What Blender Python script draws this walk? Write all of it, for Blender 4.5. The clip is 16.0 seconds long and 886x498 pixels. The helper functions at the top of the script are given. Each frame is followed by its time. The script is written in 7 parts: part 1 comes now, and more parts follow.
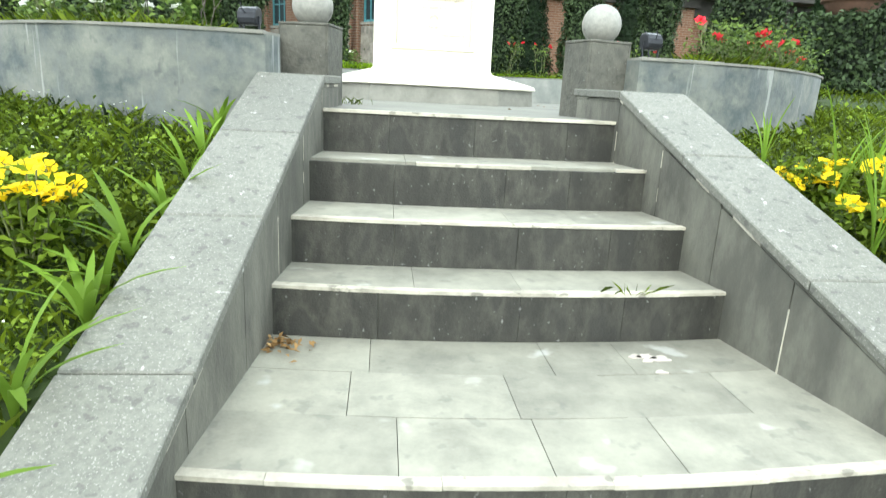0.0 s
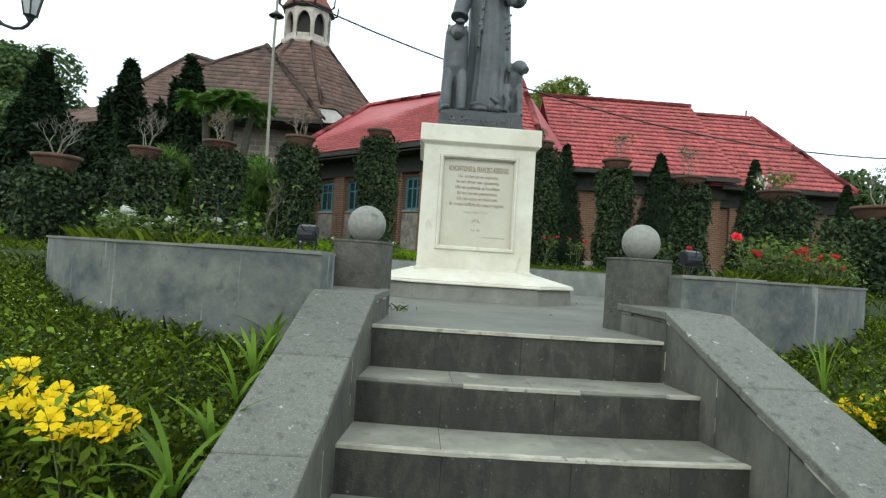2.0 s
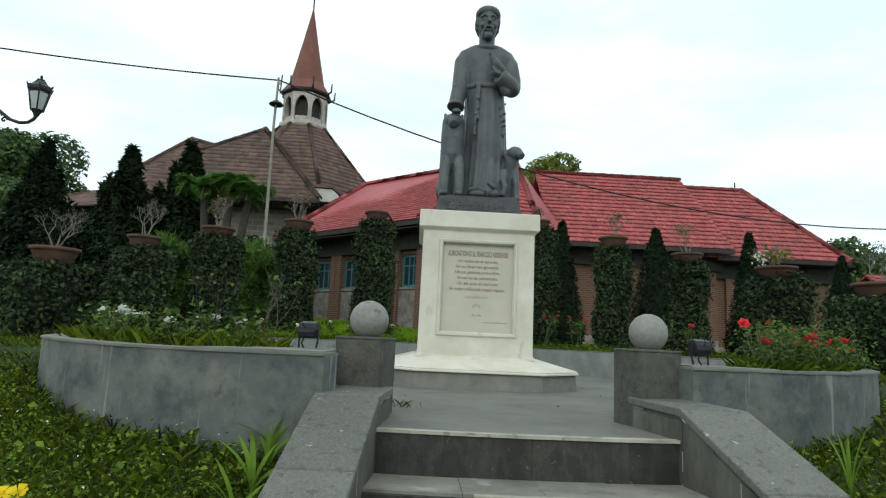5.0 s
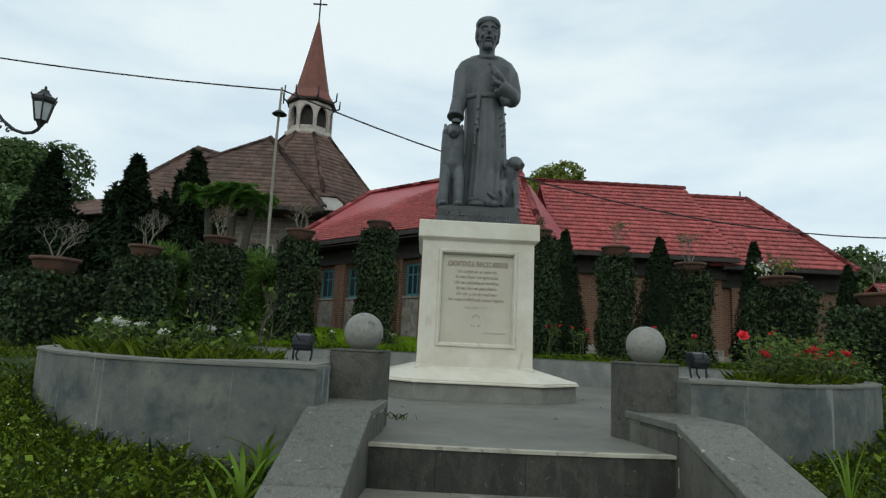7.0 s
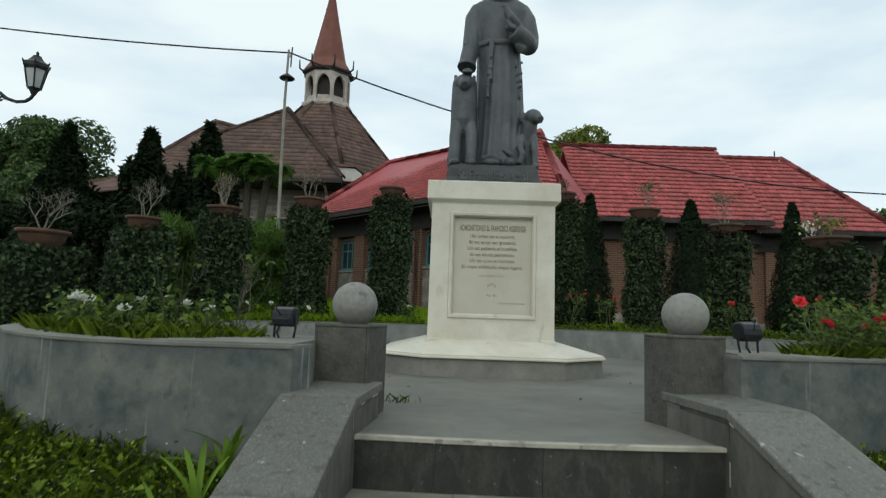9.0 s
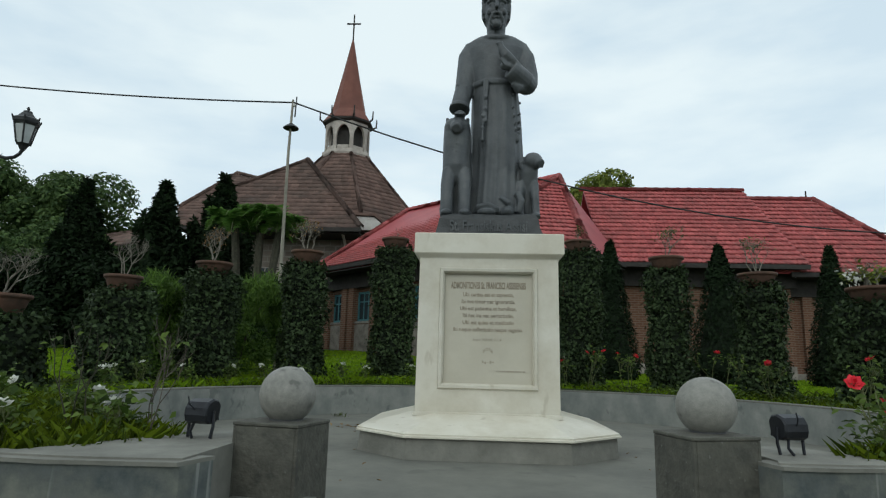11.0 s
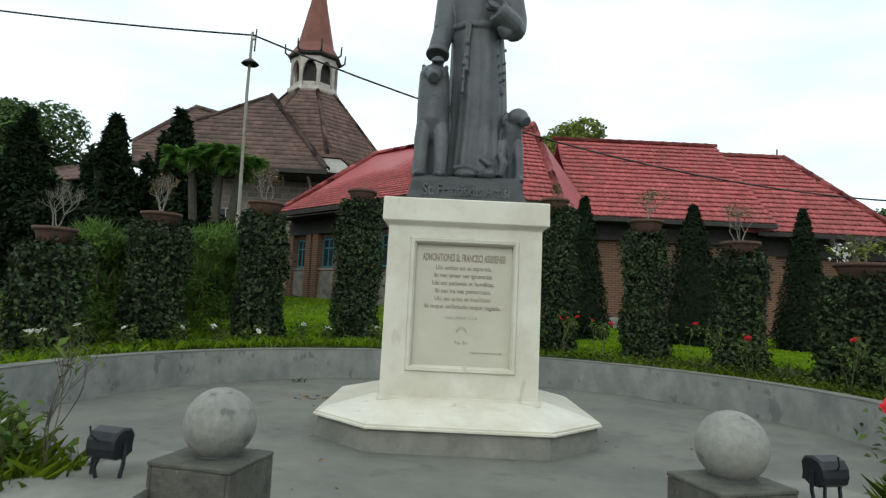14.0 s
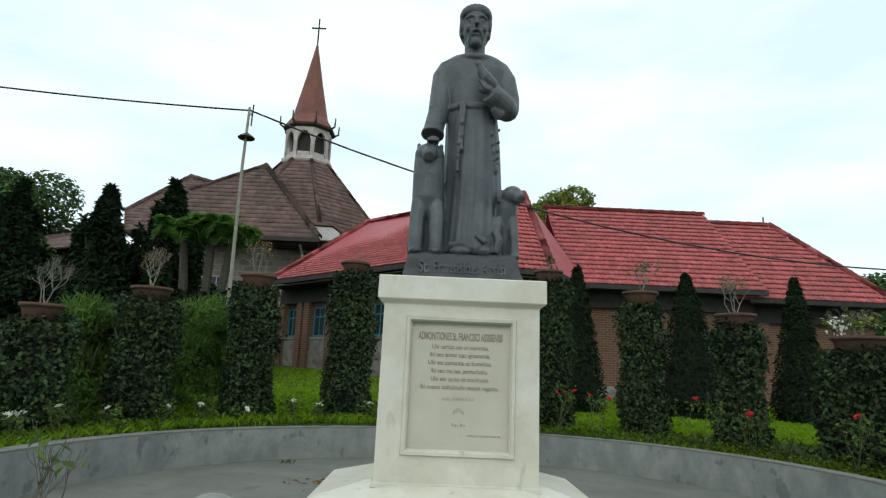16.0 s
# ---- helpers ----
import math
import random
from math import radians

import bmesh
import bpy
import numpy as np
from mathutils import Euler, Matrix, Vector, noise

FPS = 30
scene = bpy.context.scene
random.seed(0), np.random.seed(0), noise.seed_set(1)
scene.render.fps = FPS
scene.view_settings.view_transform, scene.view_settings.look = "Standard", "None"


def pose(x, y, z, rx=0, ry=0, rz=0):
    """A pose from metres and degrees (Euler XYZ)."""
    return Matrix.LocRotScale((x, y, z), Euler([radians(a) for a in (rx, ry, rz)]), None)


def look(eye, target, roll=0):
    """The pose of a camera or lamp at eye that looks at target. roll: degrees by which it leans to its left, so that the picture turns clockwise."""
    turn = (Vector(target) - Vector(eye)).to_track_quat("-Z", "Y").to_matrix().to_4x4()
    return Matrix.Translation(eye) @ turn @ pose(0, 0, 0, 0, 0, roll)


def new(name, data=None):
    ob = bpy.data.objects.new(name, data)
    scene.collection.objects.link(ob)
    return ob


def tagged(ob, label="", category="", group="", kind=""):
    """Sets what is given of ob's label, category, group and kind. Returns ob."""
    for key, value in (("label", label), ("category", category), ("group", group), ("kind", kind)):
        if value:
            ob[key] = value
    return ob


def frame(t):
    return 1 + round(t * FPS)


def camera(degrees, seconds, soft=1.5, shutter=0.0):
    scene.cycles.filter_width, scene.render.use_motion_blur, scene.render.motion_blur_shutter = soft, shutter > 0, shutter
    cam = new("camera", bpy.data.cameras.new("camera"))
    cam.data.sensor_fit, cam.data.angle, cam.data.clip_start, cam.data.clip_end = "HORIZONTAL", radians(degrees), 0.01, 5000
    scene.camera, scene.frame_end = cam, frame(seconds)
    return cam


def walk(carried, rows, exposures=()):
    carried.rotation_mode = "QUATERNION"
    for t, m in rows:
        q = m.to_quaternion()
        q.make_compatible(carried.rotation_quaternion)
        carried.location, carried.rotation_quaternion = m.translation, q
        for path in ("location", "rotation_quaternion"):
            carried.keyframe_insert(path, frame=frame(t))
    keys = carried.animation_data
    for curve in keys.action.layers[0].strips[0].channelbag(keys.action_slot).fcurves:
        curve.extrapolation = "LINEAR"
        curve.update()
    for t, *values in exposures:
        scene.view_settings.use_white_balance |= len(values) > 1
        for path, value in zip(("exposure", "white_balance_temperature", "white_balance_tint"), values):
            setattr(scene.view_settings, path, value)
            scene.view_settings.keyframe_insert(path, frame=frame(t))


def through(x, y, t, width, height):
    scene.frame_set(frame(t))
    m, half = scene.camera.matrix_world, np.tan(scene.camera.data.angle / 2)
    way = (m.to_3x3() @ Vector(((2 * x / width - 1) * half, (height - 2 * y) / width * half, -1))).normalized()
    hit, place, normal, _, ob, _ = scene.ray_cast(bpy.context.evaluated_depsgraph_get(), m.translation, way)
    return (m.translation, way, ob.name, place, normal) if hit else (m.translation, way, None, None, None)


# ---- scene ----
cam = camera(72.3, 16.0, soft=1.2, shutter=0.3)
PATH = [
    (0, (-0.431, 0.739, 1.175), (-0.227, 2.663, 0.668), 2.9),
    (0.5, (-0.432, 0.75, 1.22), (-0.255, 2.713, 0.879), 2.5),
    (1, (-0.457, 0.761, 1.282), (-0.326, 2.749, 1.112), 1.7),
    (1.5, (-0.473, 0.761, 1.332), (-0.359, 2.758, 1.319), 2.4),
    (2, (-0.501, 0.765, 1.364), (-0.428, 2.763, 1.412), 3.7),
    (2.5, (-0.528, 0.764, 1.394), (-0.483, 2.757, 1.55), 3.7),
    (3, (-0.536, 0.793, 1.433), (-0.507, 2.776, 1.693), 3.8),
    (5.5, (-0.545, 0.797, 1.484), (-0.466, 2.772, 1.789), 2.5),
    (6, (-0.525, 0.805, 1.504), (-0.444, 2.774, 1.85), 2.8),
    (6.5, (-0.515, 0.806, 1.516), (-0.481, 2.774, 1.869), 2.3),
    (7, (-0.49, 0.807, 1.497), (-0.437, 2.781, 1.81), 2.7),
    (7.5, (-0.425, 0.812, 1.446), (-0.394, 2.798, 1.682), 3.2),
    (8, (-0.384, 0.853, 1.429), (-0.416, 2.846, 1.597), 2.1),
    (8.5, (-0.373, 1.045, 1.423), (-0.404, 3.041, 1.548), 2.2),
    (9, (-0.377, 1.266, 1.512), (-0.399, 3.254, 1.727), 1.9),
    (11.5, (-0.088, 1.809, 1.681), (-0.231, 3.764, 2.076), 2.0),
    (12, (-0.134, 1.859, 1.681), (-0.246, 3.804, 2.13), 4.2),
    (12.5, (-0.162, 2.065, 1.812), (-0.179, 4.008, 2.285), 3.1),
    (13, (-0.203, 2.063, 1.876), (-0.101, 4.019, 2.278), 2.6),
    (13.5, (-0.215, 2.095, 1.859), (-0.136, 4.07, 2.163), 2.3),
    (14, (-0.178, 2.211, 1.918), (-0.176, 4.203, 2.097), 2.7),
    (14.5, (-0.147, 2.308, 2.045), (-0.119, 4.292, 2.292), 2.7),
    (15, (-0.165, 2.269, 2.055), (-0.214, 4.239, 2.399), 1.5),
    (15.5, (-0.197, 2.234, 2.032), (-0.192, 4.192, 2.438), 2.5),
    (16, (-0.212, 2.233, 2.001), (-0.191, 4.194, 2.394), 2.4),
]
EXPOSURES = [
    (0.0, 1.97, 6350, 2), (0.5, 1.5, 6450, 2), (1.0, 1.22, 6400, 2), (1.5, 1.1, 6350, 1), (2.0, 0.6, 6300, 1), (2.5, 0.15, 6350, 0), (3.0, 0.1, 6250, 0), (5.5, 0.14, 6250, 0),
    (6.0, -0.14, 6250, 2), (6.5, -0.46, 6250, 2), (7.0, -0.28, 6300, 2), (7.5, -0.26, 6350, 2), (8.0, -0.18, 6350, 2), (8.5, -0.18, 6450, 3), (9.0, -0.2, 6400, 2), (11.5, -0.34, 6250, 2),
    (12.0, -0.46, 6300, 2), (12.5, -0.26, 6350, 2), (13.0, -0.4, 6300, 2), (13.5, -0.2, 6350, 2), (14.0, 0.14, 6350, 2), (14.5, 0.36, 6350, 1), (15.0, 0.28, 6250, 1), (16.0, 0.06, 6200, 1)]
walk(cam, [(t, look(eye, target, roll)) for t, eye, target, roll in PATH], EXPOSURES)

# ---- world and sun ----
world = bpy.data.worlds.new("overcast_sky")
scene.world = world
world.use_nodes = True
wn, wl = world.node_tree.nodes, world.node_tree.links
wn.clear()
w_out = wn.new("ShaderNodeOutputWorld")
w_bg = wn.new("ShaderNodeBackground")
w_sky = wn.new("ShaderNodeTexSky")
w_sky.sky_type = "NISHITA"
w_sky.sun_disc = False
w_sky.sun_elevation = radians(36)
w_sky.sun_rotation = radians(193)
w_sky.air_density = 1.0
w_sky.dust_density = 2.0
w_co = wn.new("ShaderNodeTexCoord")
w_map = wn.new("ShaderNodeMapping")
w_map.inputs["Scale"].default_value = (1.0, 1.0, 3.2)
w_noise = wn.new("ShaderNodeTexNoise")
w_noise.inputs["Scale"].default_value = 1.9
w_noise.inputs["Detail"].default_value = 7
w_noise.inputs["Roughness"].default_value = 0.52
w_ramp = wn.new("ShaderNodeValToRGB")
w_ramp.color_ramp.elements[0].position = 0.40
w_ramp.color_ramp.elements[0].color = (6.5, 7.3, 8.1, 1)
w_ramp.color_ramp.elements[1].position = 0.56
w_ramp.color_ramp.elements[1].color = (8.3, 8.7, 8.95, 1)
w_mix = wn.new("ShaderNodeMix")
w_mix.data_type = "RGBA"
w_mix.inputs["Factor"].default_value = 0.88
wl.new(w_co.outputs["Generated"], w_map.inputs["Vector"])
wl.new(w_map.outputs["Vector"], w_noise.inputs["Vector"])
wl.new(w_noise.outputs["Fac"], w_ramp.inputs["Fac"])
wl.new(w_sky.outputs["Color"], w_mix.inputs["A"])
wl.new(w_ramp.outputs["Color"], w_mix.inputs["B"])
wl.new(w_mix.outputs["Result"], w_bg.inputs["Color"])
w_bg.inputs["Strength"].default_value = 0.137
wl.new(w_bg.outputs["Background"], w_out.inputs["Surface"])

sun_data = bpy.data.lights.new("sun", "SUN")
sun_data.energy = 0.6
sun_data.angle = radians(25)
sun_data.color = (1.0, 0.96, 0.9)
sun = new("sun", sun_data)
sun.matrix_world = look((-6, -20, 20), (0, 6, 1))


# ---- materials ----
def mat(name, c1, c2, scale=6.0, rough=0.8, bump=0.15, fine=60.0, metal=0.0, c3=None, big=0.6, stain=0.35, island=0.0, spec=0.4, stretch=1.0, lo=0.33, hi=0.68, tail=0.72):
    """Two-scale noise colour, large stains, fine grain relief."""
    m = bpy.data.materials.new(name)
    m.use_nodes = True
    n, l = m.node_tree.nodes, m.node_tree.links
    b = n["Principled BSDF"]
    b.inputs["Roughness"].default_value = rough
    b.inputs["Metallic"].default_value = metal
    b.inputs["Specular IOR Level"].default_value = spec
    g = n.new("ShaderNodeNewGeometry")
    info = n.new("ShaderNodeObjectInfo")
    a = n.new("ShaderNodeTexNoise")
    a.inputs["Scale"].default_value = scale
    a.inputs["Detail"].default_value = 8
    a.inputs["Roughness"].default_value = 0.65
    place = n.new("ShaderNodeMapping")
    place.inputs["Scale"].default_value = (1, 1, stretch)
    l.new(g.outputs["Position"], place.inputs["Vector"])
    l.new(place.outputs["Vector"], a.inputs["Vector"])
    r = n.new("ShaderNodeValToRGB")
    r.color_ramp.elements[0].position, r.color_ramp.elements[1].position = lo, hi
    r.color_ramp.elements[0].color, r.color_ramp.elements[1].color = (*c1, 1), (*c2, 1)
    l.new(a.outputs["Fac"], r.inputs["Fac"])
    col = r.outputs["Color"]
    if c3:
        s2 = n.new("ShaderNodeTexNoise")
        s2.inputs["Scale"].default_value = big
        s2.inputs["Detail"].default_value = 6
        s2.inputs["Roughness"].default_value = 0.7
        l.new(place.outputs["Vector"], s2.inputs["Vector"])
        rr = n.new("ShaderNodeValToRGB")
        rr.color_ramp.elements[0].position, rr.color_ramp.elements[1].position = 0.45, tail
        rr.color_ramp.elements[0].color, rr.color_ramp.elements[1].color = (0, 0, 0, 1), (stain, stain, stain, 1)
        l.new(s2.outputs["Fac"], rr.inputs["Fac"])
        mx = n.new("ShaderNodeMix")
        mx.data_type = "RGBA"
        l.new(rr.outputs["Color"], mx.inputs["Factor"])
        l.new(col, mx.inputs["A"])
        mx.inputs["B"].default_value = (*c3, 1)
        col = mx.outputs["Result"]
    hs = n.new("ShaderNodeHueSaturation")
    ma = n.new("ShaderNodeMapRange")
    ma.inputs["To Min"].default_value, ma.inputs["To Max"].default_value = 0.88, 1.12
    if island:
        ma.inputs["To Min"].default_value, ma.inputs["To Max"].default_value = 1 - island, 1 + island
        l.new(g.outputs["Random Per Island"], ma.inputs["Value"])
    else:
        l.new(info.outputs["Random"], ma.inputs["Value"])
    l.new(ma.outputs["Result"], hs.inputs["Value"])
    l.new(col, hs.inputs["Color"])
    l.new(hs.outputs["Color"], b.inputs["Base Color"])
    if bump:
        f = n.new("ShaderNodeTexNoise")
        f.inputs["Scale"].default_value = fine
        f.inputs["Detail"].default_value = 4
        l.new(g.outputs["Position"], f.inputs["Vector"])
        bp = n.new("ShaderNodeBump")
        bp.inputs["Strength"].default_value = bump
        bp.inputs["Distance"].default_value = 0.01
        l.new(f.outputs["Fac"], bp.inputs["Height"])
        l.new(bp.outputs["Normal"], b.inputs["Normal"])
    return m


def leaf_mat(name, c1, c2, rough=0.5, through=0.25, vary=0.35, gloss=0.12):
    """Leaves: colour by island, thin enough to let some light through."""
    m = bpy.data.materials.new(name)
    m.use_nodes = True
    n, l = m.node_tree.nodes, m.node_tree.links
    b = n["Principled BSDF"]
    b.inputs["Roughness"].default_value = rough
    b.inputs["Specular IOR Level"].default_value = gloss
    g = n.new("ShaderNodeNewGeometry")
    r = n.new("ShaderNodeValToRGB")
    r.color_ramp.elements[0].color, r.color_ramp.elements[1].color = (*c1, 1), (*c2, 1)
    l.new(g.outputs["Random Per Island"], r.inputs["Fac"])
    a = n.new("ShaderNodeTexNoise")
    a.inputs["Scale"].default_value = 2.2
    a.inputs["Detail"].default_value = 4
    l.new(g.outputs["Position"], a.inputs["Vector"])
    ma = n.new("ShaderNodeMapRange")
    ma.inputs["From Min"].default_value, ma.inputs["From Max"].default_value = 0.3, 0.7
    ma.inputs["To Min"].default_value, ma.inputs["To Max"].default_value = 1 - vary, 1 + vary
    l.new(a.outputs["Fac"], ma.inputs["Value"])
    hs = n.new("ShaderNodeHueSaturation")
    l.new(ma.outputs["Result"], hs.inputs["Value"])
    l.new(r.outputs["Color"], hs.inputs["Color"])
    l.new(hs.outputs["Color"], b.inputs["Base Color"])
    t = n.new("ShaderNodeBsdfTranslucent")
    l.new(hs.outputs["Color"], t.inputs["Color"])
    ms = n.new("ShaderNodeMixShader")
    ms.inputs["Fac"].default_value = through
    l.new(b.outputs["BSDF"], ms.inputs[1])
    l.new(t.outputs["BSDF"], ms.inputs[2])
    l.new(ms.outputs["Shader"], n["Material Output"].inputs["Surface"])
    return m


def brick_mat(name, c1, c2, mortar, size=1.0, bw=0.22, bh=0.07, joint=0.012):
    """Bonded masonry on upright walls, set out along the wall and upwards."""
    m = mat(name, c1, c2, 5, 0.9, 0.3, 40, c3=(0.12, 0.1, 0.08), big=0.8, stain=0.5)
    n, l = m.node_tree.nodes, m.node_tree.links
    b = n["Principled BSDF"]
    old = b.inputs["Base Color"].links[0].from_socket
    uv = n.new("ShaderNodeUVMap")
    br = n.new("ShaderNodeTexBrick")
    br.inputs["Scale"].default_value = size
    br.inputs["Brick Width"].default_value = bw
    br.inputs["Row Height"].default_value = bh
    br.inputs["Mortar Size"].default_value = joint
    br.inputs["Mortar"].default_value = (*mortar, 1)
    br.inputs["Color1"].default_value = (*c1, 1)
    br.inputs["Color2"].default_value = (*c2, 1)
    l.new(uv.outputs["UV"], br.inputs["Vector"])
    mx = n.new("ShaderNodeMix")
    mx.data_type = "RGBA"
    mx.inputs["Factor"].default_value = 0.62
    l.new(old, mx.inputs["A"])
    l.new(br.outputs["Color"], mx.inputs["B"])
    l.new(mx.outputs["Result"], b.inputs["Base Color"])
    bp = [x for x in n if x.bl_idname == "ShaderNodeBump"][0]
    b2 = n.new("ShaderNodeBump")
    b2.invert = True
    b2.inputs["Strength"].default_value = 0.6
    b2.inputs["Distance"].default_value = 0.02
    l.new(br.outputs["Fac"], b2.inputs["Height"])
    l.new(bp.outputs["Normal"], b2.inputs["Normal"])
    l.new(b2.outputs["Normal"], b.inputs["Normal"])
    return m


def speckle(m, colour, scale=90.0, at=0.62, amount=0.8, stretch=1.0):
    """Sharp small flecks or dirt spots over a finished colour."""
    n, l = m.node_tree.nodes, m.node_tree.links
    b = n["Principled BSDF"]
    old = b.inputs["Base Color"].links[0].from_socket
    g = n.new("ShaderNodeNewGeometry")
    place = n.new("ShaderNodeMapping")
    place.inputs["Scale"].default_value = (1, 1, stretch)
    t = n.new("ShaderNodeTexNoise")
    t.inputs["Scale"].default_value = scale
    t.inputs["Detail"].default_value = 3
    r = n.new("ShaderNodeValToRGB")
    r.color_ramp.elements[0].position, r.color_ramp.elements[1].position = at, at + 0.05
    r.color_ramp.elements[0].color, r.color_ramp.elements[1].color = (0, 0, 0, 1), (amount, amount, amount, 1)
    mx = n.new("ShaderNodeMix")
    mx.data_type = "RGBA"
    mx.inputs["B"].default_value = (*colour, 1)
    l.new(g.outputs["Position"], place.inputs["Vector"])
    l.new(place.outputs["Vector"], t.inputs["Vector"])
    l.new(t.outputs["Fac"], r.inputs["Fac"])
    l.new(r.outputs["Color"], mx.inputs["Factor"])
    l.new(old, mx.inputs["A"])
    l.new(mx.outputs["Result"], b.inputs["Base Color"])


def patches(m, colour, scale=2.0, at=0.55, amount=0.6):
    """Soft brushed patches of another coat."""
    n, l = m.node_tree.nodes, m.node_tree.links
    b = n["Principled BSDF"]
    old = b.inputs["Base Color"].links[0].from_socket
    g = n.new("ShaderNodeNewGeometry")
    place = n.new("ShaderNodeMapping")
    place.inputs["Scale"].default_value = (1, 1, 0.75)
    t = n.new("ShaderNodeTexNoise")
    t.inputs["Scale"].default_value = scale
    t.inputs["Detail"].default_value = 9
    t.inputs["Roughness"].default_value = 0.72
    r = n.new("ShaderNodeValToRGB")
    r.color_ramp.elements[0].position, r.color_ramp.elements[1].position = at, at + 0.2
    r.color_ramp.elements[0].color, r.color_ramp.elements[1].color = (0, 0, 0, 1), (amount, amount, amount, 1)
    mx = n.new("ShaderNodeMix")
    mx.data_type = "RGBA"
    mx.inputs["B"].default_value = (*colour, 1)
    l.new(g.outputs["Position"], place.inputs["Vector"])
    l.new(place.outputs["Vector"], t.inputs["Vector"])
    l.new(t.outputs["Fac"], r.inputs["Fac"])
    l.new(r.outputs["Color"], mx.inputs["Factor"])
    l.new(old, mx.inputs["A"])
    l.new(mx.outputs["Result"], b.inputs["Base Color"])


M_GRASS_SOIL = mat("grass_soil", (0.0100, 0.0200, 0.0022), (0.0215, 0.0385, 0.0044), 9, 0.95, 0.5, 30, c3=(0.0285, 0.0440, 0.0055), big=0.5, stain=0.6)
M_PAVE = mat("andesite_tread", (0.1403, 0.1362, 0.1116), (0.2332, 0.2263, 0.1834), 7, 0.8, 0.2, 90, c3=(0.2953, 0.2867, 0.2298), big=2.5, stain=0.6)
# Same stone as the treads; shade of the risers is put into its colour.
M_RISER_SHADED = mat("andesite_riser_shaded", (0.0213, 0.0207, 0.0167), (0.0425, 0.0414, 0.0334), 14, 0.75, 0.3, 120, c3=(0.0860, 0.0835, 0.0667), big=7, stain=0.6, stretch=0.5)
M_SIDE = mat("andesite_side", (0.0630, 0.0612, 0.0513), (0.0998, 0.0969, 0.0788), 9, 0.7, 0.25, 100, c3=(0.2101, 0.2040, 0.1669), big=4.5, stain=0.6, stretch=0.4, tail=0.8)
M_CURB = mat("granite_curb", (0.1018, 0.1017, 0.0868), (0.1598, 0.1580, 0.1341), 60, 0.65, 0.3, 150, c3=(0.0824, 0.0828, 0.0710), big=2.2, stain=0.6)
M_PILLAR = mat("pillar_andesite", (0.0546, 0.0530, 0.0436), (0.0925, 0.0898, 0.0728), 22, 0.75, 0.5, 60, c3=(0.1261, 0.1224, 0.0984), big=6, stain=0.5, lo=0.36, hi=0.64)
M_NOSE = mat("cement_nosing", (0.3140, 0.2948, 0.2393), (0.4626, 0.4297, 0.3519), 14, 0.85, 0.2, 80, c3=(0.1652, 0.1516, 0.1267), big=6, stain=0.8)
M_FLOOR = mat("terrace_cement", (0.1080, 0.1073, 0.0934), (0.1626, 0.1625, 0.1387), 3, 0.75, 0.15, 60, c3=(0.2084, 0.2042, 0.1713), big=1.2, stain=0.6)
M_RENDERED = mat("blue_grey_render", (0.0531, 0.0651, 0.0649), (0.1408, 0.1439, 0.1258), 7.0, 0.7, 0.25, 40, c3=(0.2012, 0.2005, 0.1654), big=3.2, stain=0.75, stretch=1.1, lo=0.38, hi=0.66, tail=0.76)
M_WALLTOP = mat("weathered_cement", (0.1506, 0.1476, 0.1281), (0.2308, 0.2263, 0.1967), 6, 0.9, 0.25, 60, c3=(0.1004, 0.0984, 0.0823), big=2.5, stain=0.5)
M_BALL = mat("terrazzo_ball", (0.1999, 0.1960, 0.1748), (0.2805, 0.2710, 0.2418), 40, 0.6, 0.15, 150, c3=(0.0734, 0.0720, 0.0642), big=7, stain=0.6)
M_MARBLE = mat("cream_marble", (0.5569, 0.5234, 0.4344), (0.6498, 0.6196, 0.5365), 2.5, 0.4, 0.05, 40, c3=(0.3816, 0.3278, 0.2277), big=2.6, stain=0.5)
M_PANEL = mat("panel_stone", (0.4884, 0.4525, 0.3628), (0.5562, 0.5207, 0.4267), 3, 0.5, 0.05, 60, c3=(0.4293, 0.4012, 0.3265), big=2, stain=0.3)
M_LETTER = mat("letter_paint", (0.2, 0.165, 0.125), (0.32, 0.275, 0.21), 30, 0.7, 0)
M_FADED = mat("faded_paint", (0.3, 0.26, 0.2), (0.44, 0.4, 0.33), 40, 0.7, 0)
M_STATUE = mat("dark_statue_stone", (0.0518, 0.0572, 0.0616), (0.0982, 0.1062, 0.1134), 5, 0.5, 0.25, 50, c3=(0.1500, 0.1610, 0.1664), big=3, stain=0.5)
M_BASE = mat("dark_base_stone", (0.03, 0.032, 0.033), (0.06, 0.063, 0.065), 8, 0.6, 0.3, 60)
M_ROOF = mat("red_tile", (0.3125, 0.0567, 0.0588), (0.4875, 0.1188, 0.1120), 5, 0.6, 0.2, 30, c3=(0.1875, 0.0607, 0.0560), big=1.1, stain=0.7, island=0.17)
M_ROOF_FLAT = mat("red_painted_sheet", (0.2860, 0.0438, 0.0540), (0.3740, 0.0688, 0.0720), 1.5, 0.5, 0.05, 30)
M_BROWN = mat("brown_tile", (0.0945, 0.0587, 0.0479), (0.1795, 0.1135, 0.0920), 2.5, 0.9, 0.2, 20, c3=(0.0702, 0.0561, 0.0479), big=0.5, stain=0.8, island=0.2)
M_SPIRE = mat("rust_spire", (0.1600, 0.0600, 0.0440), (0.2160, 0.0880, 0.0640), 2, 0.8, 0.1, 20, c3=(0.1120, 0.0480, 0.0400), big=0.9, stain=0.5)
M_WHITE = mat("white_plaster", (0.6, 0.58, 0.54), (0.75, 0.74, 0.7), 4, 0.8, 0.1, 30, c3=(0.4, 0.36, 0.31), big=1.5, stain=0.5)
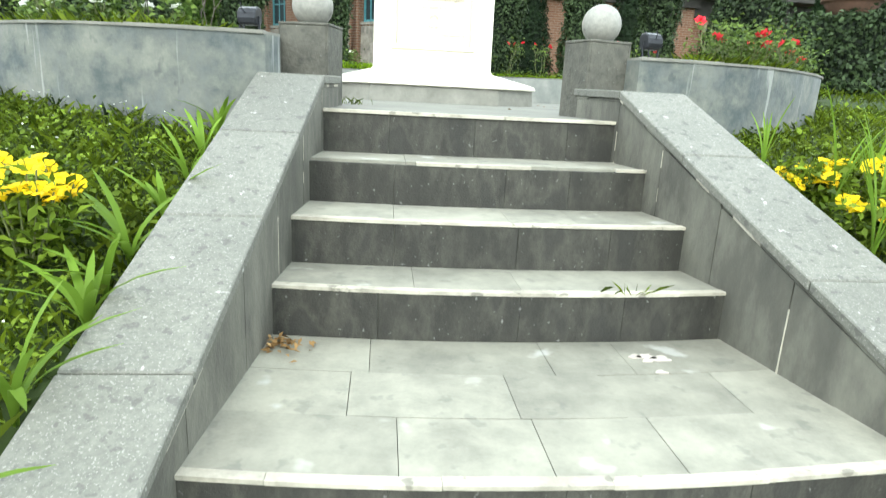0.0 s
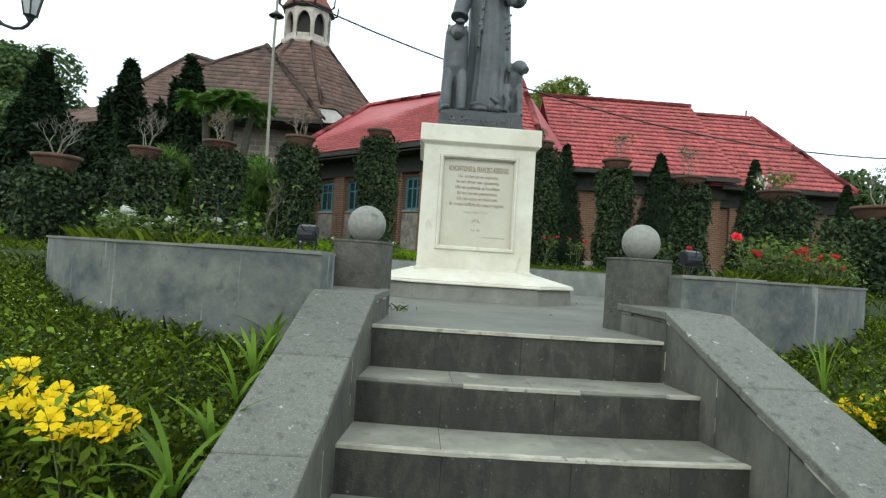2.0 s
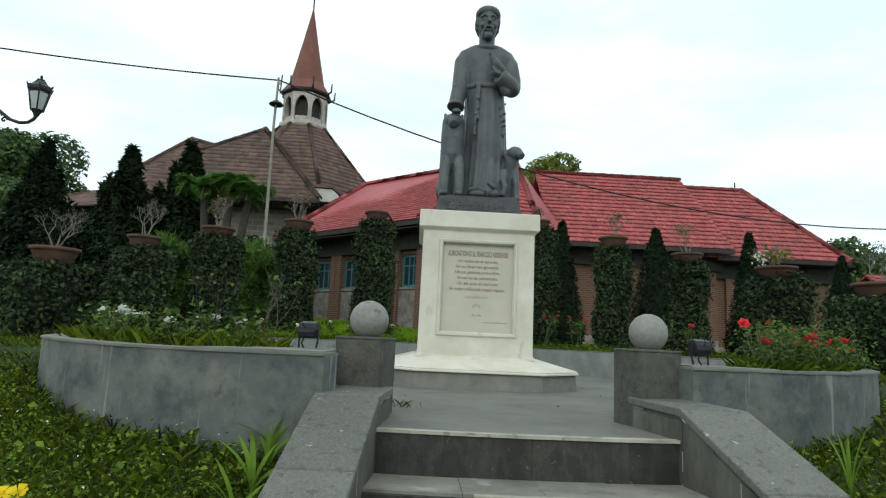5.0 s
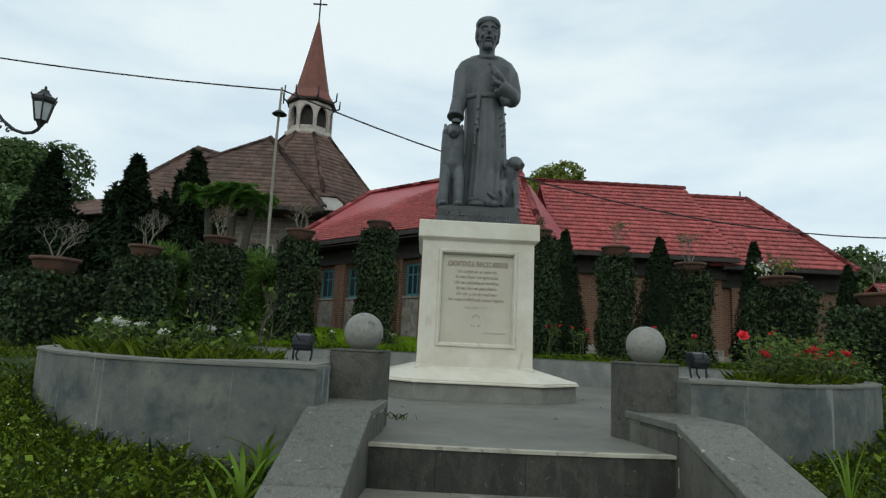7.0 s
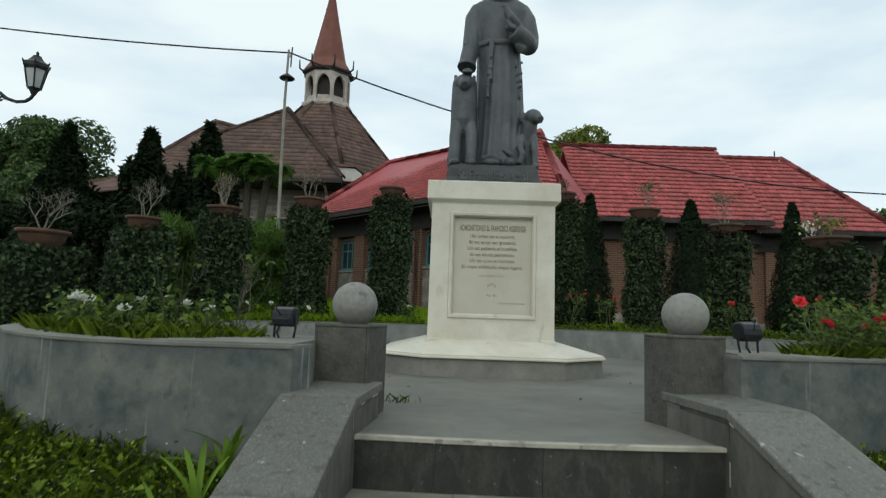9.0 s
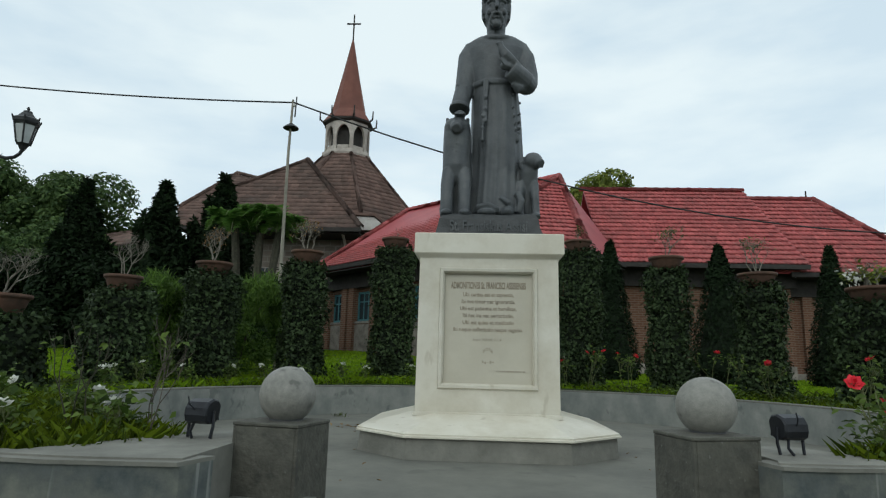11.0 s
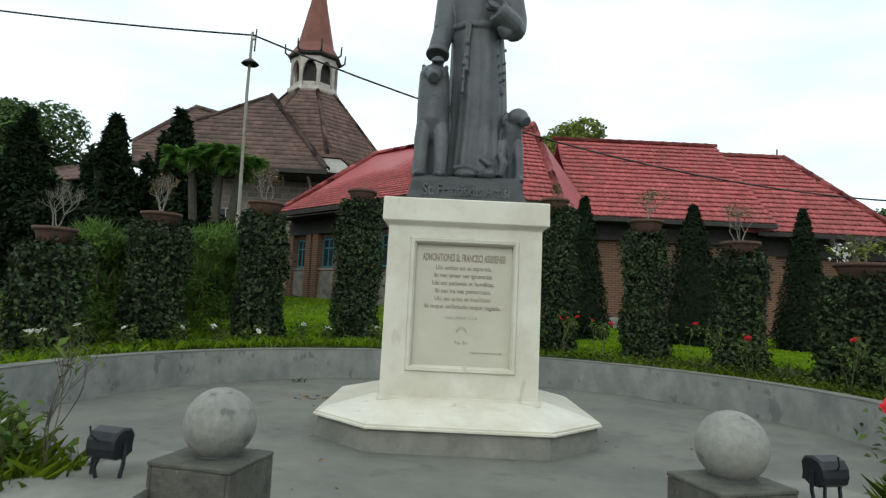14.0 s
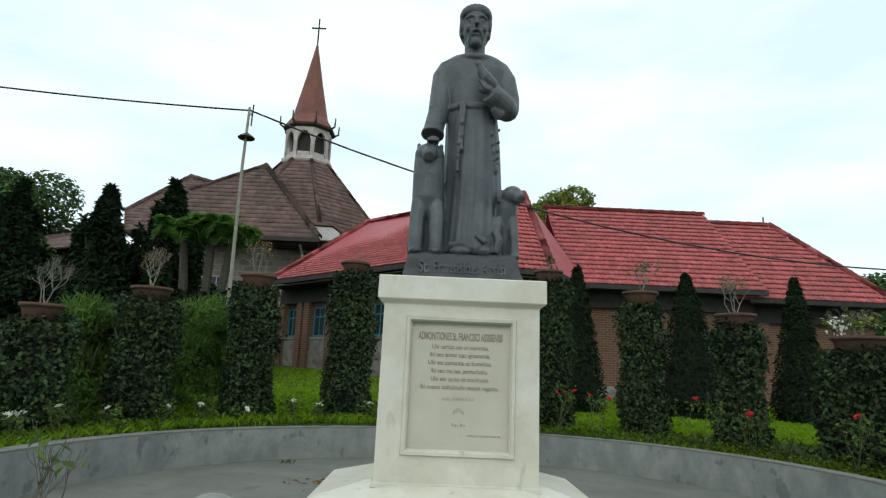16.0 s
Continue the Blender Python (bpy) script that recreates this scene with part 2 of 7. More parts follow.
# Dark timber; also colours the added shade band and the lantern core.
M_DARK = mat("dark_timber_and_shade", (0.02, 0.018, 0.016), (0.045, 0.04, 0.035), 6, 0.8, 0.1, 30)
M_TEAL = mat("teal_window_paint", (0.0300, 0.1200, 0.1380), (0.0540, 0.1800, 0.1980), 8, 0.5, 0.05, 30)
M_STONE = mat("rubble_stone", (0.1620, 0.1458, 0.1215), (0.2916, 0.2673, 0.2268), 3, 0.9, 0.5, 12, c3=(0.0810, 0.0729, 0.0648), big=5, stain=0.9)
M_BRICK = brick_mat("red_brick", (0.1040, 0.0416, 0.0220), (0.1530, 0.0734, 0.0398), (0.1836, 0.1530, 0.1163))
M_CHURCHWALL = brick_mat("church_stone", (0.16, 0.13, 0.105), (0.26, 0.22, 0.18), (0.3, 0.28, 0.25), 1.0, 0.5, 0.25, 0.03)
M_GLASS = bpy.data.materials.new("window_glass")
M_GLASS.use_nodes = True
M_GLASS.node_tree.nodes["Principled BSDF"].inputs["Base Color"].default_value = (0.02, 0.03, 0.034, 1)
M_GLASS.node_tree.nodes["Principled BSDF"].inputs["Roughness"].default_value = 0.2
M_GLASS.node_tree.nodes["Principled BSDF"].inputs["Specular IOR Level"].default_value = 0.25
M_POT = mat("terracotta", (0.0806, 0.0434, 0.0279), (0.1364, 0.0744, 0.0496), 9, 0.85, 0.2, 40, c3=(0.0434, 0.0341, 0.0279), big=4, stain=0.7)
M_SOIL = mat("soil", (0.03, 0.022, 0.015), (0.07, 0.05, 0.035), 12, 0.95, 0.6, 40)
M_BARK = mat("bark", (0.0500, 0.0425, 0.0325), (0.1100, 0.0950, 0.0750), 15, 0.9, 0.4, 40)
M_TWIG = mat("pale_twig", (0.1364, 0.1240, 0.0992), (0.2232, 0.2046, 0.1674), 15, 0.9, 0.2, 40)
M_STEM = mat("green_stem", (0.07, 0.09, 0.03), (0.14, 0.15, 0.06), 15, 0.7, 0.1, 40)
M_BLACK = mat("black_metal", (0.012, 0.013, 0.016), (0.03, 0.032, 0.038), 8, 0.4, 0.05, 60, metal=0.4)
M_CABLE = mat("black_cable", (0.015, 0.015, 0.015), (0.025, 0.025, 0.025), 8, 0.6, 0)
M_BAMBOO = mat("weathered_pole", (0.1800, 0.1680, 0.1320), (0.2760, 0.2580, 0.2160), 6, 0.8, 0.1, 40)
M_IRON = mat("lamp_iron", (0.02, 0.022, 0.024), (0.05, 0.05, 0.05), 8, 0.45, 0.1, 60, metal=0.5)
M_LAMPGLASS = mat("clouded_lamp_glass", (0.4, 0.42, 0.42), (0.55, 0.57, 0.57), 4, 0.25, 0.0)
L_HEDGE = leaf_mat("hedge_leaf", (0.0072, 0.0142, 0.0057), (0.0638, 0.0950, 0.0407), 0.5, 0.15, 0.4, 0.1)
# Near-black foliage filler: shade between the leaves is put into its colour.
L_SHADECORE = mat("foliage_shade_core", (0.006, 0.010, 0.005), (0.012, 0.02, 0.009), 20, 0.95, 0)
L_CYP = leaf_mat("cypress_leaf", (0.0076, 0.0162, 0.0063), (0.0152, 0.0293, 0.0099), 0.7, 0.15)
L_TREE = leaf_mat("tree_leaf", (0.0366, 0.0702, 0.0250), (0.1024, 0.1562, 0.0496), 0.6, 0.25)
L_BRIGHT = leaf_mat("yellow_green_leaf", (0.1040, 0.1430, 0.0260), (0.2080, 0.2340, 0.0455), 0.6, 0.3)
L_SHRUB = leaf_mat("shrub_leaf", (0.0457, 0.0890, 0.0173), (0.1146, 0.1929, 0.0345), 0.55, 0.25)
L_BED = leaf_mat("bed_leaf", (0.0294, 0.0552, 0.0099), (0.1234, 0.1795, 0.0366), 0.55, 0.3)
L_GRASS = leaf_mat("grass_blade", (0.0178, 0.0316, 0.0014), (0.1127, 0.1544, 0.0089), 0.55, 0.35)
L_WEED = leaf_mat("weed_leaf", (0.0186, 0.0354, 0.0034), (0.2111, 0.3013, 0.0308), 0.55, 0.3)
L_LILY = leaf_mat("strap_leaf", (0.1056, 0.1920, 0.0192), (0.2304, 0.3456, 0.0480), 0.45, 0.4)
L_PALM = leaf_mat("palm_leaf", (0.0990, 0.1980, 0.0496), (0.2476, 0.4207, 0.0990), 0.5, 0.3)
L_YELLOW = leaf_mat("yellow_petal", (0.75, 0.5, 0.01), (0.85, 0.65, 0.02), 0.6, 0.3, 0.1)
L_RED = leaf_mat("red_petal", (0.55, 0.015, 0.03), (0.75, 0.06, 0.08), 0.6, 0.25, 0.15)
L_WHITEP = leaf_mat("white_petal", (0.7, 0.7, 0.64), (0.85, 0.85, 0.8), 0.6, 0.3, 0.05)
L_DRY = leaf_mat("dry_leaf", (0.13, 0.07, 0.025), (0.3, 0.19, 0.08), 0.8, 0.1, 0.2)
L_LAWN = leaf_mat("lawn_blade", (0.1280, 0.2346, 0.0078), (0.2044, 0.3084, 0.0126), 0.6, 0.35, 0.2)
M_THORN = mat("dark_thorny_stem", (0.03, 0.03, 0.02), (0.07, 0.065, 0.045), 15, 0.9, 0.2, 40)
speckle(M_CURB, (0.3, 0.3, 0.27), 180, 0.6, 0.5)
speckle(M_CURB, (0.045, 0.045, 0.04), 30, 0.6, 0.55)
speckle(M_CURB, (0.42, 0.42, 0.39), 26, 0.69, 0.7)
speckle(M_PILLAR, (0.2, 0.2, 0.18), 60, 0.68, 0.6)
speckle(M_PILLAR, (0.025, 0.025, 0.023), 9, 0.63, 0.5)
speckle(M_RISER_SHADED, (0.2, 0.2, 0.19), 55, 0.68, 0.6)
speckle(M_RISER_SHADED, (0.012, 0.012, 0.011), 7, 0.58, 0.6, 0.5)
speckle(M_PAVE, (0.09, 0.09, 0.08), 12, 0.63, 0.35)
speckle(M_PAVE, (0.42, 0.42, 0.4), 5, 0.66, 0.45)
speckle(M_FLOOR, (0.09, 0.09, 0.078), 5, 0.63, 0.5)
speckle(M_NOSE, (0.1, 0.095, 0.08), 16, 0.62, 0.6)
patches(M_RENDERED, (0.036, 0.047, 0.054), 3.0, 0.45, 0.75)
patches(M_RENDERED, (0.2, 0.21, 0.2), 6.0, 0.5, 0.5)
speckle(M_RENDERED, (0.3, 0.31, 0.29), 16, 0.63, 0.55, 0.06)
speckle(M_RENDERED, (0.04, 0.05, 0.05), 12, 0.66, 0.5, 0.6)
speckle(M_MARBLE, (0.3, 0.25, 0.16), 9, 0.66, 0.35, 0.35)
speckle(M_STATUE, (0.15, 0.155, 0.155), 6, 0.58, 0.35, 0.4)
speckle(M_BALL, (0.05, 0.05, 0.045), 14, 0.64, 0.5)
speckle(M_BALL, (0.045, 0.045, 0.04), 7, 0.6, 0.55)
M_LANTERN = mat("weathered_plaster", (0.36, 0.32, 0.285), (0.52, 0.48, 0.43), 4, 0.85, 0.1, 30, c3=(0.2, 0.16, 0.13), big=1.8, stain=0.6)
M_LINING = mat("pale_cement_lining", (0.1670, 0.1782, 0.1683), (0.2849, 0.2890, 0.2642), 4.0, 0.75, 0.2, 40, c3=(0.1179, 0.1348, 0.1298), big=3.0, stain=0.6, stretch=0.8)
speckle(M_LINING, (0.07, 0.08, 0.078), 7, 0.62, 0.5, 0.7)


# ---- building helpers ----
def part(name, bm, material, parent=None, label="", smooth=False):
    """Links a bmesh as one mesh object under a thing or a part."""
    me = bpy.data.meshes.new(name)
    bm.to_mesh(me)
    bm.free()
    if smooth:
        me.polygons.foreach_set("use_smooth", [True] * len(me.polygons))
    me.materials.append(material)
    ob = new(name, me)
    ob.parent = parent
    if label:
        ob["label"] = label
    if name in ("stems", "branches", "limbs"):
        ob["kind"] = "stuff"
    return ob


def thing(name, x, y, z, label, category, group="", kind="", turn=0.0):
    ob = new(name)
    ob.empty_display_size = 0.1
    ob.matrix_basis = pose(x, y, z, 0, 0, turn)
    return tagged(ob, label, category, group, kind)


def box(bm, x0, x1, y0, y1, z0, z1, bevel=0.0):
    vs = [bm.verts.new(p) for p in ((x0, y0, z0), (x1, y0, z0), (x1, y1, z0), (x0, y1, z0), (x0, y0, z1), (x1, y0, z1), (x1, y1, z1), (x0, y1, z1))]
    fs = [bm.faces.new([vs[i] for i in q]) for q in ((3, 2, 1, 0), (4, 5, 6, 7), (0, 1, 5, 4), (1, 2, 6, 5), (2, 3, 7, 6), (3, 0, 4, 7))]
    if bevel:
        es = list({e for f in fs for e in f.edges})
        bmesh.ops.bevel(bm, geom=es, offset=bevel, segments=1, affect="EDGES")
    return bm


def boxbm(*a, bevel=0.0):
    return box(bmesh.new(), *a, bevel=bevel)


def loft(bm, rings, closed=True, cap=True):
    """Skins rings of points, each ring of the same count."""
    vr = [[bm.verts.new(p) for p in ring] for ring in rings]
    k = len(vr[0])
    for a, b in zip(vr, vr[1:]):
        for i in range(k if closed else k - 1):
            j = (i + 1) % k
            bm.faces.new((a[i], a[j], b[j], b[i]))
    if cap and closed:
        bm.faces.new(vr[0][::-1])
        bm.faces.new(vr[-1])
    return bm


def turned(bm, profile, n=24, cx=0.0, cy=0.0):
    """A turned body from (radius, height) pairs."""
    rings = [[(cx + r * math.cos(2 * math.pi * i / n), cy + r * math.sin(2 * math.pi * i / n), z) for i in range(n)] for r, z in profile]
    return loft(bm, rings)


def tube(bm, pts, radii, n=6):
    """A round bar through points."""
    pts = [Vector(p) for p in pts]
    rings = []
    for i, p in enumerate(pts):
        d = (pts[min(i + 1, len(pts) - 1)] - pts[max(i - 1, 0)]).normalized()
        u = d.orthogonal().normalized()
        if i and rings:
            u = (last - d * last.dot(d)).normalized() if (last - d * last.dot(d)).length > 1e-4 else u
        last = u
        v = d.cross(u)
        r = radii[i] if isinstance(radii, (list, tuple)) else radii
        rings.append([p + r * (math.cos(2 * math.pi * k / n) * u + math.sin(2 * math.pi * k / n) * v) for k in range(n)])
    return loft(bm, rings)


def ball(bm, cx, cy, cz, rx, ry=None, rz=None, seg=16):
    ry, rz = ry or rx, rz or rx
    bmesh.ops.create_uvsphere(bm, u_segments=seg, v_segments=max(6, seg // 2), radius=1, matrix=Matrix.LocRotScale((cx, cy, cz), None, (rx, ry, rz)))
    return bm


def prism(bm, outline, z0, z1):
    """An upright prism over a plan outline (x, y), counter-clockwise."""
    return loft(bm, [[(x, y, z0) for x, y in outline], [(x, y, z1) for x, y in outline]])


def grow(v, name, faces, material, parent=None, kind="", label="", category=""):
    """A mesh from numpy vertices and faces of one size."""
    me = bpy.data.meshes.new(name)
    k = faces.shape[1]
    me.vertices.add(len(v))
    me.vertices.foreach_set("co", v.astype(np.float32).ravel())
    me.loops.add(faces.size)
    me.loops.foreach_set("vertex_index", faces.astype(np.int32).ravel())
    me.polygons.add(len(faces))
    me.polygons.foreach_set("loop_start", np.arange(0, faces.size, k, dtype=np.int32))
    me.polygons.foreach_set("loop_total", np.full(len(faces), k, dtype=np.int32))
    me.update(calc_edges=True)
    me.materials.append(material)
    ob = new(name, me)
    ob.parent = parent
    return tagged(ob, label, category, "", kind)


RNG = np.random.default_rng(7)


def unit(a):
    return a / np.maximum(np.linalg.norm(a, axis=1, keepdims=True), 1e-6)


def leaves(p, nrm, size, aspect=0.55, spread=0.6, fold=0.15):
    """Kite-shaped leaves at p, facing roughly along nrm. Returns vertices and faces."""
    k = len(p)
    nrm = unit(nrm + RNG.normal(0, spread, (k, 3)))
    t = unit(np.cross(nrm, RNG.normal(0, 1, (k, 3))))
    b = np.cross(nrm, t)
    s = np.broadcast_to(np.asarray(size, float), (k,))[:, None] * RNG.uniform(0.7, 1.3, (k, 1))
    w = s * aspect
    v = np.stack([p, p + t * s * 0.45 + b * w * 0.5 + nrm * s * fold, p + t * s, p + t * s * 0.45 - b * w * 0.5 + nrm * s * fold], 1).reshape(-1, 3)
    f = np.arange(4 * k).reshape(-1, 4)
    return v, f


def blades(p, height, width, lean=0.4):
    """Grass blades: bent narrow leaves of two faces."""
    k = len(p)
    h = np.broadcast_to(np.asarray(height, float), (k,))[:, None] * RNG.uniform(0.5, 1.4, (k, 1))
    a = RNG.uniform(0, 2 * math.pi, (k, 1))
    side = np.hstack([np.cos(a), np.sin(a), np.zeros((k, 1))])
    a2 = RNG.uniform(0, 2 * math.pi, (k, 1))
    tip = np.hstack([np.cos(a2), np.sin(a2), np.zeros((k, 1))]) * h * RNG.uniform(0.1, lean * 2, (k, 1))
    up = np.array([[0, 0, 1.0]])
    w = width * RNG.uniform(0.6, 1.4, (k, 1))
    v = np.stack([p - side * w, p + side * w, p + tip * 0.35 + up * h * 0.6 + side * w * 0.8, p + tip + up * h], 1).reshape(-1, 3)
    f = np.arange(4 * k).reshape(-1, 4)
    return v, f


# ---- ground ----
CX, CY, TZ = 0.0, 6.2, 1.07


def lerp(x, xs, ys):
    return np.interp(x, xs, ys)


def gz(x, y):
    """Height of the natural ground."""
    x, y = np.asarray(x, float), np.asarray(y, float)
    front = lerp(y, [-3, 0.2, 1.0, 1.9, 3.5, 4.5, 6.0, 9.0], [0.0, 0.0, 0.2, 0.45, 0.93, 1.1, 1.26, 1.34])
    tilt = lerp(x, [-30, -6, -2, 3, 8, 30], [0.055, 0.05, 0.045, 0.012, 0.0, 0.0])
    back = np.clip(y - 9.5, 0, 22) * tilt
    r = np.hypot(x - CX, y - CY)
    bed = np.where((y > 5.2) & (r < 4.6), 0.05, 0.0)
    bank = lerp(x, [-4.0, -3.2, -1.5, -1.15], [0.0, 0.05, 0.05, 0.0]) * lerp(y, [1.2, 2.0, 5.0, 6.0], [0.0, 1.0, 1.0, 0.0])
    return front + back + bed + bank


def ground_cut(x, y):
    """Ground pressed down under the terrace and the stairs."""
    z = gz(x, y)
    r = np.hypot(x - CX, y - CY)
    deg = np.degrees(np.arctan2(x - CX, CY - y))
    west = np.interp(np.abs(deg), [15, 19, 26, 33, 41, 58, 75, 95, 180], [2.72, 2.82, 3.0, 3.15, 3.22, 3.23, 3.14, 3.05, 3.02])
    east = np.interp(np.abs(deg), [15, 18, 23, 35, 60, 75, 95, 180], [2.46, 2.5, 2.58, 2.77, 2.9, 2.95, 3.0, 3.02])
    z = np.where(r < np.where(deg < 0, west, east) - 0.05, 0.7, z)
    z = np.where((np.abs(x + 0.0) < 0.98) & (y < 4.4) & (y > 1.0), -0.03 + np.clip(y - 1.75, 0, 3) * 0.25, z)
    z = np.where((np.abs(x) < 0.98) & (y <= 1.0), -0.03, z)
    return z


gx = np.concatenate([[-900, -300, -120, -60, -35, -22, -15, -11], np.arange(-8, 8.01, 0.1), [11, 15, 22, 35, 60, 120, 300, 900]])
gy = np.concatenate([[-900, -300, -100, -40, -15, -8, -5], np.arange(-3, 12.01, 0.1), np.arange(12.5, 24, 0.8), [26, 30, 36, 45, 60, 100, 200, 400, 900]])
X, Y = np.meshgrid(gx, gy)
Z = ground_cut(X, Y)
gv = np.stack([X.ravel(), Y.ravel(), Z.ravel()], 1)
nx, ny = len(gx), len(gy)
ii = (np.arange(ny - 1)[:, None] * nx + np.arange(nx - 1)[None, :]).ravel()
gf = np.stack([ii, ii + 1, ii + nx + 1, ii + nx], 1)
ground = grow(gv, "ground", gf, M_GRASS_SOIL, None, "structure", "grassy garden ground sloping up towards the buildings", "ground")
ground.data.polygons.foreach_set("use_smooth", [True] * len(ground.data.polygons))

# ---- stairs ----
NOSE = [(1.87, 0.375), (2.63, 0.545), (2.90, 0.715), (3.21, 0.888), (3.51, TZ)]
BOW = 0.05


def wx(y, side=-1):
    """Half width of the flight on one side; it widens downwards, more so to the east."""
    return 0.706 + 0.092 * (3.48 - y) if side < 0 else 0.635 + 0.155 * (3.49 - y)


def slab_row(bm, y0, y1, x0, x1, z0, z1, bow0, bow1, k=1):
    """A slab whose front and back edges bow towards -y in the middle."""
    n = 4
    for i in range(n):
        a, b = x0 + (x1 - x0) * i / n, x0 + (x1 - x0) * (i + 1) / n
        q = []
        for x in (a, b):
            u = 1 - (x / 0.8) ** 2
            q.append((x, y0 - bow0 * u, y1 - bow1 * u))
        vs = [bm.verts.new(p) for p in ((q[0][0], q[0][1], z0), (q[1][0], q[1][1], z0), (q[1][0], q[1][2], z0), (q[0][0], q[0][2], z0),
                                         (q[0][0], q[0][1], z1), (q[1][0], q[1][1], z1), (q[1][0], q[1][2], z1), (q[0][0], q[0][2], z1))]
        quads = [(3, 2, 1, 0), (4, 5, 6, 7), (0, 1, 5, 4), (2, 3, 7, 6)]
        if i == 0:
            quads.append((3, 0, 4, 7))
        if i == n - 1:
            quads.append((1, 2, 6, 5))
        for f in quads:
            bm.faces.new([vs[t] for t in f])
    bmesh.ops.remove_doubles(bm, verts=bm.verts, dist=1e-5)
    return bm


stairs = tagged(new("stairs"), "dark andesite garden stairs with pale cement nosings", "stairs", "", "structure")
rnd = random.Random(3)
lower = [(1.25, 0.03), (1.55, 0.205)]
for k, (y, z) in enumerate(lower + NOSE):
    prev_z = 0.0 if k == 0 else (lower + NOSE)[k - 1][1]
    nxt = (lower + NOSE)[k + 1][0] if k + 1 < 7 else 4.25
    wl_, wr_ = -wx(y, -1) - 0.012, wx(y, 1) + 0.012
    step = part("step", slab_row(bmesh.new(), y + 0.022, nxt + 0.06, wl_, wr_, prev_z - 0.12, z - 0.022, BOW, BOW), M_PAVE, stairs)
    # riser tiles, in andesite darkened for the shade on upright faces
    cuts = [wl_] + sorted(rnd.uniform(-0.05, 0.05) + c for c in (-0.42, 0.02, 0.38)) + [wr_]
    for a, b in zip(cuts, cuts[1:]):
        part("riser_tile", slab_row(bmesh.new(), y + 0.006, y + 0.03, a + 0.0008, b - 0.0008, prev_z - 0.02, z - 0.0125, BOW, BOW), M_RISER_SHADED, step)
    if k == 6:
        continue
    # tread tiles: one row, three rows on the landing
    depth = nxt - y
    rows = 3 if depth > 0.6 else 1
    for r in range(rows):
        ya, yb = y + 0.03 + (depth - 0.03) * r / rows, y + 0.03 + (depth - 0.03) * (r + 1) / rows
        cuts = [wl_] + sorted(rnd.uniform(-0.1, 0.1) + c for c in ((-0.4, 0.0, 0.36) if r % 2 == 0 else (-0.55, -0.15, 0.24, 0.52))) + [wr_]
        for a, b in zip(cuts, cuts[1:]):
            zz = z + rnd.uniform(-0.0015, 0.0015)
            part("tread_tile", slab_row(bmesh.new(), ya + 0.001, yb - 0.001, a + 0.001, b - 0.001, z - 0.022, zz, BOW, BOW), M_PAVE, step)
for k, (y, z) in enumerate(lower + NOSE):
    c, w = -wx(y, -1) - 0.006, wx(y, 1) + 0.006
    while c < w - 0.02:
        d = min(w, c + rnd.uniform(0.18, 0.5))
        if rnd.random() > 0.1:
            part("nosing", slab_row(bmesh.new(), y + rnd.uniform(0.0, 0.003), y + rnd.uniform(0.03, 0.038), c + 0.0006, d - 0.0006, z - rnd.uniform(0.009, 0.012), z + 0.0012, BOW, BOW), M_NOSE, stairs)
        c = d

# ---- sloping side walls with granite copings ----
RAMP = [(0.75, 0.08), (1.4, 0.31), (1.95, 0.545), (2.48, 0.775), (2.98, 0.992), (3.47, 1.21), (3.93, 1.215)]
COPING_W = {-1: 0.25, 1: 0.275}


def ramp_z(y):
    return float(lerp(y, [p[0] for p in RAMP], [p[1] for p in RAMP]))


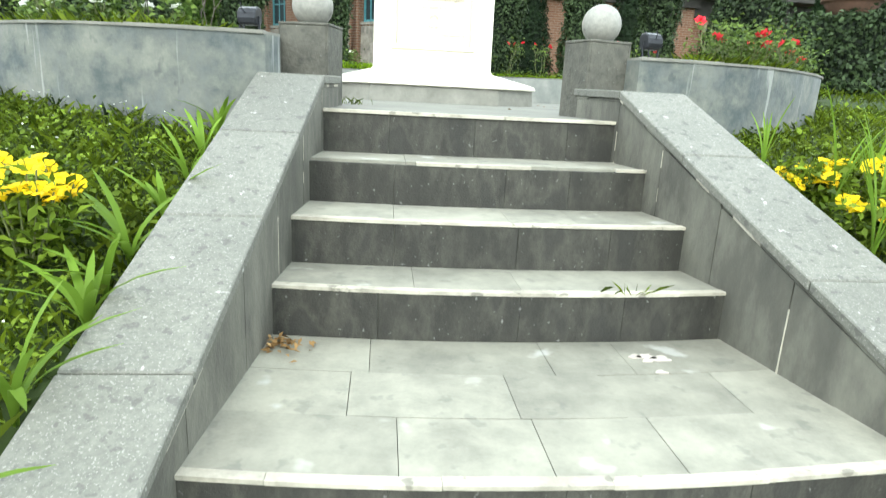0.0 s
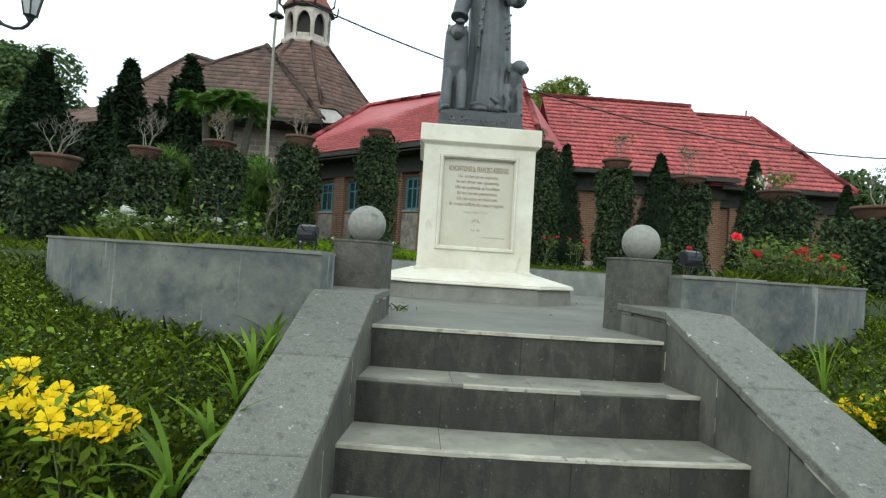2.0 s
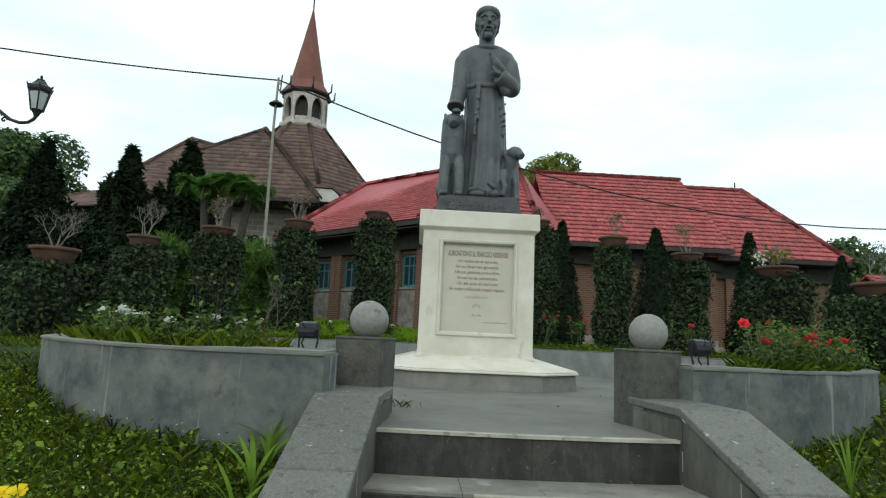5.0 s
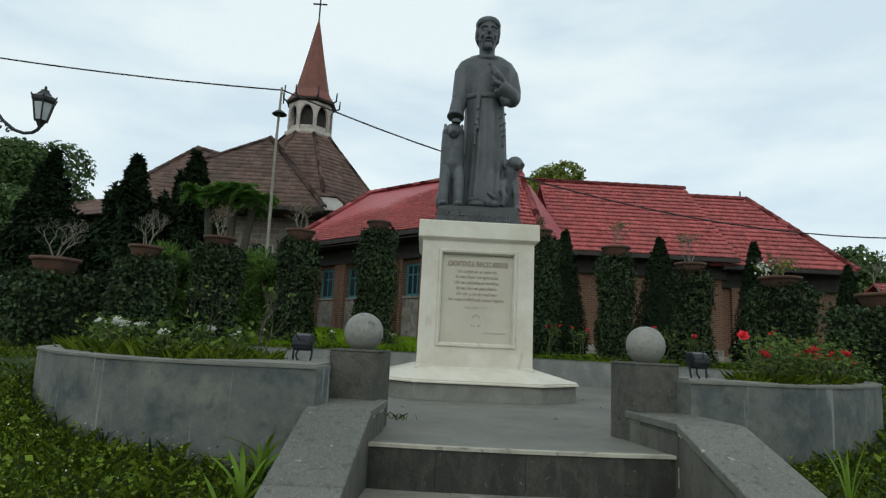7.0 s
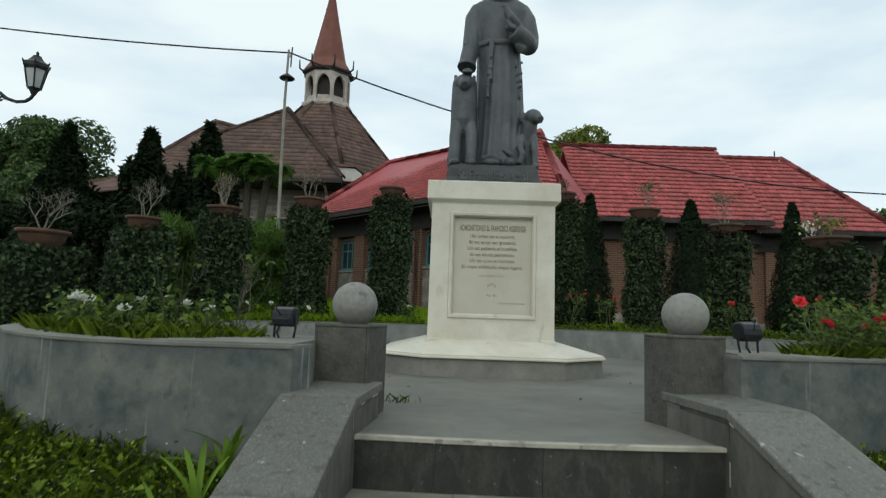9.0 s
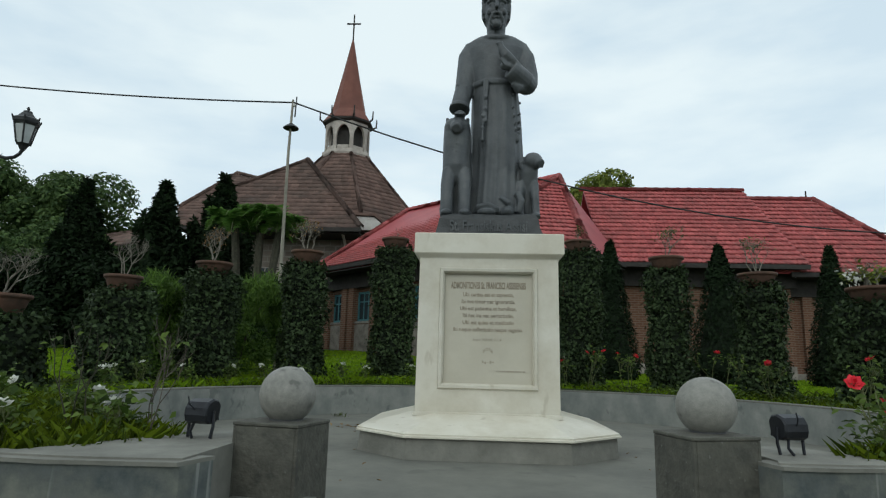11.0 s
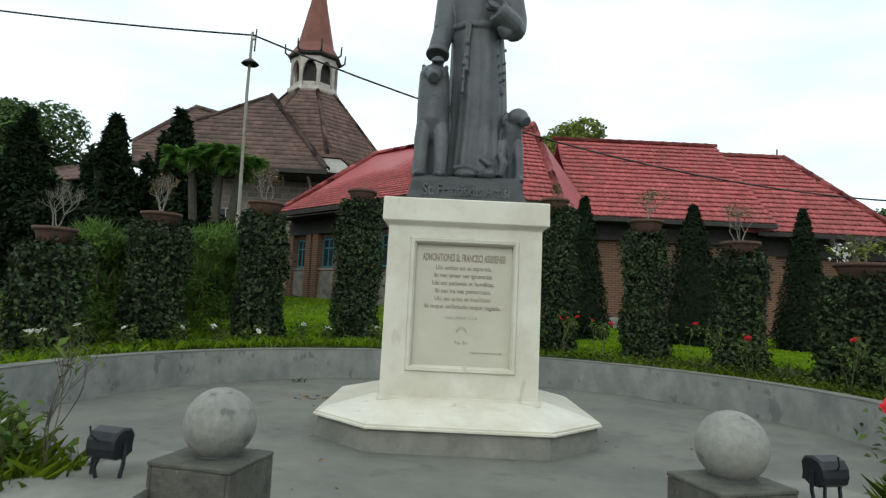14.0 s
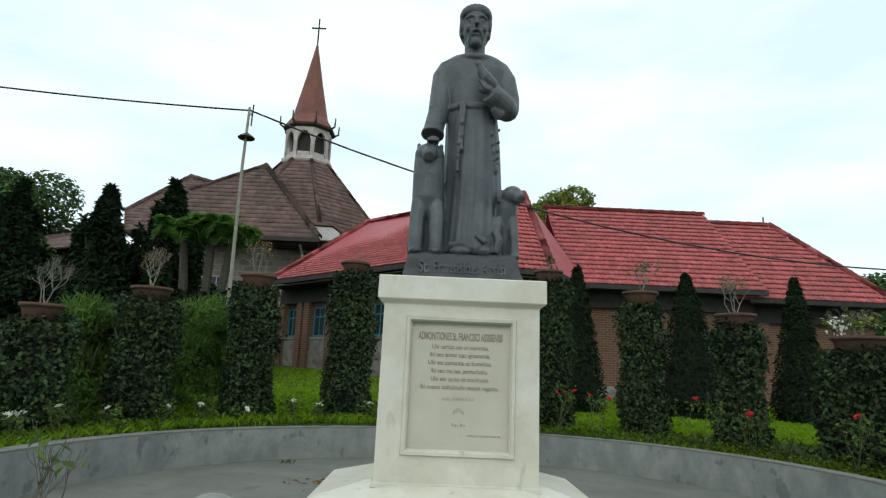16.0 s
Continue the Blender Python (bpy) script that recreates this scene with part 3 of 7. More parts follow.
for side in (-1, 1):
    bm = bmesh.new()
    rings = []
    for y, z in RAMP:
        xi = side * wx(y, side)
        xo = xi + side * COPING_W[side]
        rings.append([(xi, y, -0.1), (xo, y, -0.1), (xo, y, z - 0.04), (xi, y, z - 0.04)])
    loft(bm, rings)
    bmesh.ops.recalc_face_normals(bm, faces=bm.faces)
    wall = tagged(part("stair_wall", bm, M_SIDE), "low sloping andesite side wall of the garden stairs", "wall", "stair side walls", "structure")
    ys = [0.75, 1.3, 1.72, 2.3, 2.96, 3.47, 3.93] if side > 0 else [0.75, 1.2, 1.62, 1.98, 2.52, 3.0, 3.47, 3.93]
    for a, b in zip(ys, ys[1:]):
        bm = bmesh.new()
        ring = []
        for yy in (a + 0.0022, b - 0.0022):
            zz = ramp_z(yy) + rnd.uniform(-0.001, 0.001)
            xi = side * (wx(yy, side) - 0.018)
            xo = side * (wx(yy, side) + COPING_W[side] + 0.015)
            ring.append([(xi, yy, zz - 0.036), (xo, yy, zz - 0.036), (xo, yy, zz), (xi, yy, zz)])
        loft(bm, ring)
        bmesh.ops.recalc_face_normals(bm, faces=bm.faces)
        bmesh.ops.bevel(bm, geom=list(bm.edges), offset=0.004, segments=1, affect="EDGES")
        part("coping_slab", bm, M_CURB, wall, "grey speckled granite coping")
    # cement bed between the coping and the wall: a ragged pale line
    y = 0.8
    while y < 3.88:
        y2 = min(3.9, y + rnd.uniform(0.05, 0.22))
        if y < 3.47 < y2:
            y2 = 3.47
        bm = bmesh.new()
        out = rnd.uniform(0.006, 0.012)
        ring = []
        for yy in (y, y2 - 0.001):
            zz = ramp_z(yy)
            xi = side * wx(yy, side)
            ring.append([(xi - side * out, yy, zz - 0.049), (xi + side * 0.01, yy, zz - 0.049), (xi + side * 0.01, yy, zz - 0.037), (xi - side * out, yy, zz - 0.037)])
        loft(bm, ring)
        bmesh.ops.recalc_face_normals(bm, faces=bm.faces)
        if rnd.random() > 0.15:
            part("mortar_line", bm, M_NOSE if rnd.random() > 0.6 else M_SIDE, wall)
        else:
            bm.free()
        y = y2
    # cladding slabs on the inner face, with pale mortar in some joints
    cuts = (0.85, 1.45, 1.95, 2.36, 2.72, 3.1, 3.47, 3.9)
    for a, b in zip(cuts, cuts[1:]):
        bm = bmesh.new()
        ring = []
        for yy in (a + 0.0025, b - 0.0025):
            zz = ramp_z(yy) - 0.052
            xi = side * wx(yy, side)
            ring.append([(xi, yy, -0.05), (xi - side * 0.008, yy, -0.05), (xi - side * 0.008, yy, zz), (xi, yy, zz)])
        loft(bm, ring)
        bmesh.ops.recalc_face_normals(bm, faces=bm.faces)
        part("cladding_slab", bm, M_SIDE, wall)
    for c in cuts[1:-1]:
        z = ramp_z(c) - 0.06
        while z > ramp_z(c) - 0.42:
            z2 = z - rnd.uniform(0.03, 0.1)
            if rnd.random() > (0.35 if side > 0 else 0.6):
                w_ = rnd.uniform(0.002, 0.006)
                xi = side * (wx(c, side) - 0.008)
                part("mortar_joint", boxbm(min(xi, xi - side * 0.0014), max(xi, xi - side * 0.0014), c - w_, c + w_ * 0.6, z2, z - 0.001), M_NOSE, wall)
            z = z2

# ---- circular terrace ----
def wall_r(deg):
    """Outer radius of the round wall; deg from the stairs, negative to the west."""
    a = abs(deg)
    if deg < 0:
        return float(lerp(a, [15, 19, 26, 33, 41, 58, 75, 95, 180], [2.72, 2.82, 3.0, 3.15, 3.22, 3.23, 3.14, 3.05, 3.02]))
    return float(lerp(a, [15, 18, 23, 35, 60, 75, 95, 180], [2.46, 2.5, 2.58, 2.77, 2.9, 2.95, 3.0, 3.02]))


def polar(deg, r):
    return CX + r * math.sin(radians(deg)), CY - r * math.cos(radians(deg))


START, THICK, WTOP = 19.5, 0.13, 1.38
angs = list(np.linspace(START, 360 - START, 97))
norm = [a if a <= 180 else a - 360 for a in angs]
bm = bmesh.new()
rings = []
for a in norm:
    r = wall_r(a)
    ox, oy = polar(a, r)
    ix, iy = polar(a, r - THICK)
    rings.append([(ox, oy, 0.5), (ox, oy, WTOP - 0.012), (ix, iy, WTOP - 0.012), (ix, iy, 0.5)])
loft(bm, rings)
bmesh.ops.recalc_face_normals(bm, faces=bm.faces)
ring_wall = tagged(part("terrace_wall", bm, M_RENDERED, None, "", True), "round low wall of mottled blue-grey cement render", "wall", "", "structure")
ring_wall.modifiers.new("edges", "EDGE_SPLIT")
bm = bmesh.new()
rings = []
for k, a in enumerate(norm):
    r = wall_r(a)
    j = 0.004 * math.sin(k * 2.3)
    ox, oy = polar(a, r + 0.008 + j)
    ix, iy = polar(a, r - THICK - 0.006)
    rings.append([(ox, oy, WTOP - 0.012), (ox, oy, WTOP), (ix, iy, WTOP), (ix, iy, WTOP - 0.012)])
loft(bm, rings)
bmesh.ops.recalc_face_normals(bm, faces=bm.faces)
part("wall_top", bm, M_WALLTOP, ring_wall, "pale weathered cement top")
bm = bmesh.new()
rings = []
for a in norm:
    if abs(a) > 70:
        r = wall_r(a) - THICK
        rings.append([(*polar(a, r + 0.003), 1.0), (*polar(a, r - 0.006), 1.0), (*polar(a, r - 0.006), WTOP - 0.014), (*polar(a, r + 0.003), WTOP - 0.014)])
loft(bm, rings)
bmesh.ops.recalc_face_normals(bm, faces=bm.faces)
part("wall_lining", bm, M_LINING, ring_wall, "paler cement render facing the terrace")
# terrace floor, with the tongue between the pillars
outline = [(-0.705, 3.535), (-0.36, 3.5), (0.0, 3.49), (0.36, 3.5), (0.635, 3.535), (0.64, 4.0)]
outline += [polar(a, wall_r(a) - THICK / 2) for a in norm] + [(-0.74, 4.0)]
floor = tagged(part("terrace_floor", prism(bmesh.new(), outline, 0.7, TZ), M_FLOOR), "round grey cement terrace floor with stains", "floor", "", "structure")
part("nosing", slab_row(bmesh.new(), 3.505, 3.545, -0.702, 0.632, TZ - 0.011, TZ + 0.003, BOW, BOW), M_NOSE, floor)

# raised flower beds beside the pillars
for side in (-1, 1):
    lo, hi = 28.5, 78
    aa = np.linspace(lo, hi, 25)
    bm = bmesh.new()
    rings = []
    for a in aa:
        d = side * a
        ro = wall_r(d) - THICK
        ri = float(lerp(a, [START, 30, 60, 78], [2.3, 2.3, 2.45, 2.75]))
        rings.append([(*polar(d, ro + 0.02), 1.0), (*polar(d, ro + 0.02), 1.325), (*polar(d, ri + 0.09), 1.325), (*polar(d, ri + 0.09), 1.0)])
    loft(bm, rings)
    bmesh.ops.recalc_face_normals(bm, faces=bm.faces)
    tagged(part("bed_soil", bm, M_SOIL), "dark soil of a raised flower bed", "soil", "", "structure")
    bm = bmesh.new()
    rings = []
    for a in aa:
        d = side * a
        ri = float(lerp(a, [START, 30, 60, 78], [2.3, 2.3, 2.45, 2.75]))
        rings.append([(*polar(d, ri), 1.0), (*polar(d, ri), 1.36), (*polar(d, ri + 0.1), 1.36), (*polar(d, ri + 0.1), 1.0)])
    loft(bm, rings)
    bmesh.ops.recalc_face_normals(bm, faces=bm.faces)
    tagged(part("bed_kerb", bm, M_RENDERED), "inner cement kerb of a raised flower bed", "kerb", "", "structure")
    aa2 = [START + 0.3, 22, 25, 28, 30]
    ol = [polar(side * a, wall_r(side * a) - 0.03) for a in aa2] + [polar(side * 30, 2.2), (side * (0.9 if side < 0 else 0.83), 4.28), (side * (0.94 if side < 0 else 0.87), 3.9)]
    if side < 0:
        ol = ol[::-1]
    bm = prism(bmesh.new(), ol, 0.6, WTOP + 0.006)
    bmesh.ops.recalc_face_normals(bm, faces=bm.faces)
    tagged(part("corner_slab", bm, M_WALLTOP), "flat pale cement corner slab beside a pillar", "slab", "", "structure")

# ---- pillars and stone balls ----
for cx_, cy_, hx, hy, turn, bx, by in ((-0.80, 3.985, 0.125, 0.115, -13, -0.795, 4.005), (0.672, 3.985, 0.128, 0.11, 17, 0.692, 4.02)):
    pil = thing("gate_pillar", cx_, cy_, 0.895, "square dark andesite pillar at the head of the stairs", "pillar", "pillars at the stair head", "", turn)
    part("core", boxbm(-hx + 0.012, hx - 0.012, -hy + 0.012, hy - 0.012, 0, 0.55), M_PILLAR, pil)
    for sx, sy in ((0, -1), (0, 1), (-1, 0), (1, 0)):
        if sx:
            b = boxbm(min(sx * hx, sx * (hx - 0.012)), max(sx * hx, sx * (hx - 0.012)), -hy, hy, 0, 0.548, bevel=0.002)
        else:
            b = boxbm(-hx + 0.0125, hx - 0.0125, min(sy * hy, sy * (hy - 0.012)), max(sy * hy, sy * (hy - 0.012)), 0, 0.548, bevel=0.002)
        part("cladding_slab", b, M_PILLAR, pil)
    part("cap_slab", boxbm(-hx - 0.002, hx + 0.002, -hy - 0.002, hy + 0.002, 0.549, 0.562, bevel=0.003), M_PILLAR, pil)
    st = thing("stone_ball", bx, by, 1.4565, "grey speckled stone ball on a dark pillar", "ball", "stone balls on the pillars")
    part("ball", ball(bmesh.new(), 0, 0, 0.088, 0.101, seg=40), M_BALL, st, "", True)
    part("neck", turned(bmesh.new(), [(0.062, 0), (0.058, 0.006), (0.05, 0.016)], 20), M_BASE, st, "dark cement bedding")

# ---- pedestal ----
PX, PY = -0.034, 6.57


def octa(h, c, z):
    return [(-h + c, -h, z), (h - c, -h, z), (h, -h + c, z), (h, h - c, z), (h - c, h, z), (-h + c, h, z), (-h, h - c, z), (-h, -h + c, z)]


pedestal = thing("monument_pedestal", PX, PY, TZ, "cream marble pedestal with an inscribed recessed panel", "pedestal")
part("foundation", loft(bmesh.new(), [octa(0.88, 0.36, -0.02), octa(0.87, 0.36, 0.125)]), M_WALLTOP, pedestal, "grey rendered octagonal footing")
part("plinth", loft(bmesh.new(), [octa(0.875, 0.36, 0.127), octa(0.895, 0.365, 0.132), octa(0.895, 0.365, 0.143), octa(0.885, 0.362, 0.146), octa(0.885, 0.362, 0.157), octa(0.872, 0.36, 0.164), octa(0.54, 0.2, 0.252)]), M_MARBLE, pedestal)


def square(h, z, k=0.0):
    return [(-h, -h, z), (h, -h, z), (h, h, z), (-h, h, z)]


def body_h(z):
    return 0.499 - 0.006 * (z - 0.21) / 1.13


# body with a recessed front panel
PZ0, PZ1, PW = 0.457, 1.228, 0.311
bm = bmesh.new()
zs = [0.23, PZ0, PZ1, 1.345]
for z0, z1 in zip(zs, zs[1:]):
    a, b = body_h(z0), body_h(z1)
    mid = z0 == PZ0
    for r in range(1, 4):
        p0, p1 = square(a, z0), square(b, z1)
        bm.faces.new([bm.verts.new(p) for p in (p0[r], p0[(r + 1) % 4], p1[(r + 1) % 4], p1[r])])
    xs0 = [-a, -PW, PW, a]
    xs1 = [-b, -PW, PW, b]
    for i in range(3):
        if mid and i == 1:
            continue
        bm.faces.new([bm.verts.new(p) for p in ((xs0[i], -a, z0), (xs0[i + 1], -a, z0), (xs1[i + 1], -b, z1), (xs1[i], -b, z1))])
bm.faces.new([bm.verts.new(p) for p in square(body_h(1.345), 1.345)])
bmesh.ops.remove_doubles(bm, verts=bm.verts, dist=1e-4)
body = part("body", bm, M_MARBLE, pedestal)
part("foot_mould", loft(bmesh.new(), [square(0.514, 0.235), square(0.512, 0.258), square(0.501, 0.264)]), M_MARBLE, pedestal)
ya, yb = -body_h(PZ0), -body_h(PZ1)
bm = bmesh.new()
loft(bm, [[(-PW - 0.01, ya + 0.03, PZ0 - 0.01), (PW + 0.01, ya + 0.03, PZ0 - 0.01), (PW + 0.01, ya + 0.06, PZ0 - 0.01), (-PW - 0.01, ya + 0.06, PZ0 - 0.01)],
          [(-PW - 0.01, yb + 0.03, PZ1 + 0.01), (PW + 0.01, yb + 0.03, PZ1 + 0.01), (PW + 0.01, yb + 0.06, PZ1 + 0.01), (-PW - 0.01, yb + 0.06, PZ1 + 0.01)]])
panel = part("panel", bm, M_PANEL, pedestal, "pale inscribed stone panel")
# moulded frame of the panel: four mitred lengths
FW = 0.04


def frame_y(z, d):
    return -body_h(z) - d


def moulding(c0, c1, inner0, inner1):
    bm = bmesh.new()
    ring = []
    for c, i in ((c0, inner0), (c1, inner1)):
        o = Vector((c[0], 0, c[1]))
        n = Vector((i[0], 0, i[1]))
        m1, m2 = o.lerp(n, 0.25), o.lerp(n, 0.7)
        ring.append([(o.x, frame_y(o.z, -0.004), o.z), (m1.x, frame_y(m1.z, 0.02), m1.z), (m2.x, frame_y(m2.z, 0.02), m2.z), (n.x, frame_y(n.z, 0.0), n.z), (n.x, frame_y(n.z, -0.032), n.z), (o.x, frame_y(o.z, -0.034), o.z)])
    loft(bm, ring)
    bmesh.ops.recalc_face_normals(bm, faces=bm.faces)
    return bm


co = [(-PW - FW, PZ0 - FW), (PW + FW, PZ0 - FW), (PW + FW, PZ1 + FW), (-PW - FW, PZ1 + FW)]
ci = [(-PW, PZ0), (PW, PZ0), (PW, PZ1), (-PW, PZ1)]
for k in range(4):
    part("frame_moulding", moulding(co[k], co[(k + 1) % 4], ci[k], ci[(k + 1) % 4]), M_MARBLE, pedestal)
bm = loft(bmesh.new(), [square(0.496, 1.335), square(0.5, 1.342), square(0.527, 1.362), square(0.533, 1.37), square(0.531, 1.508), square(0.525, 1.515)])
part("capstone", bm, M_MARBLE, pedestal)


def lettering(text, x, z, size, width, parent, material, depth=0.0015, name="inscription", base_y=None, weight=0.0):
    cu = bpy.data.curves.new("letters", "FONT")
    cu.body, cu.size, cu.align_x, cu.extrude, cu.offset = text, size, "CENTER", depth, weight
    tmp = bpy.data.objects.new("letters", cu)
    scene.collection.objects.link(tmp)
    bpy.context.view_layer.update()
    me = bpy.data.meshes.new_from_object(tmp.evaluated_get(bpy.context.evaluated_depsgraph_get()))
    sx = width / max(tmp.dimensions.x, 1e-3)
    bpy.data.objects.remove(tmp)
    me.materials.clear()
    me.materials.append(material)
    y = (-body_h(z) + 0.029) if base_y is None else base_y
    me.transform(Matrix.Translation((x, y, z)) @ Matrix.Rotation(radians(90), 4, "X") @ Matrix.Diagonal((sx, 1, 1, 1)))
    ob = new(name, me)
    ob.parent = parent
    return ob


lettering("ADMONITIONES St. FRANCISCI ASSISIENSIS", 0, 1.122, 0.066, 0.535, panel, M_LETTER, weight=0.0022)
for k, (line, w) in enumerate((("Ubi caritas est et sapientia,", 0.36), ("ibi nec timor nec ignorantia.", 0.38), ("Ubi est patientia et humilitas,", 0.40), ("ibi nec ira nec perturbatio.", 0.36), ("Ubi est quies et meditatio", 0.36), ("ibi neque sollicitudo neque vagatio.", 0.49))):
    lettering(line, 0, 1.066 - 0.0495 * k, 0.04, w, panel, M_LETTER, weight=0.0004)
lettering("Adm. XXVII, 1.2.4", -0.005, 0.752, 0.026, 0.2, panel, M_FADED)
# worn emblem and an unreadable signature line
bm = bmesh.new()
for a in range(7):
    t = radians(-60 + 20 * a)
    yy = -body_h(0.62) + 0.0275
    box(bm, 0.035 * math.sin(t) - 0.004, 0.035 * math.sin(t) + 0.004, yy, yy + 0.002, 0.65 + 0.035 * math.cos(t), 0.672 + 0.035 * math.cos(t))
part("worn_emblem", bm, M_FADED, panel)
bm = bmesh.new()
for a in range(5):
    yy = -body_h(0.55) + 0.0275
    box(bm, -0.04 + 0.018 * a, -0.028 + 0.018 * a, yy, yy + 0.002, 0.6 - 0.006 * (a % 2), 0.616 - 0.006 * (a % 3))
part("worn_emblem", bm, M_FADED, panel)
bm = bmesh.new()
x = 0.06
while x < 0.26:
    w = rnd.uniform(0.008, 0.022)
    yy = -body_h(0.5) + 0.0275
    box(bm, x, x + w, yy, yy + 0.002, 0.54, 0.55)
    x += w + 0.004
part("signature_line", bm, M_FADED, panel)

# ---- statue base and statue ----
SZ = TZ + 1.515
SX, SY = -0.02, 6.50
stb = thing("statue_base", -0.036, SY, SZ, "dark stone block with raised lettering under a statue", "plinth")
bm = bmesh.new()
rings = []
for z, gx_, gy0, gy1 in ((0.0, 0.402, -0.29, 0.33), (0.03, 0.402, -0.288, 0.33), (0.08, 0.385, -0.275, 0.322), (0.15, 0.372, -0.262, 0.315), (0.185, 0.362, -0.252, 0.31), (0.195, 0.34, -0.235, 0.3)):
    ring = []
    for a, b in (((-1, gy0), (1, gy0)), ((1, gy0), (1, gy1)), ((1, gy1), (-1, gy1)), ((-1, gy1), (-1, gy0))):
        for k in range(8):
            t = k / 8
            jx, jy = rnd.uniform(-0.005, 0.005), rnd.uniform(-0.005, 0.005)
            ring.append((gx_ * (a[0] + (b[0] - a[0]) * t) + jx, a[1] + (b[1] - a[1]) * t + jy, z + (rnd.uniform(-0.012, 0.006) if z > 0.16 else 0)))
    rings.append(ring)
loft(bm, rings)
bmesh.ops.recalc_face_normals(bm, faces=bm.faces)
part("block", bm, M_BASE, stb)
lettering("St. Fransiskus Assisi", 0.0, 0.055, 0.115, 0.58, stb, M_STATUE, 0.006, "raised_lettering", -0.283, 0.002)

bm = bmesh.new()
FOLDS = ((200, 10, 0.8), (226, 7, 0.5), (243, 9, 0.9), (263, 6, 0.5), (284, 12, 0.9), (305, 7, 0.8), (325, 9, 0.5), (345, 10, 0.8), (30, 14, 0.8), (75, 14, 0.9), (120, 12, 0.8), (160, 12, 0.9))


def robe_ring(cx, cy, rx, ry, z, amp=0.0, ph=0.0):
    """A ring of cloth: uneven folds of differing width, deeper towards the hem."""
    pts = []
    for i in range(72):
        a = 2 * math.pi * i / 72
        fold = 0.0
        if amp:
            for deg, wide, deep in FOLDS:
                d = (math.degrees(a) - deg - 6 * ph + 180) % 360 - 180
                fold += deep * math.exp(-(d / wide) ** 2)
            fold -= 0.45
        k = 1 + amp * fold
        pts.append((cx + rx * k * math.cos(a), cy + ry * k * math.sin(a), z))
    return pts


# robe from the hem to the shoulders
loft(bm, [robe_ring(*r) for r in (
    (0.04, 0.02, 0.235, 0.205, 0.0, 0.19, 0.2), (0.04, 0.025, 0.222, 0.195, 0.1, 0.175, 0.3), (0.042, 0.03, 0.208, 0.185, 0.3, 0.15, 0.6), (0.044, 0.035, 0.203, 0.175, 0.55, 0.125, 0.9),
    (0.036, 0.035, 0.196, 0.165, 0.85, 0.1, 1.1), (0.025, 0.035, 0.186, 0.155, 1.08, 0.07, 1.0), (0.02, 0.035, 0.184, 0.152, 1.14, 0.03, 0.8), (0.022, 0.04, 0.198, 0.16, 1.22, 0.02, 0.7),
    (0.028, 0.045, 0.235, 0.165, 1.36, 0.012, 0.4), (0.032, 0.05, 0.258, 0.155, 1.47), (0.034, 0.055, 0.24, 0.135, 1.545), (0.034, 0.055, 0.175, 0.11, 1.59), (0.034, 0.055, 0.1, 0.095, 1.6))])
# belt with a knot, hood collar
loft(bm, [robe_ring(0.02, 0.033, r, r * 0.83, z) for r, z in ((0.19, 1.115), (0.2, 1.125), (0.2, 1.15), (0.19, 1.16))])
ball(bm, -0.055, -0.125, 1.135, 0.03, 0.024, 0.026, 10)
tube(bm, [(0.034 + 0.125 * math.cos(a), 0.035 + 0.115 * math.sin(a) , 1.568 + 0.02 * math.sin(a)) for a in np.linspace(0, 2 * math.pi, 20)], 0.027, 8)
# neck and head: long face, hair as a close cap, drooping moustache and short beard
turned(bm, [(0.085, 1.55), (0.076, 1.64), (0.08, 1.72)], 16, 0.03, 0.035)
ball(bm, 0.03, 0.0, 1.82, 0.098, 0.118, 0.165, 24)
ball(bm, 0.03, -0.035, 1.705, 0.066, 0.072, 0.075, 16)
ball(bm, 0.03, 0.045, 1.895, 0.119, 0.122, 0.135, 24)
ball(bm, 0.03, 0.06, 1.8, 0.113, 0.1, 0.11, 20)
for i in range(25):
    q = math.pi * (i / 24)
    ball(bm, 0.03 + 0.108 * math.cos(q), 0.005 - 0.098 * math.sin(q), 1.915 + 0.03 * math.sin(q), 0.017, 0.018, 0.03 + 0.008 * (i % 2), 8)
for sd in (-1, 1):
    for i in range(4):
        ball(bm, 0.03 + sd * 0.106, -0.012 + 0.03 * i, 1.855 - 0.012 * (i % 2), 0.018, 0.022, 0.062, 8)
    ball(bm, 0.03 + sd * 0.104, 0.03, 1.79, 0.014, 0.026, 0.04, 8)
    tube(bm, [(0.03 + sd * 0.012, -0.117, 1.858), (0.03 + sd * 0.045, -0.112, 1.868), (0.03 + sd * 0.082, -0.085, 1.852)], [0.009, 0.011, 0.007], 8)
    ball(bm, 0.03 + sd * 0.043, -0.098, 1.832, 0.022, 0.014, 0.009, 10)
    ball(bm, 0.03 + sd * 0.055, -0.078, 1.775, 0.028, 0.03, 0.032, 10)
    tube(bm, [(0.03 + sd * 0.004, -0.122, 1.752), (0.03 + sd * 0.03, -0.116, 1.742), (0.03 + sd * 0.048, -0.1, 1.7), (0.03 + sd * 0.05, -0.088, 1.672)], [0.012, 0.015, 0.013, 0.008], 8)
tube(bm, [(0.03, -0.115, 1.86), (0.03, -0.136, 1.8), (0.03, -0.142, 1.777)], [0.011, 0.015, 0.02], 10)
ball(bm, 0.03, -0.106, 1.71, 0.028, 0.02, 0.009, 10)
ball(bm, 0.03, -0.085, 1.665, 0.042, 0.036, 0.04, 12)
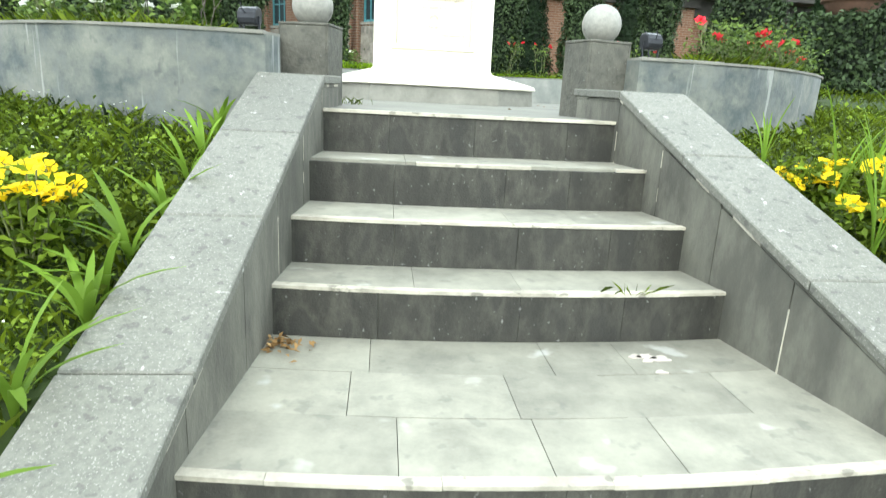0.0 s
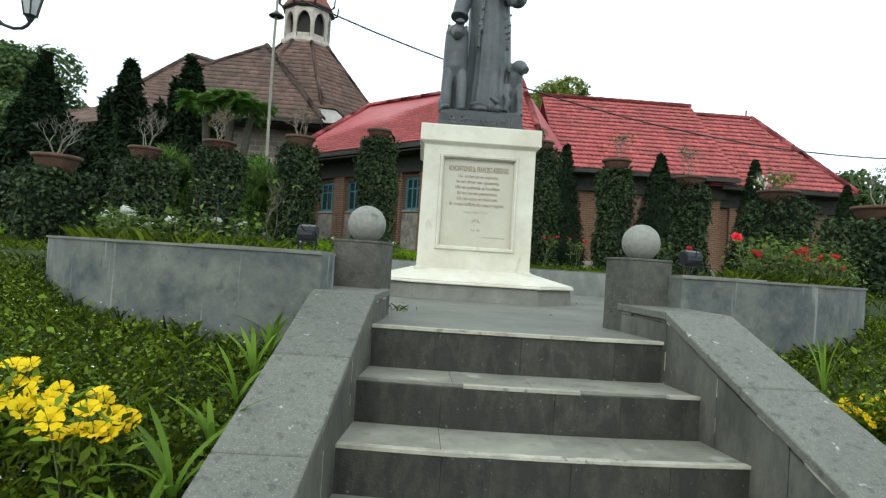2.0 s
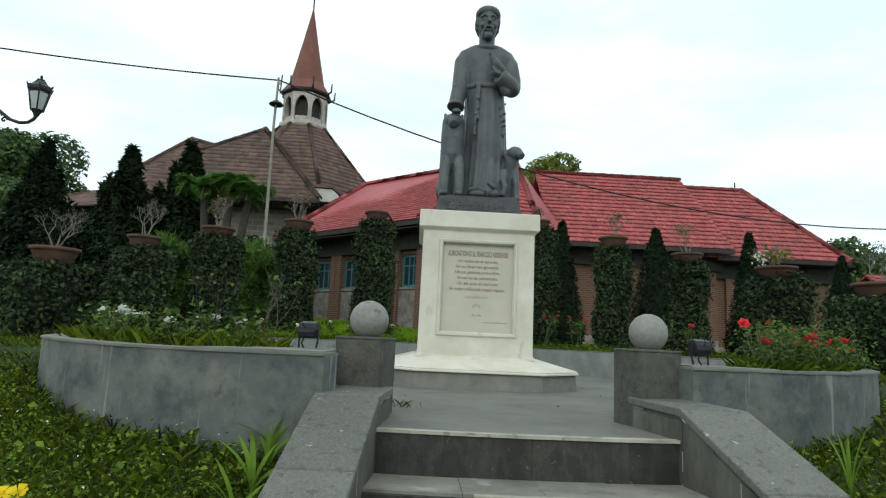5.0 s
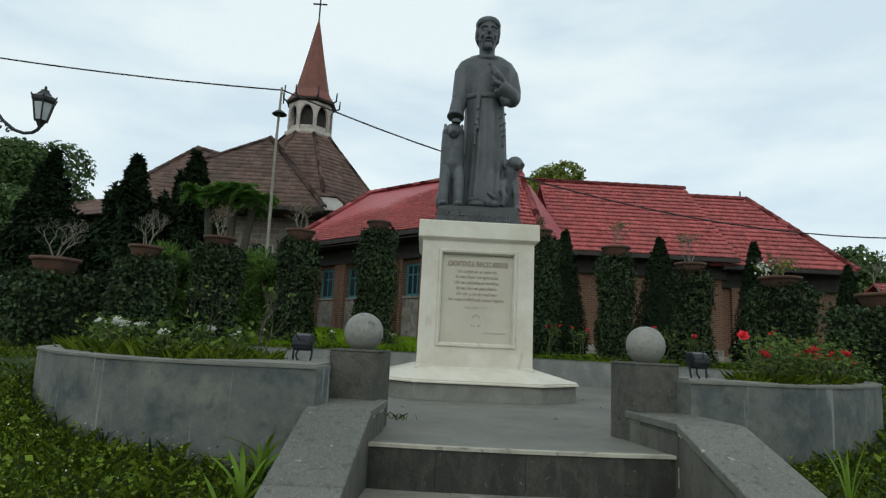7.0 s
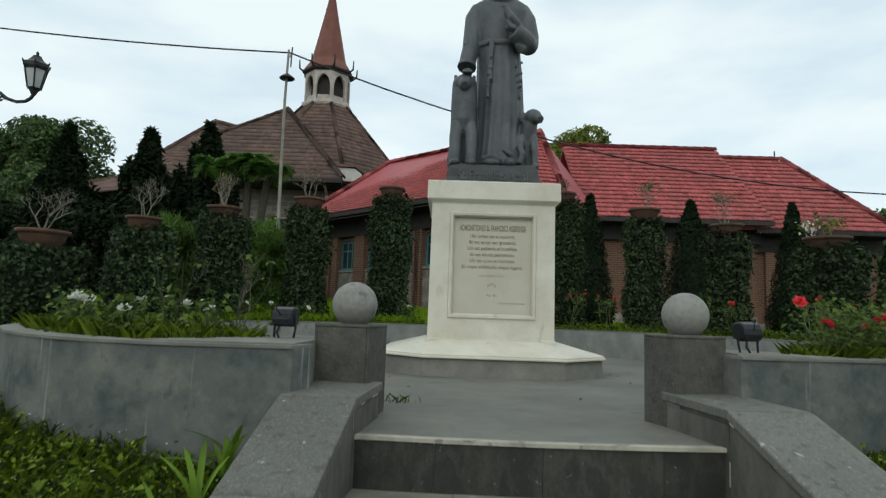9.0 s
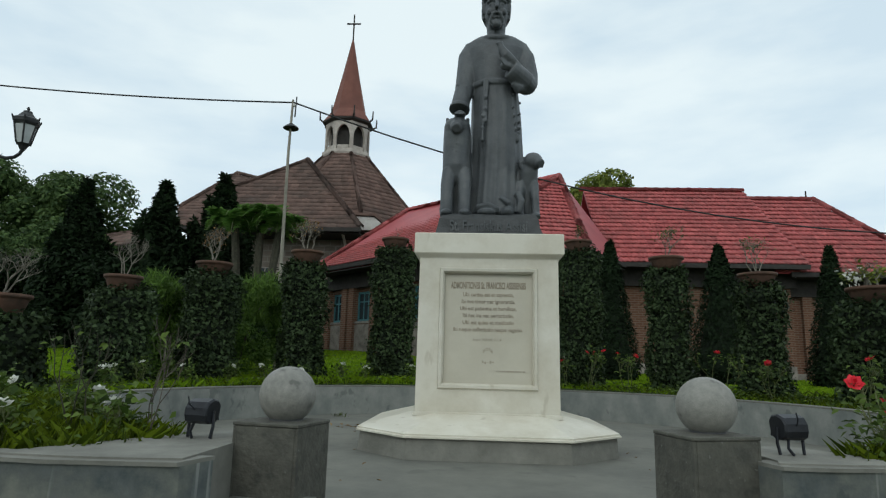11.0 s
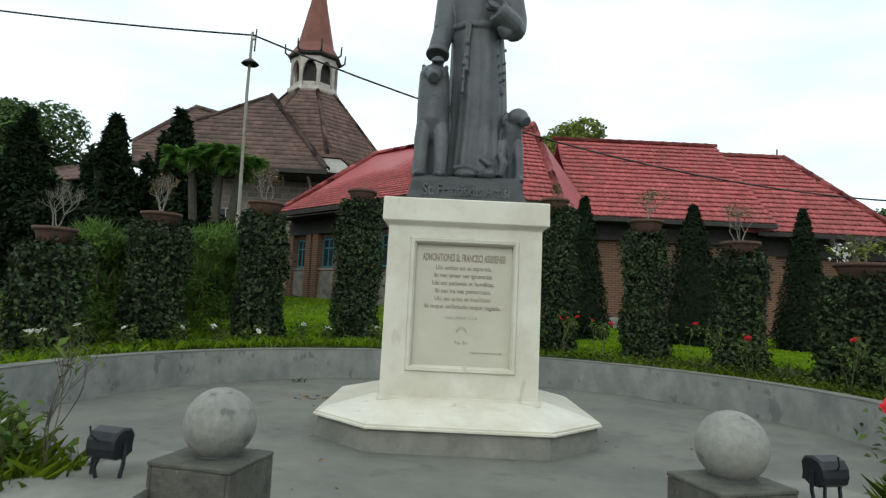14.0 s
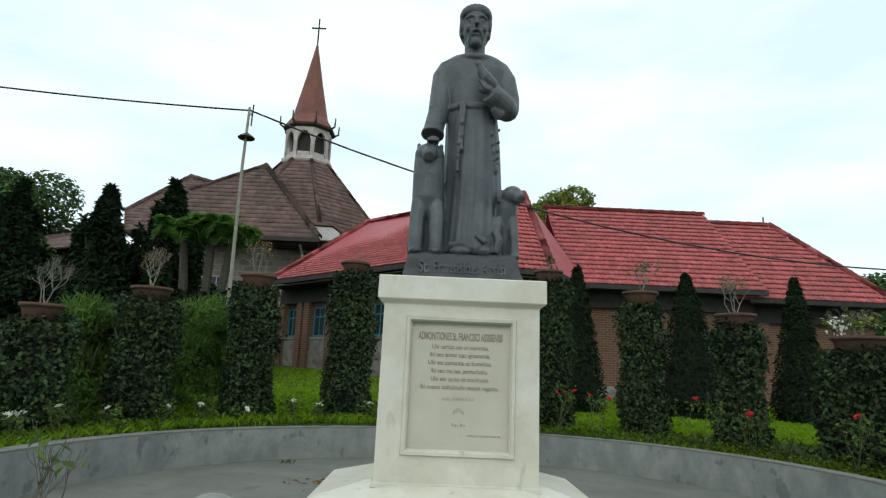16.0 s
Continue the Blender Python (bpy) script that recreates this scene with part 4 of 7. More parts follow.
# hanging arm with a wide cuff, hand on the head of the seated animal
tube(bm, [(-0.15, 0.055, 1.51), (-0.195, 0.045, 1.42), (-0.208, 0.01, 1.26), (-0.222, -0.03, 1.1), (-0.245, -0.08, 0.98), (-0.255, -0.105, 0.9)], [0.08, 0.084, 0.08, 0.076, 0.072, 0.075], 16)
tube(bm, [(-0.253, -0.098, 0.925), (-0.256, -0.108, 0.895)], [0.08, 0.084], 16)
ball(bm, -0.248, -0.145, 0.84, 0.046, 0.06, 0.034, 12)
for i in range(4):
    tube(bm, [(-0.283 + 0.022 * i, -0.165, 0.845), (-0.285 + 0.024 * i, -0.215, 0.818)], [0.012, 0.01], 6)
for i in range(4):
    tube(bm, [(-0.27, -0.02 - 0.02 * i, 1.18 - 0.06 * i), (-0.275, -0.075 - 0.02 * i, 1.13 - 0.06 * i), (-0.2, -0.11 - 0.015 * i, 1.1 - 0.055 * i)], [0.008, 0.014, 0.006], 6)
# bent arm across the chest
tube(bm, [(0.215, 0.055, 1.515), (0.262, 0.04, 1.41), (0.285, -0.005, 1.24), (0.28, -0.05, 1.14)], [0.076, 0.085, 0.084, 0.082], 16)
tube(bm, [(0.285, -0.04, 1.13), (0.245, -0.13, 1.135), (0.17, -0.185, 1.18), (0.135, -0.205, 1.2)], [0.08, 0.084, 0.08, 0.074], 16)
tube(bm, [(0.24, -0.11, 1.09), (0.2, -0.16, 1.06), (0.165, -0.175, 1.1)], [0.05, 0.045, 0.03], 10)
for i in range(3):
    tube(bm, [(0.325 - 0.03 * i, -0.08 - 0.02 * i, 1.2 - 0.01 * i), (0.28 - 0.03 * i, -0.16 - 0.02 * i, 1.19), (0.24 - 0.03 * i, -0.19 - 0.01 * i, 1.12)], [0.008, 0.014, 0.006], 6)
# hand and bird
ball(bm, 0.105, -0.225, 1.215, 0.055, 0.036, 0.034, 12)
for i in range(4):
    tube(bm, [(0.13 - 0.012 * i, -0.25, 1.2 + 0.016 * i), (0.08 - 0.01 * i, -0.265, 1.215 + 0.016 * i)], [0.012, 0.009], 6)
tube(bm, [(0.215, -0.225, 1.215), (0.15, -0.23, 1.262), (0.1, -0.235, 1.3), (0.072, -0.238, 1.345), (0.058, -0.24, 1.385)], [0.012, 0.034, 0.046, 0.036, 0.024], 12)
ball(bm, 0.054, -0.242, 1.397, 0.027, 0.025, 0.025, 10)
tube(bm, [(0.04, -0.245, 1.4), (0.012, -0.25, 1.402)], [0.012, 0.003], 6)
# rope of the belt with knots, and a string of beads
for x_, zt in ((-0.07, 0.62), (-0.045, 0.78)):
    tube(bm, [(x_ + 0.01, -0.14, 1.13), (x_, -0.15, 0.9), (x_ - 0.004, -0.158, zt)], 0.0115, 8)
    for k in range(3):
        ball(bm, x_ - 0.003, -0.157, zt + 0.005 + 0.1 * k, 0.018, 0.018, 0.017, 8)
for i in range(16):
    t = i / 15
    ball(bm, 0.165 + 0.055 * math.sin(math.pi * t * 0.5), -0.105 + 0.05 * t, 1.03 - 0.5 * math.sin(math.pi * t) ** 0.8 * 0.7 - 0.05 * t, 0.012, 0.012, 0.014, 6)
# hem lifted over a foot, toes
tube(bm, [(-0.13, -0.155, 0.03), (-0.1, -0.2, 0.075), (-0.03, -0.225, 0.085), (0.04, -0.21, 0.06), (0.06, -0.19, 0.02)], [0.018, 0.022, 0.024, 0.022, 0.014], 8)
ball(bm, -0.035, -0.2, 0.028, 0.072, 0.075, 0.034, 12)
ball(bm, 0.12, -0.19, 0.035, 0.055, 0.085, 0.045, 12)
tube(bm, [(0.07, -0.17, 0.16), (0.13, -0.205, 0.11), (0.19, -0.17, 0.03)], [0.016, 0.024, 0.016], 8)
# seated animal: haunches, chest, two forelegs, head turned down to the front
loft(bm, [robe_ring(-0.268, y_, rx_, ry_, z_) for z_, y_, rx_, ry_ in ((0.0, 0.08, 0.11, 0.13), (0.12, 0.07, 0.118, 0.14), (0.26, 0.02, 0.114, 0.14), (0.33, -0.03, 0.112, 0.145), (0.42, -0.06, 0.11, 0.14), (0.55, -0.075, 0.11, 0.115), (0.66, -0.085, 0.108, 0.11), (0.74, -0.09, 0.104, 0.105), (0.8, -0.09, 0.08, 0.085))])
for sd in (-1, 1):
    tube(bm, [(-0.268 + sd * 0.05, -0.12, 0.38), (-0.268 + sd * 0.066, -0.155, 0.26), (-0.268 + sd * 0.068, -0.175, 0.1), (-0.268 + sd * 0.068, -0.18, 0.0)], [0.06, 0.052, 0.047, 0.05], 12)
    ball(bm, -0.268 + sd * 0.068, -0.205, 0.024, 0.043, 0.062, 0.03, 10)
    ball(bm, -0.268 + sd * 0.09, 0.04, 0.11, 0.045, 0.11, 0.11, 12)
    tube(bm, [(-0.268 + sd * 0.066, -0.085, 0.77), (-0.268 + sd * 0.082, -0.09, 0.835)], [0.03, 0.012], 8)
    ball(bm, -0.268 + sd * 0.04, -0.175, 0.765, 0.026, 0.02, 0.018, 8)
for k in range(4):
    tube(bm, [(-0.32 + 0.01 * k, -0.15, 0.62 - 0.06 * k), (-0.268, -0.192, 0.585 - 0.06 * k), (-0.18 - 0.01 * k, -0.15, 0.62 - 0.06 * k)], 0.007, 6)
ball(bm, -0.268, -0.11, 0.745, 0.105, 0.105, 0.082, 16)
tube(bm, [(-0.268, -0.165, 0.74), (-0.268, -0.225, 0.705), (-0.268, -0.25, 0.685)], [0.062, 0.05, 0.036], 12)
# smaller animal pressed against the robe, head turned outwards
loft(bm, [robe_ring(x_, y_, rx_, ry_, z_) for z_, x_, y_, rx_, ry_ in ((0.0, 0.275, 0.05, 0.085, 0.12), (0.14, 0.275, 0.04, 0.09, 0.13), (0.27, 0.275, 0.0, 0.085, 0.115), (0.37, 0.285, -0.05, 0.075, 0.09), (0.45, 0.3, -0.08, 0.06, 0.07))])
ball(bm, 0.318, -0.105, 0.47, 0.076, 0.085, 0.07, 16)
tube(bm, [(0.34, -0.14, 0.46), (0.372, -0.185, 0.425)], [0.05, 0.034], 12)
for sd in (-1, 1):
    tube(bm, [(0.305 + sd * 0.058, -0.09, 0.51), (0.305 + sd * 0.082, -0.1, 0.46), (0.305 + sd * 0.08, -0.105, 0.42)], [0.016, 0.022, 0.01], 8)
    tube(bm, [(0.275 + sd * 0.05, -0.08, 0.3), (0.275 + sd * 0.058, -0.125, 0.16), (0.275 + sd * 0.06, -0.135, 0.0)], [0.04, 0.03, 0.034], 10)
    ball(bm, 0.275 + sd * 0.06, -0.155, 0.02, 0.036, 0.048, 0.025, 8)
tube(bm, [(0.2, -0.15, 0.2), (0.225, -0.19, 0.12), (0.2, -0.19, 0.03)], [0.03, 0.03, 0.028], 8)
bmesh.ops.recalc_face_normals(bm, faces=bm.faces)
statue = part("robed_statue", bm, M_STATUE)
statue.data.transform(Matrix.Diagonal((1.03, 1.0, 1.008, 1)))
statue.matrix_basis = pose(-0.015, SY + 0.01, SZ + 0.188)
tagged(statue, "dark grey stone statue of a robed figure with two animals", "statue")
rm = statue.modifiers.new("carve", "REMESH")
rm.mode, rm.voxel_size, rm.use_smooth_shade = "VOXEL", 0.0075, True
sm = statue.modifiers.new("soften", "SMOOTH")
sm.factor, sm.iterations = 0.4, 1

# ---- spotlights on the corner slabs ----
for x, y, turn in ((-1.1, 3.99, 165), (0.985, 4.05, 195)):
    sp = thing("garden_spotlight", x, y, WTOP + 0.006, "small black metal spotlight on a bracket", "spotlight", "spotlights beside the pillars", "", turn)
    sp.matrix_basis = sp.matrix_basis @ Matrix.Diagonal((0.6, 0.72, 0.82, 1))
    bm = bmesh.new()
    prof = [(0.05, 0.075), (0.058, 0.1), (0.055, 0.13), (0.035, 0.155), (-0.005, 0.168), (-0.045, 0.16), (-0.062, 0.14), (-0.05, 0.075), (-0.02, 0.06), (0.025, 0.062)]
    loft(bm, [[(x_, y_ * k_, 0.11 + (z_ - 0.11) * k_) for y_, z_ in prof] for x_, k_ in ((-0.08, 0.86), (-0.07, 1.0), (0.07, 1.0), (0.08, 0.86))])
    bmesh.ops.recalc_face_normals(bm, faces=bm.faces)
    head_ = part("lamp_head", bm, M_BLACK, sp)
    lens = part("lens", boxbm(-0.062, 0.062, -0.003, 0.003, -0.036, 0.036, bevel=0.001), M_GLASS, head_)
    lens.matrix_basis = pose(0, -0.058, 0.108, -10, 0, 0)
    for s in (-1, 1):
        part("bracket_arm", tube(bmesh.new(), [(s * 0.084, 0, 0.115), (s * 0.086, 0.0, 0.05), (s * 0.08, 0.01, 0.002)], 0.009, 6), M_BLACK, sp)
    part("bracket_arm", tube(bmesh.new(), [(0.03, 0.02, 0.07), (0.045, 0.03, 0.03), (0.02, 0.04, 0.002)], 0.008, 6), M_BLACK, sp)
    part("cable", tube(bmesh.new(), [(0.0, 0.05, 0.12), (0.02, 0.08, 0.15), (0.03, 0.08, 0.18)], 0.004, 5), M_BLACK, sp)

# ---- buildings ----
def tile_facet(name, poly, eave_dir, up_dir, material, parent, course=0.245, pitch=0.15, wave=0.026, step=0.05, label=""):
    """Roof tiles as stepped, waved courses inside a sloping polygon. poly: 3D corners, the first two on the eave."""
    o = Vector(poly[0])
    e, u = Vector(eave_dir).normalized(), Vector(up_dir).normalized()
    nrm = e.cross(u).normalized()
    if nrm.z < 0:
        nrm = -nrm
    pts = [((Vector(p) - o).dot(e), (Vector(p) - o).dot(u)) for p in poly]
    umax = max(p[1] for p in pts)
    V, F = [], []
    rows = int(umax / course) + 1

    def span(h):
        xs = []
        for (x0, y0), (x1, y1) in zip(pts, pts[1:] + pts[:1]):
            if (y0 <= h < y1) or (y1 <= h < y0):
                xs.append(x0 + (x1 - x0) * (h - y0) / (y1 - y0))
        return (min(xs), max(xs)) if len(xs) >= 2 else None

    seg = 4
    for r in range(rows):
        h0, h1 = r * course, min((r + 1) * course, umax)
        s = span(min(h0 + 0.01, umax - 1e-3))
        if not s or s[1] - s[0] < 0.05:
            continue
        n = max(1, round((s[1] - s[0]) / pitch))
        for c in range(n):
            lift = rnd.uniform(0, 0.008)
            a0, a1 = s[0] + (s[1] - s[0]) * c / n, s[0] + (s[1] - s[0]) * (c + 1) / n
            base = len(V)
            for k in range(seg + 1):
                x = a0 + (a1 - a0) * k / seg
                w = wave * (0.5 - 0.5 * math.cos(2 * math.pi * k / seg)) + lift
                lo = o + e * x + u * (h0 - 0.02) + nrm * (w + step)
                hi = o + e * x + u * h1 + nrm * (w * 0.9 + 0.004)
                dn = o + e * x + u * (h0 - 0.02) + nrm * (w + step - 0.022)
                V += [dn, lo, hi]
            for k in range(seg):
                b0, b1 = base + 3 * k, base + 3 * (k + 1)
                F += [(b0, b1, b1 + 1, b0 + 1), (b0 + 1, b1 + 1, b1 + 2, b0 + 2)]
    return grow(np.array([tuple(v) for v in V]), name, np.array(F), material, parent, "stuff", label)


def facet(bm, pts, thick=0.06):
    n = (Vector(pts[1]) - Vector(pts[0])).cross(Vector(pts[2]) - Vector(pts[0])).normalized()
    if n.z < 0:
        n = -n
    loft(bm, [[Vector(p) - n * thick for p in pts], [Vector(p) - n * 0.003 for p in pts]])
    return bm


def ridge_tiles(p0, p1, material, parent, r=0.11, length=0.36):
    """Half-round caps laid end to end along a ridge or hip, as objects that share one mesh."""
    p0, p1 = Vector(p0), Vector(p1)
    n = max(1, int((p1 - p0).length / length))
    d = (p1 - p0) / n
    bm = bmesh.new()
    k = 7
    rings = []
    for t, rr in ((-0.02, r * 1.08), (d.length * 0.15, r * 1.08), (d.length * 0.17, r), (d.length + 0.02, r * 0.96)):
        rings.append([(rr * math.cos(math.pi * (1.15 * i / (k - 1) - 0.075)), t, rr * math.sin(math.pi * (1.15 * i / (k - 1) - 0.075))) for i in range(k)])
    loft(bm, rings, closed=False)
    bmesh.ops.solidify(bm, geom=list(bm.faces), thickness=0.015)
    bmesh.ops.recalc_face_normals(bm, faces=bm.faces)
    me = bpy.data.meshes.new("ridge_tile")
    bm.to_mesh(me)
    bm.free()
    me.materials.append(material)
    for i in range(n):
        ob = new("ridge_tile", me)
        ob.parent = parent
        a = p0 + d * i
        q = d.to_track_quat("Y", "Z")
        ob.matrix_basis = Matrix.Translation(a) @ q.to_matrix().to_4x4()


def wall_run(name, p0, p1, z0, z1, thick, holes, material, parent, label=""):
    """A wall with through openings. holes: (start, end, bottom, top) along the run. UVs in metres."""
    p0, p1 = Vector((*p0, 0)), Vector((*p1, 0))
    L = (p1 - p0).length
    e = (p1 - p0) / L
    n = Vector((e.y, -e.x, 0))
    us = sorted({0, L, *[h[0] for h in holes], *[h[1] for h in holes]})
    zs = sorted({z0, z1, *[h[2] for h in holes], *[h[3] for h in holes]})
    bm = bmesh.new()
    uvl = bm.loops.layers.uv.new("UVMap")

    def solid(i, j):
        if i < 0 or j < 0 or i >= len(us) - 1 or j >= len(zs) - 1:
            return False
        u, z = (us[i] + us[i + 1]) / 2, (zs[j] + zs[j + 1]) / 2
        return not any(h[0] < u < h[1] and h[2] < z < h[3] for h in holes)

    def quad(c):
        f = bm.faces.new([bm.verts.new(p0 + e * u - n * d + Vector((0, 0, z))) for u, d, z in c])
        for lp, (u, d, z) in zip(f.loops, c):
            lp[uvl].uv = (u + d, z)

    for i in range(len(us) - 1):
        for j in range(len(zs) - 1):
            if not solid(i, j):
                continue
            a, b, c, d = us[i], us[i + 1], zs[j], zs[j + 1]
            quad([(a, 0, c), (b, 0, c), (b, 0, d), (a, 0, d)])
            quad([(b, thick, c), (a, thick, c), (a, thick, d), (b, thick, d)])
            if not solid(i - 1, j):
                quad([(a, thick, c), (a, 0, c), (a, 0, d), (a, thick, d)])
            if not solid(i + 1, j):
                quad([(b, 0, c), (b, thick, c), (b, thick, d), (b, 0, d)])
            if not solid(i, j + 1):
                quad([(a, 0, d), (b, 0, d), (b, thick, d), (a, thick, d)])
            if not solid(i, j - 1):
                quad([(a, thick, c), (b, thick, c), (b, 0, c), (a, 0, c)])
    bmesh.ops.remove_doubles(bm, verts=bm.verts, dist=1e-4)
    return part(name, bm, material, parent, label)


def window_unit(parent, p0, p1, u0, u1, z0, z1, thick, bars=3, frame_m=None):
    """Painted frame, glazing bars and a pane set in an opening."""
    frame_m = frame_m or M_TEAL
    p0, p1 = Vector((*p0, 0)), Vector((*p1, 0))
    e = (p1 - p0).normalized()
    ang = math.degrees(math.atan2(e.y, e.x))
    base = p0 + e * u0
    w, h = u1 - u0, z1 - z0
    win = new("window")
    win.parent = parent
    win.matrix_basis = pose(base.x, base.y, z0, 0, 0, ang)
    b = 0.07
    for x0, x1, c0, c1 in ((0, w, 0, b), (0, w, h - b, h), (0, b, b, h - b), (w - b, w, b, h - b)):
        part("frame_bar", boxbm(x0 + 0.002, x1 - 0.002, 0.05, 0.12, c0 + 0.002, c1 - 0.002), frame_m, win, "teal painted frame" if frame_m == M_TEAL else "")
    for k in range(1, bars):
        x = b + (w - 2 * b) * k / bars
        part("glazing_bar", boxbm(x - 0.022, x + 0.022, 0.06, 0.1, b, h - b), frame_m, win)
    part("glazing_bar", boxbm(b, w - b, 0.062, 0.098, h * 0.66 - 0.02, h * 0.66 + 0.02), frame_m, win)
    part("pane", boxbm(b, w - b, 0.075, 0.083, b, h - b), M_GLASS, win)
    part("window_sill", boxbm(-0.06, w + 0.06, -0.06, 0.04, -0.07, -0.004), M_STONE, win)


# red-roofed house: polygonal bay, wing and lower wing
house = tagged(new("red_roofed_house"), "low brick house with a red tiled hipped roof and teal windows", "house")
EZ = 4.6
A, B, C, D = (-5.6, 21.8), (-0.6, 16.9), (2.8, 17.5), (4.2, 19.55)
APEX = (2.55, 21.3, 7.75)
roof = new("roof")
roof.parent = house


def roof_tri(p, q, top, tiled=True):
    P, Q, T = Vector((*p, EZ)), Vector((*q, EZ)), Vector(top)
    e = (Q - P).normalized()
    foot = P + e * (T - P).dot(e)
    u = (T - foot).normalized()
    if tiled:
        tile_facet("tile_course", [P, Q, T], e, u, M_ROOF, roof)
    bm = bmesh.new()
    facet(bm, [P, Q, T])
    part("roof_slope", bm, M_ROOF_FLAT, roof)


RIDGE_END = (-3.04, 26.2, 7.75)
P0, P1 = Vector((*A, EZ)), Vector((*B, EZ))
e_ab = (P1 - P0).normalized()
foot_ = P0 + e_ab * (Vector(APEX) - P0).dot(e_ab)
tile_facet("tile_course", [P0, P1, Vector(APEX), Vector(RIDGE_END)], e_ab, Vector(APEX) - foot_, M_ROOF, roof)
bm = bmesh.new()
facet(bm, [P0, P1, Vector(APEX), Vector(RIDGE_END)])
part("roof_slope", bm, M_ROOF_FLAT, roof)
ridge_tiles((RIDGE_END[0], RIDGE_END[1], 7.79), (APEX[0], APEX[1], 7.79), M_ROOF, roof)
roof_tri(B, C, APEX)
roof_tri(C, D, APEX, False)
ridge_tiles((*A, EZ + 0.04), (RIDGE_END[0], RIDGE_END[1], 7.79), M_ROOF, roof)
ridge_tiles((*B, EZ + 0.05), (APEX[0], APEX[1], APEX[2] + 0.05), M_ROOF, roof)
ridge_tiles((*C, EZ + 0.05), (APEX[0], APEX[1], APEX[2] + 0.05), M_ROOF, roof)
# back slopes close the bay roof
bm = bmesh.new()
facet(bm, [Vector((*A, EZ)), Vector((0.5, 30, EZ)), Vector(RIDGE_END)])
facet(bm, [Vector((0.5, 30, EZ)), Vector((6, 26, EZ)), Vector(APEX), Vector(RIDGE_END)])
bmesh.ops.recalc_face_normals(bm, faces=bm.faces)
part("roof_slope", bm, M_ROOF_FLAT, roof)
# wing
W1 = dict(x0=3.6, x1=9.45, y0=19.55, yr=22.75, ze=4.64, zr=7.72, xr=9.0)
P = [(W1["x0"], W1["y0"], W1["ze"]), (W1["x1"], W1["y0"], W1["ze"]), (W1["xr"] + 0.12, W1["yr"], W1["zr"]), (3.6, W1["yr"], W1["zr"])]
up1 = Vector((0, W1["yr"] - W1["y0"], W1["zr"] - W1["ze"]))
tile_facet("tile_course", P, (1, 0, 0), up1, M_ROOF, roof)
bm = bmesh.new()
facet(bm, P)
facet(bm, [(W1["x1"], 26, W1["ze"]), (W1["x0"], 26, W1["ze"]), (3.6, W1["yr"], W1["zr"]), (W1["xr"], W1["yr"], W1["zr"])])
bmesh.ops.recalc_face_normals(bm, faces=bm.faces)
part("roof_slope", bm, M_ROOF_FLAT, roof)
ridge_tiles((3.5, W1["yr"], W1["zr"] + 0.03), (W1["xr"] + 0.1, W1["yr"], W1["zr"] + 0.03), M_ROOF, roof)
# lower wing
W2 = dict(x0=8.6, x1=13.4, y0=19.75, yr=22.7, ze=4.45, zr=7.42, xr=11.4)
P = [(W2["x0"], W2["y0"], W2["ze"]), (W2["x1"], W2["y0"], W2["ze"]), (W2["xr"], W2["yr"], W2["zr"]), (8.7, W2["yr"], W2["zr"])]
tile_facet("tile_course", P, (1, 0, 0), Vector((0, W2["yr"] - W2["y0"], W2["zr"] - W2["ze"])), M_ROOF, roof)
bm = bmesh.new()
facet(bm, P)
facet(bm, [(W2["x1"], W2["y0"], W2["ze"]), (W2["x1"], 26, W2["ze"]), (W2["xr"], W2["yr"], W2["zr"])])
bmesh.ops.recalc_face_normals(bm, faces=bm.faces)
part("roof_slope", bm, M_ROOF_FLAT, roof)
ridge_tiles((8.8, W2["yr"], W2["zr"] + 0.03), (W2["xr"], W2["yr"], W2["zr"] + 0.03), M_ROOF, roof)
ridge_tiles((W2["x1"], W2["y0"], W2["ze"] + 0.05), (W2["xr"], W2["yr"], W2["zr"] + 0.05), M_ROOF, roof)
part("finial", tube(bmesh.new(), [(11.2, 22.7, 7.3), (11.2, 22.7, 7.75)], 0.025, 6), M_DARK, roof)
# fascias and gutters
for p, q, z in ((A, B, EZ), (B, C, EZ), (C, D, EZ), ((3.9, 19.55), (9.45, 19.55), 4.64), ((9.0, 19.75), (13.4, 19.75), 4.45)):
    P0, P1 = Vector((*p, z)), Vector((*q, z))
    e = (P1 - P0).normalized()
    n = Vector((e.y, -e.x, 0))
    bm = bmesh.new()
    loft(bm, [[P - n * 0.04 + Vector((0, 0, -0.13)), P + n * 0.05 + Vector((0, 0, -0.13)), P + n * 0.05 + Vector((0, 0, 0.0)), P - n * 0.04 + Vector((0, 0, 0.0))] for P in (P0, P1)])
    bmesh.ops.recalc_face_normals(bm, faces=bm.faces)
    part("gutter", bm, M_DARK, roof, "dark timber fascia and gutter")
# soffits: dark boarding under the eaves
bm = bmesh.new()
prism(bm, [A, B, C, D, (4.6, 24), (0, 28)], EZ - 0.2, EZ - 0.17)
prism(bm, [(3.7, 19.6), (9.2, 19.6), (9.2, 25), (3.7, 25)], 4.53, 4.56)
prism(bm, [(9.22, 19.8), (13.3, 19.8), (13.3, 25), (9.22, 25)], 4.31, 4.34)
bmesh.ops.recalc_face_normals(bm, faces=bm.faces)
part("soffit", bm, M_DARK, roof)


def inset(p, q, d, ea, eb):
    P, Q = Vector(p), Vector(q)
    e = (Q - P).normalized()
    n = Vector((-e.y, e.x))
    return tuple(P + n * d + e * ea), tuple(Q + n * d - e * eb)


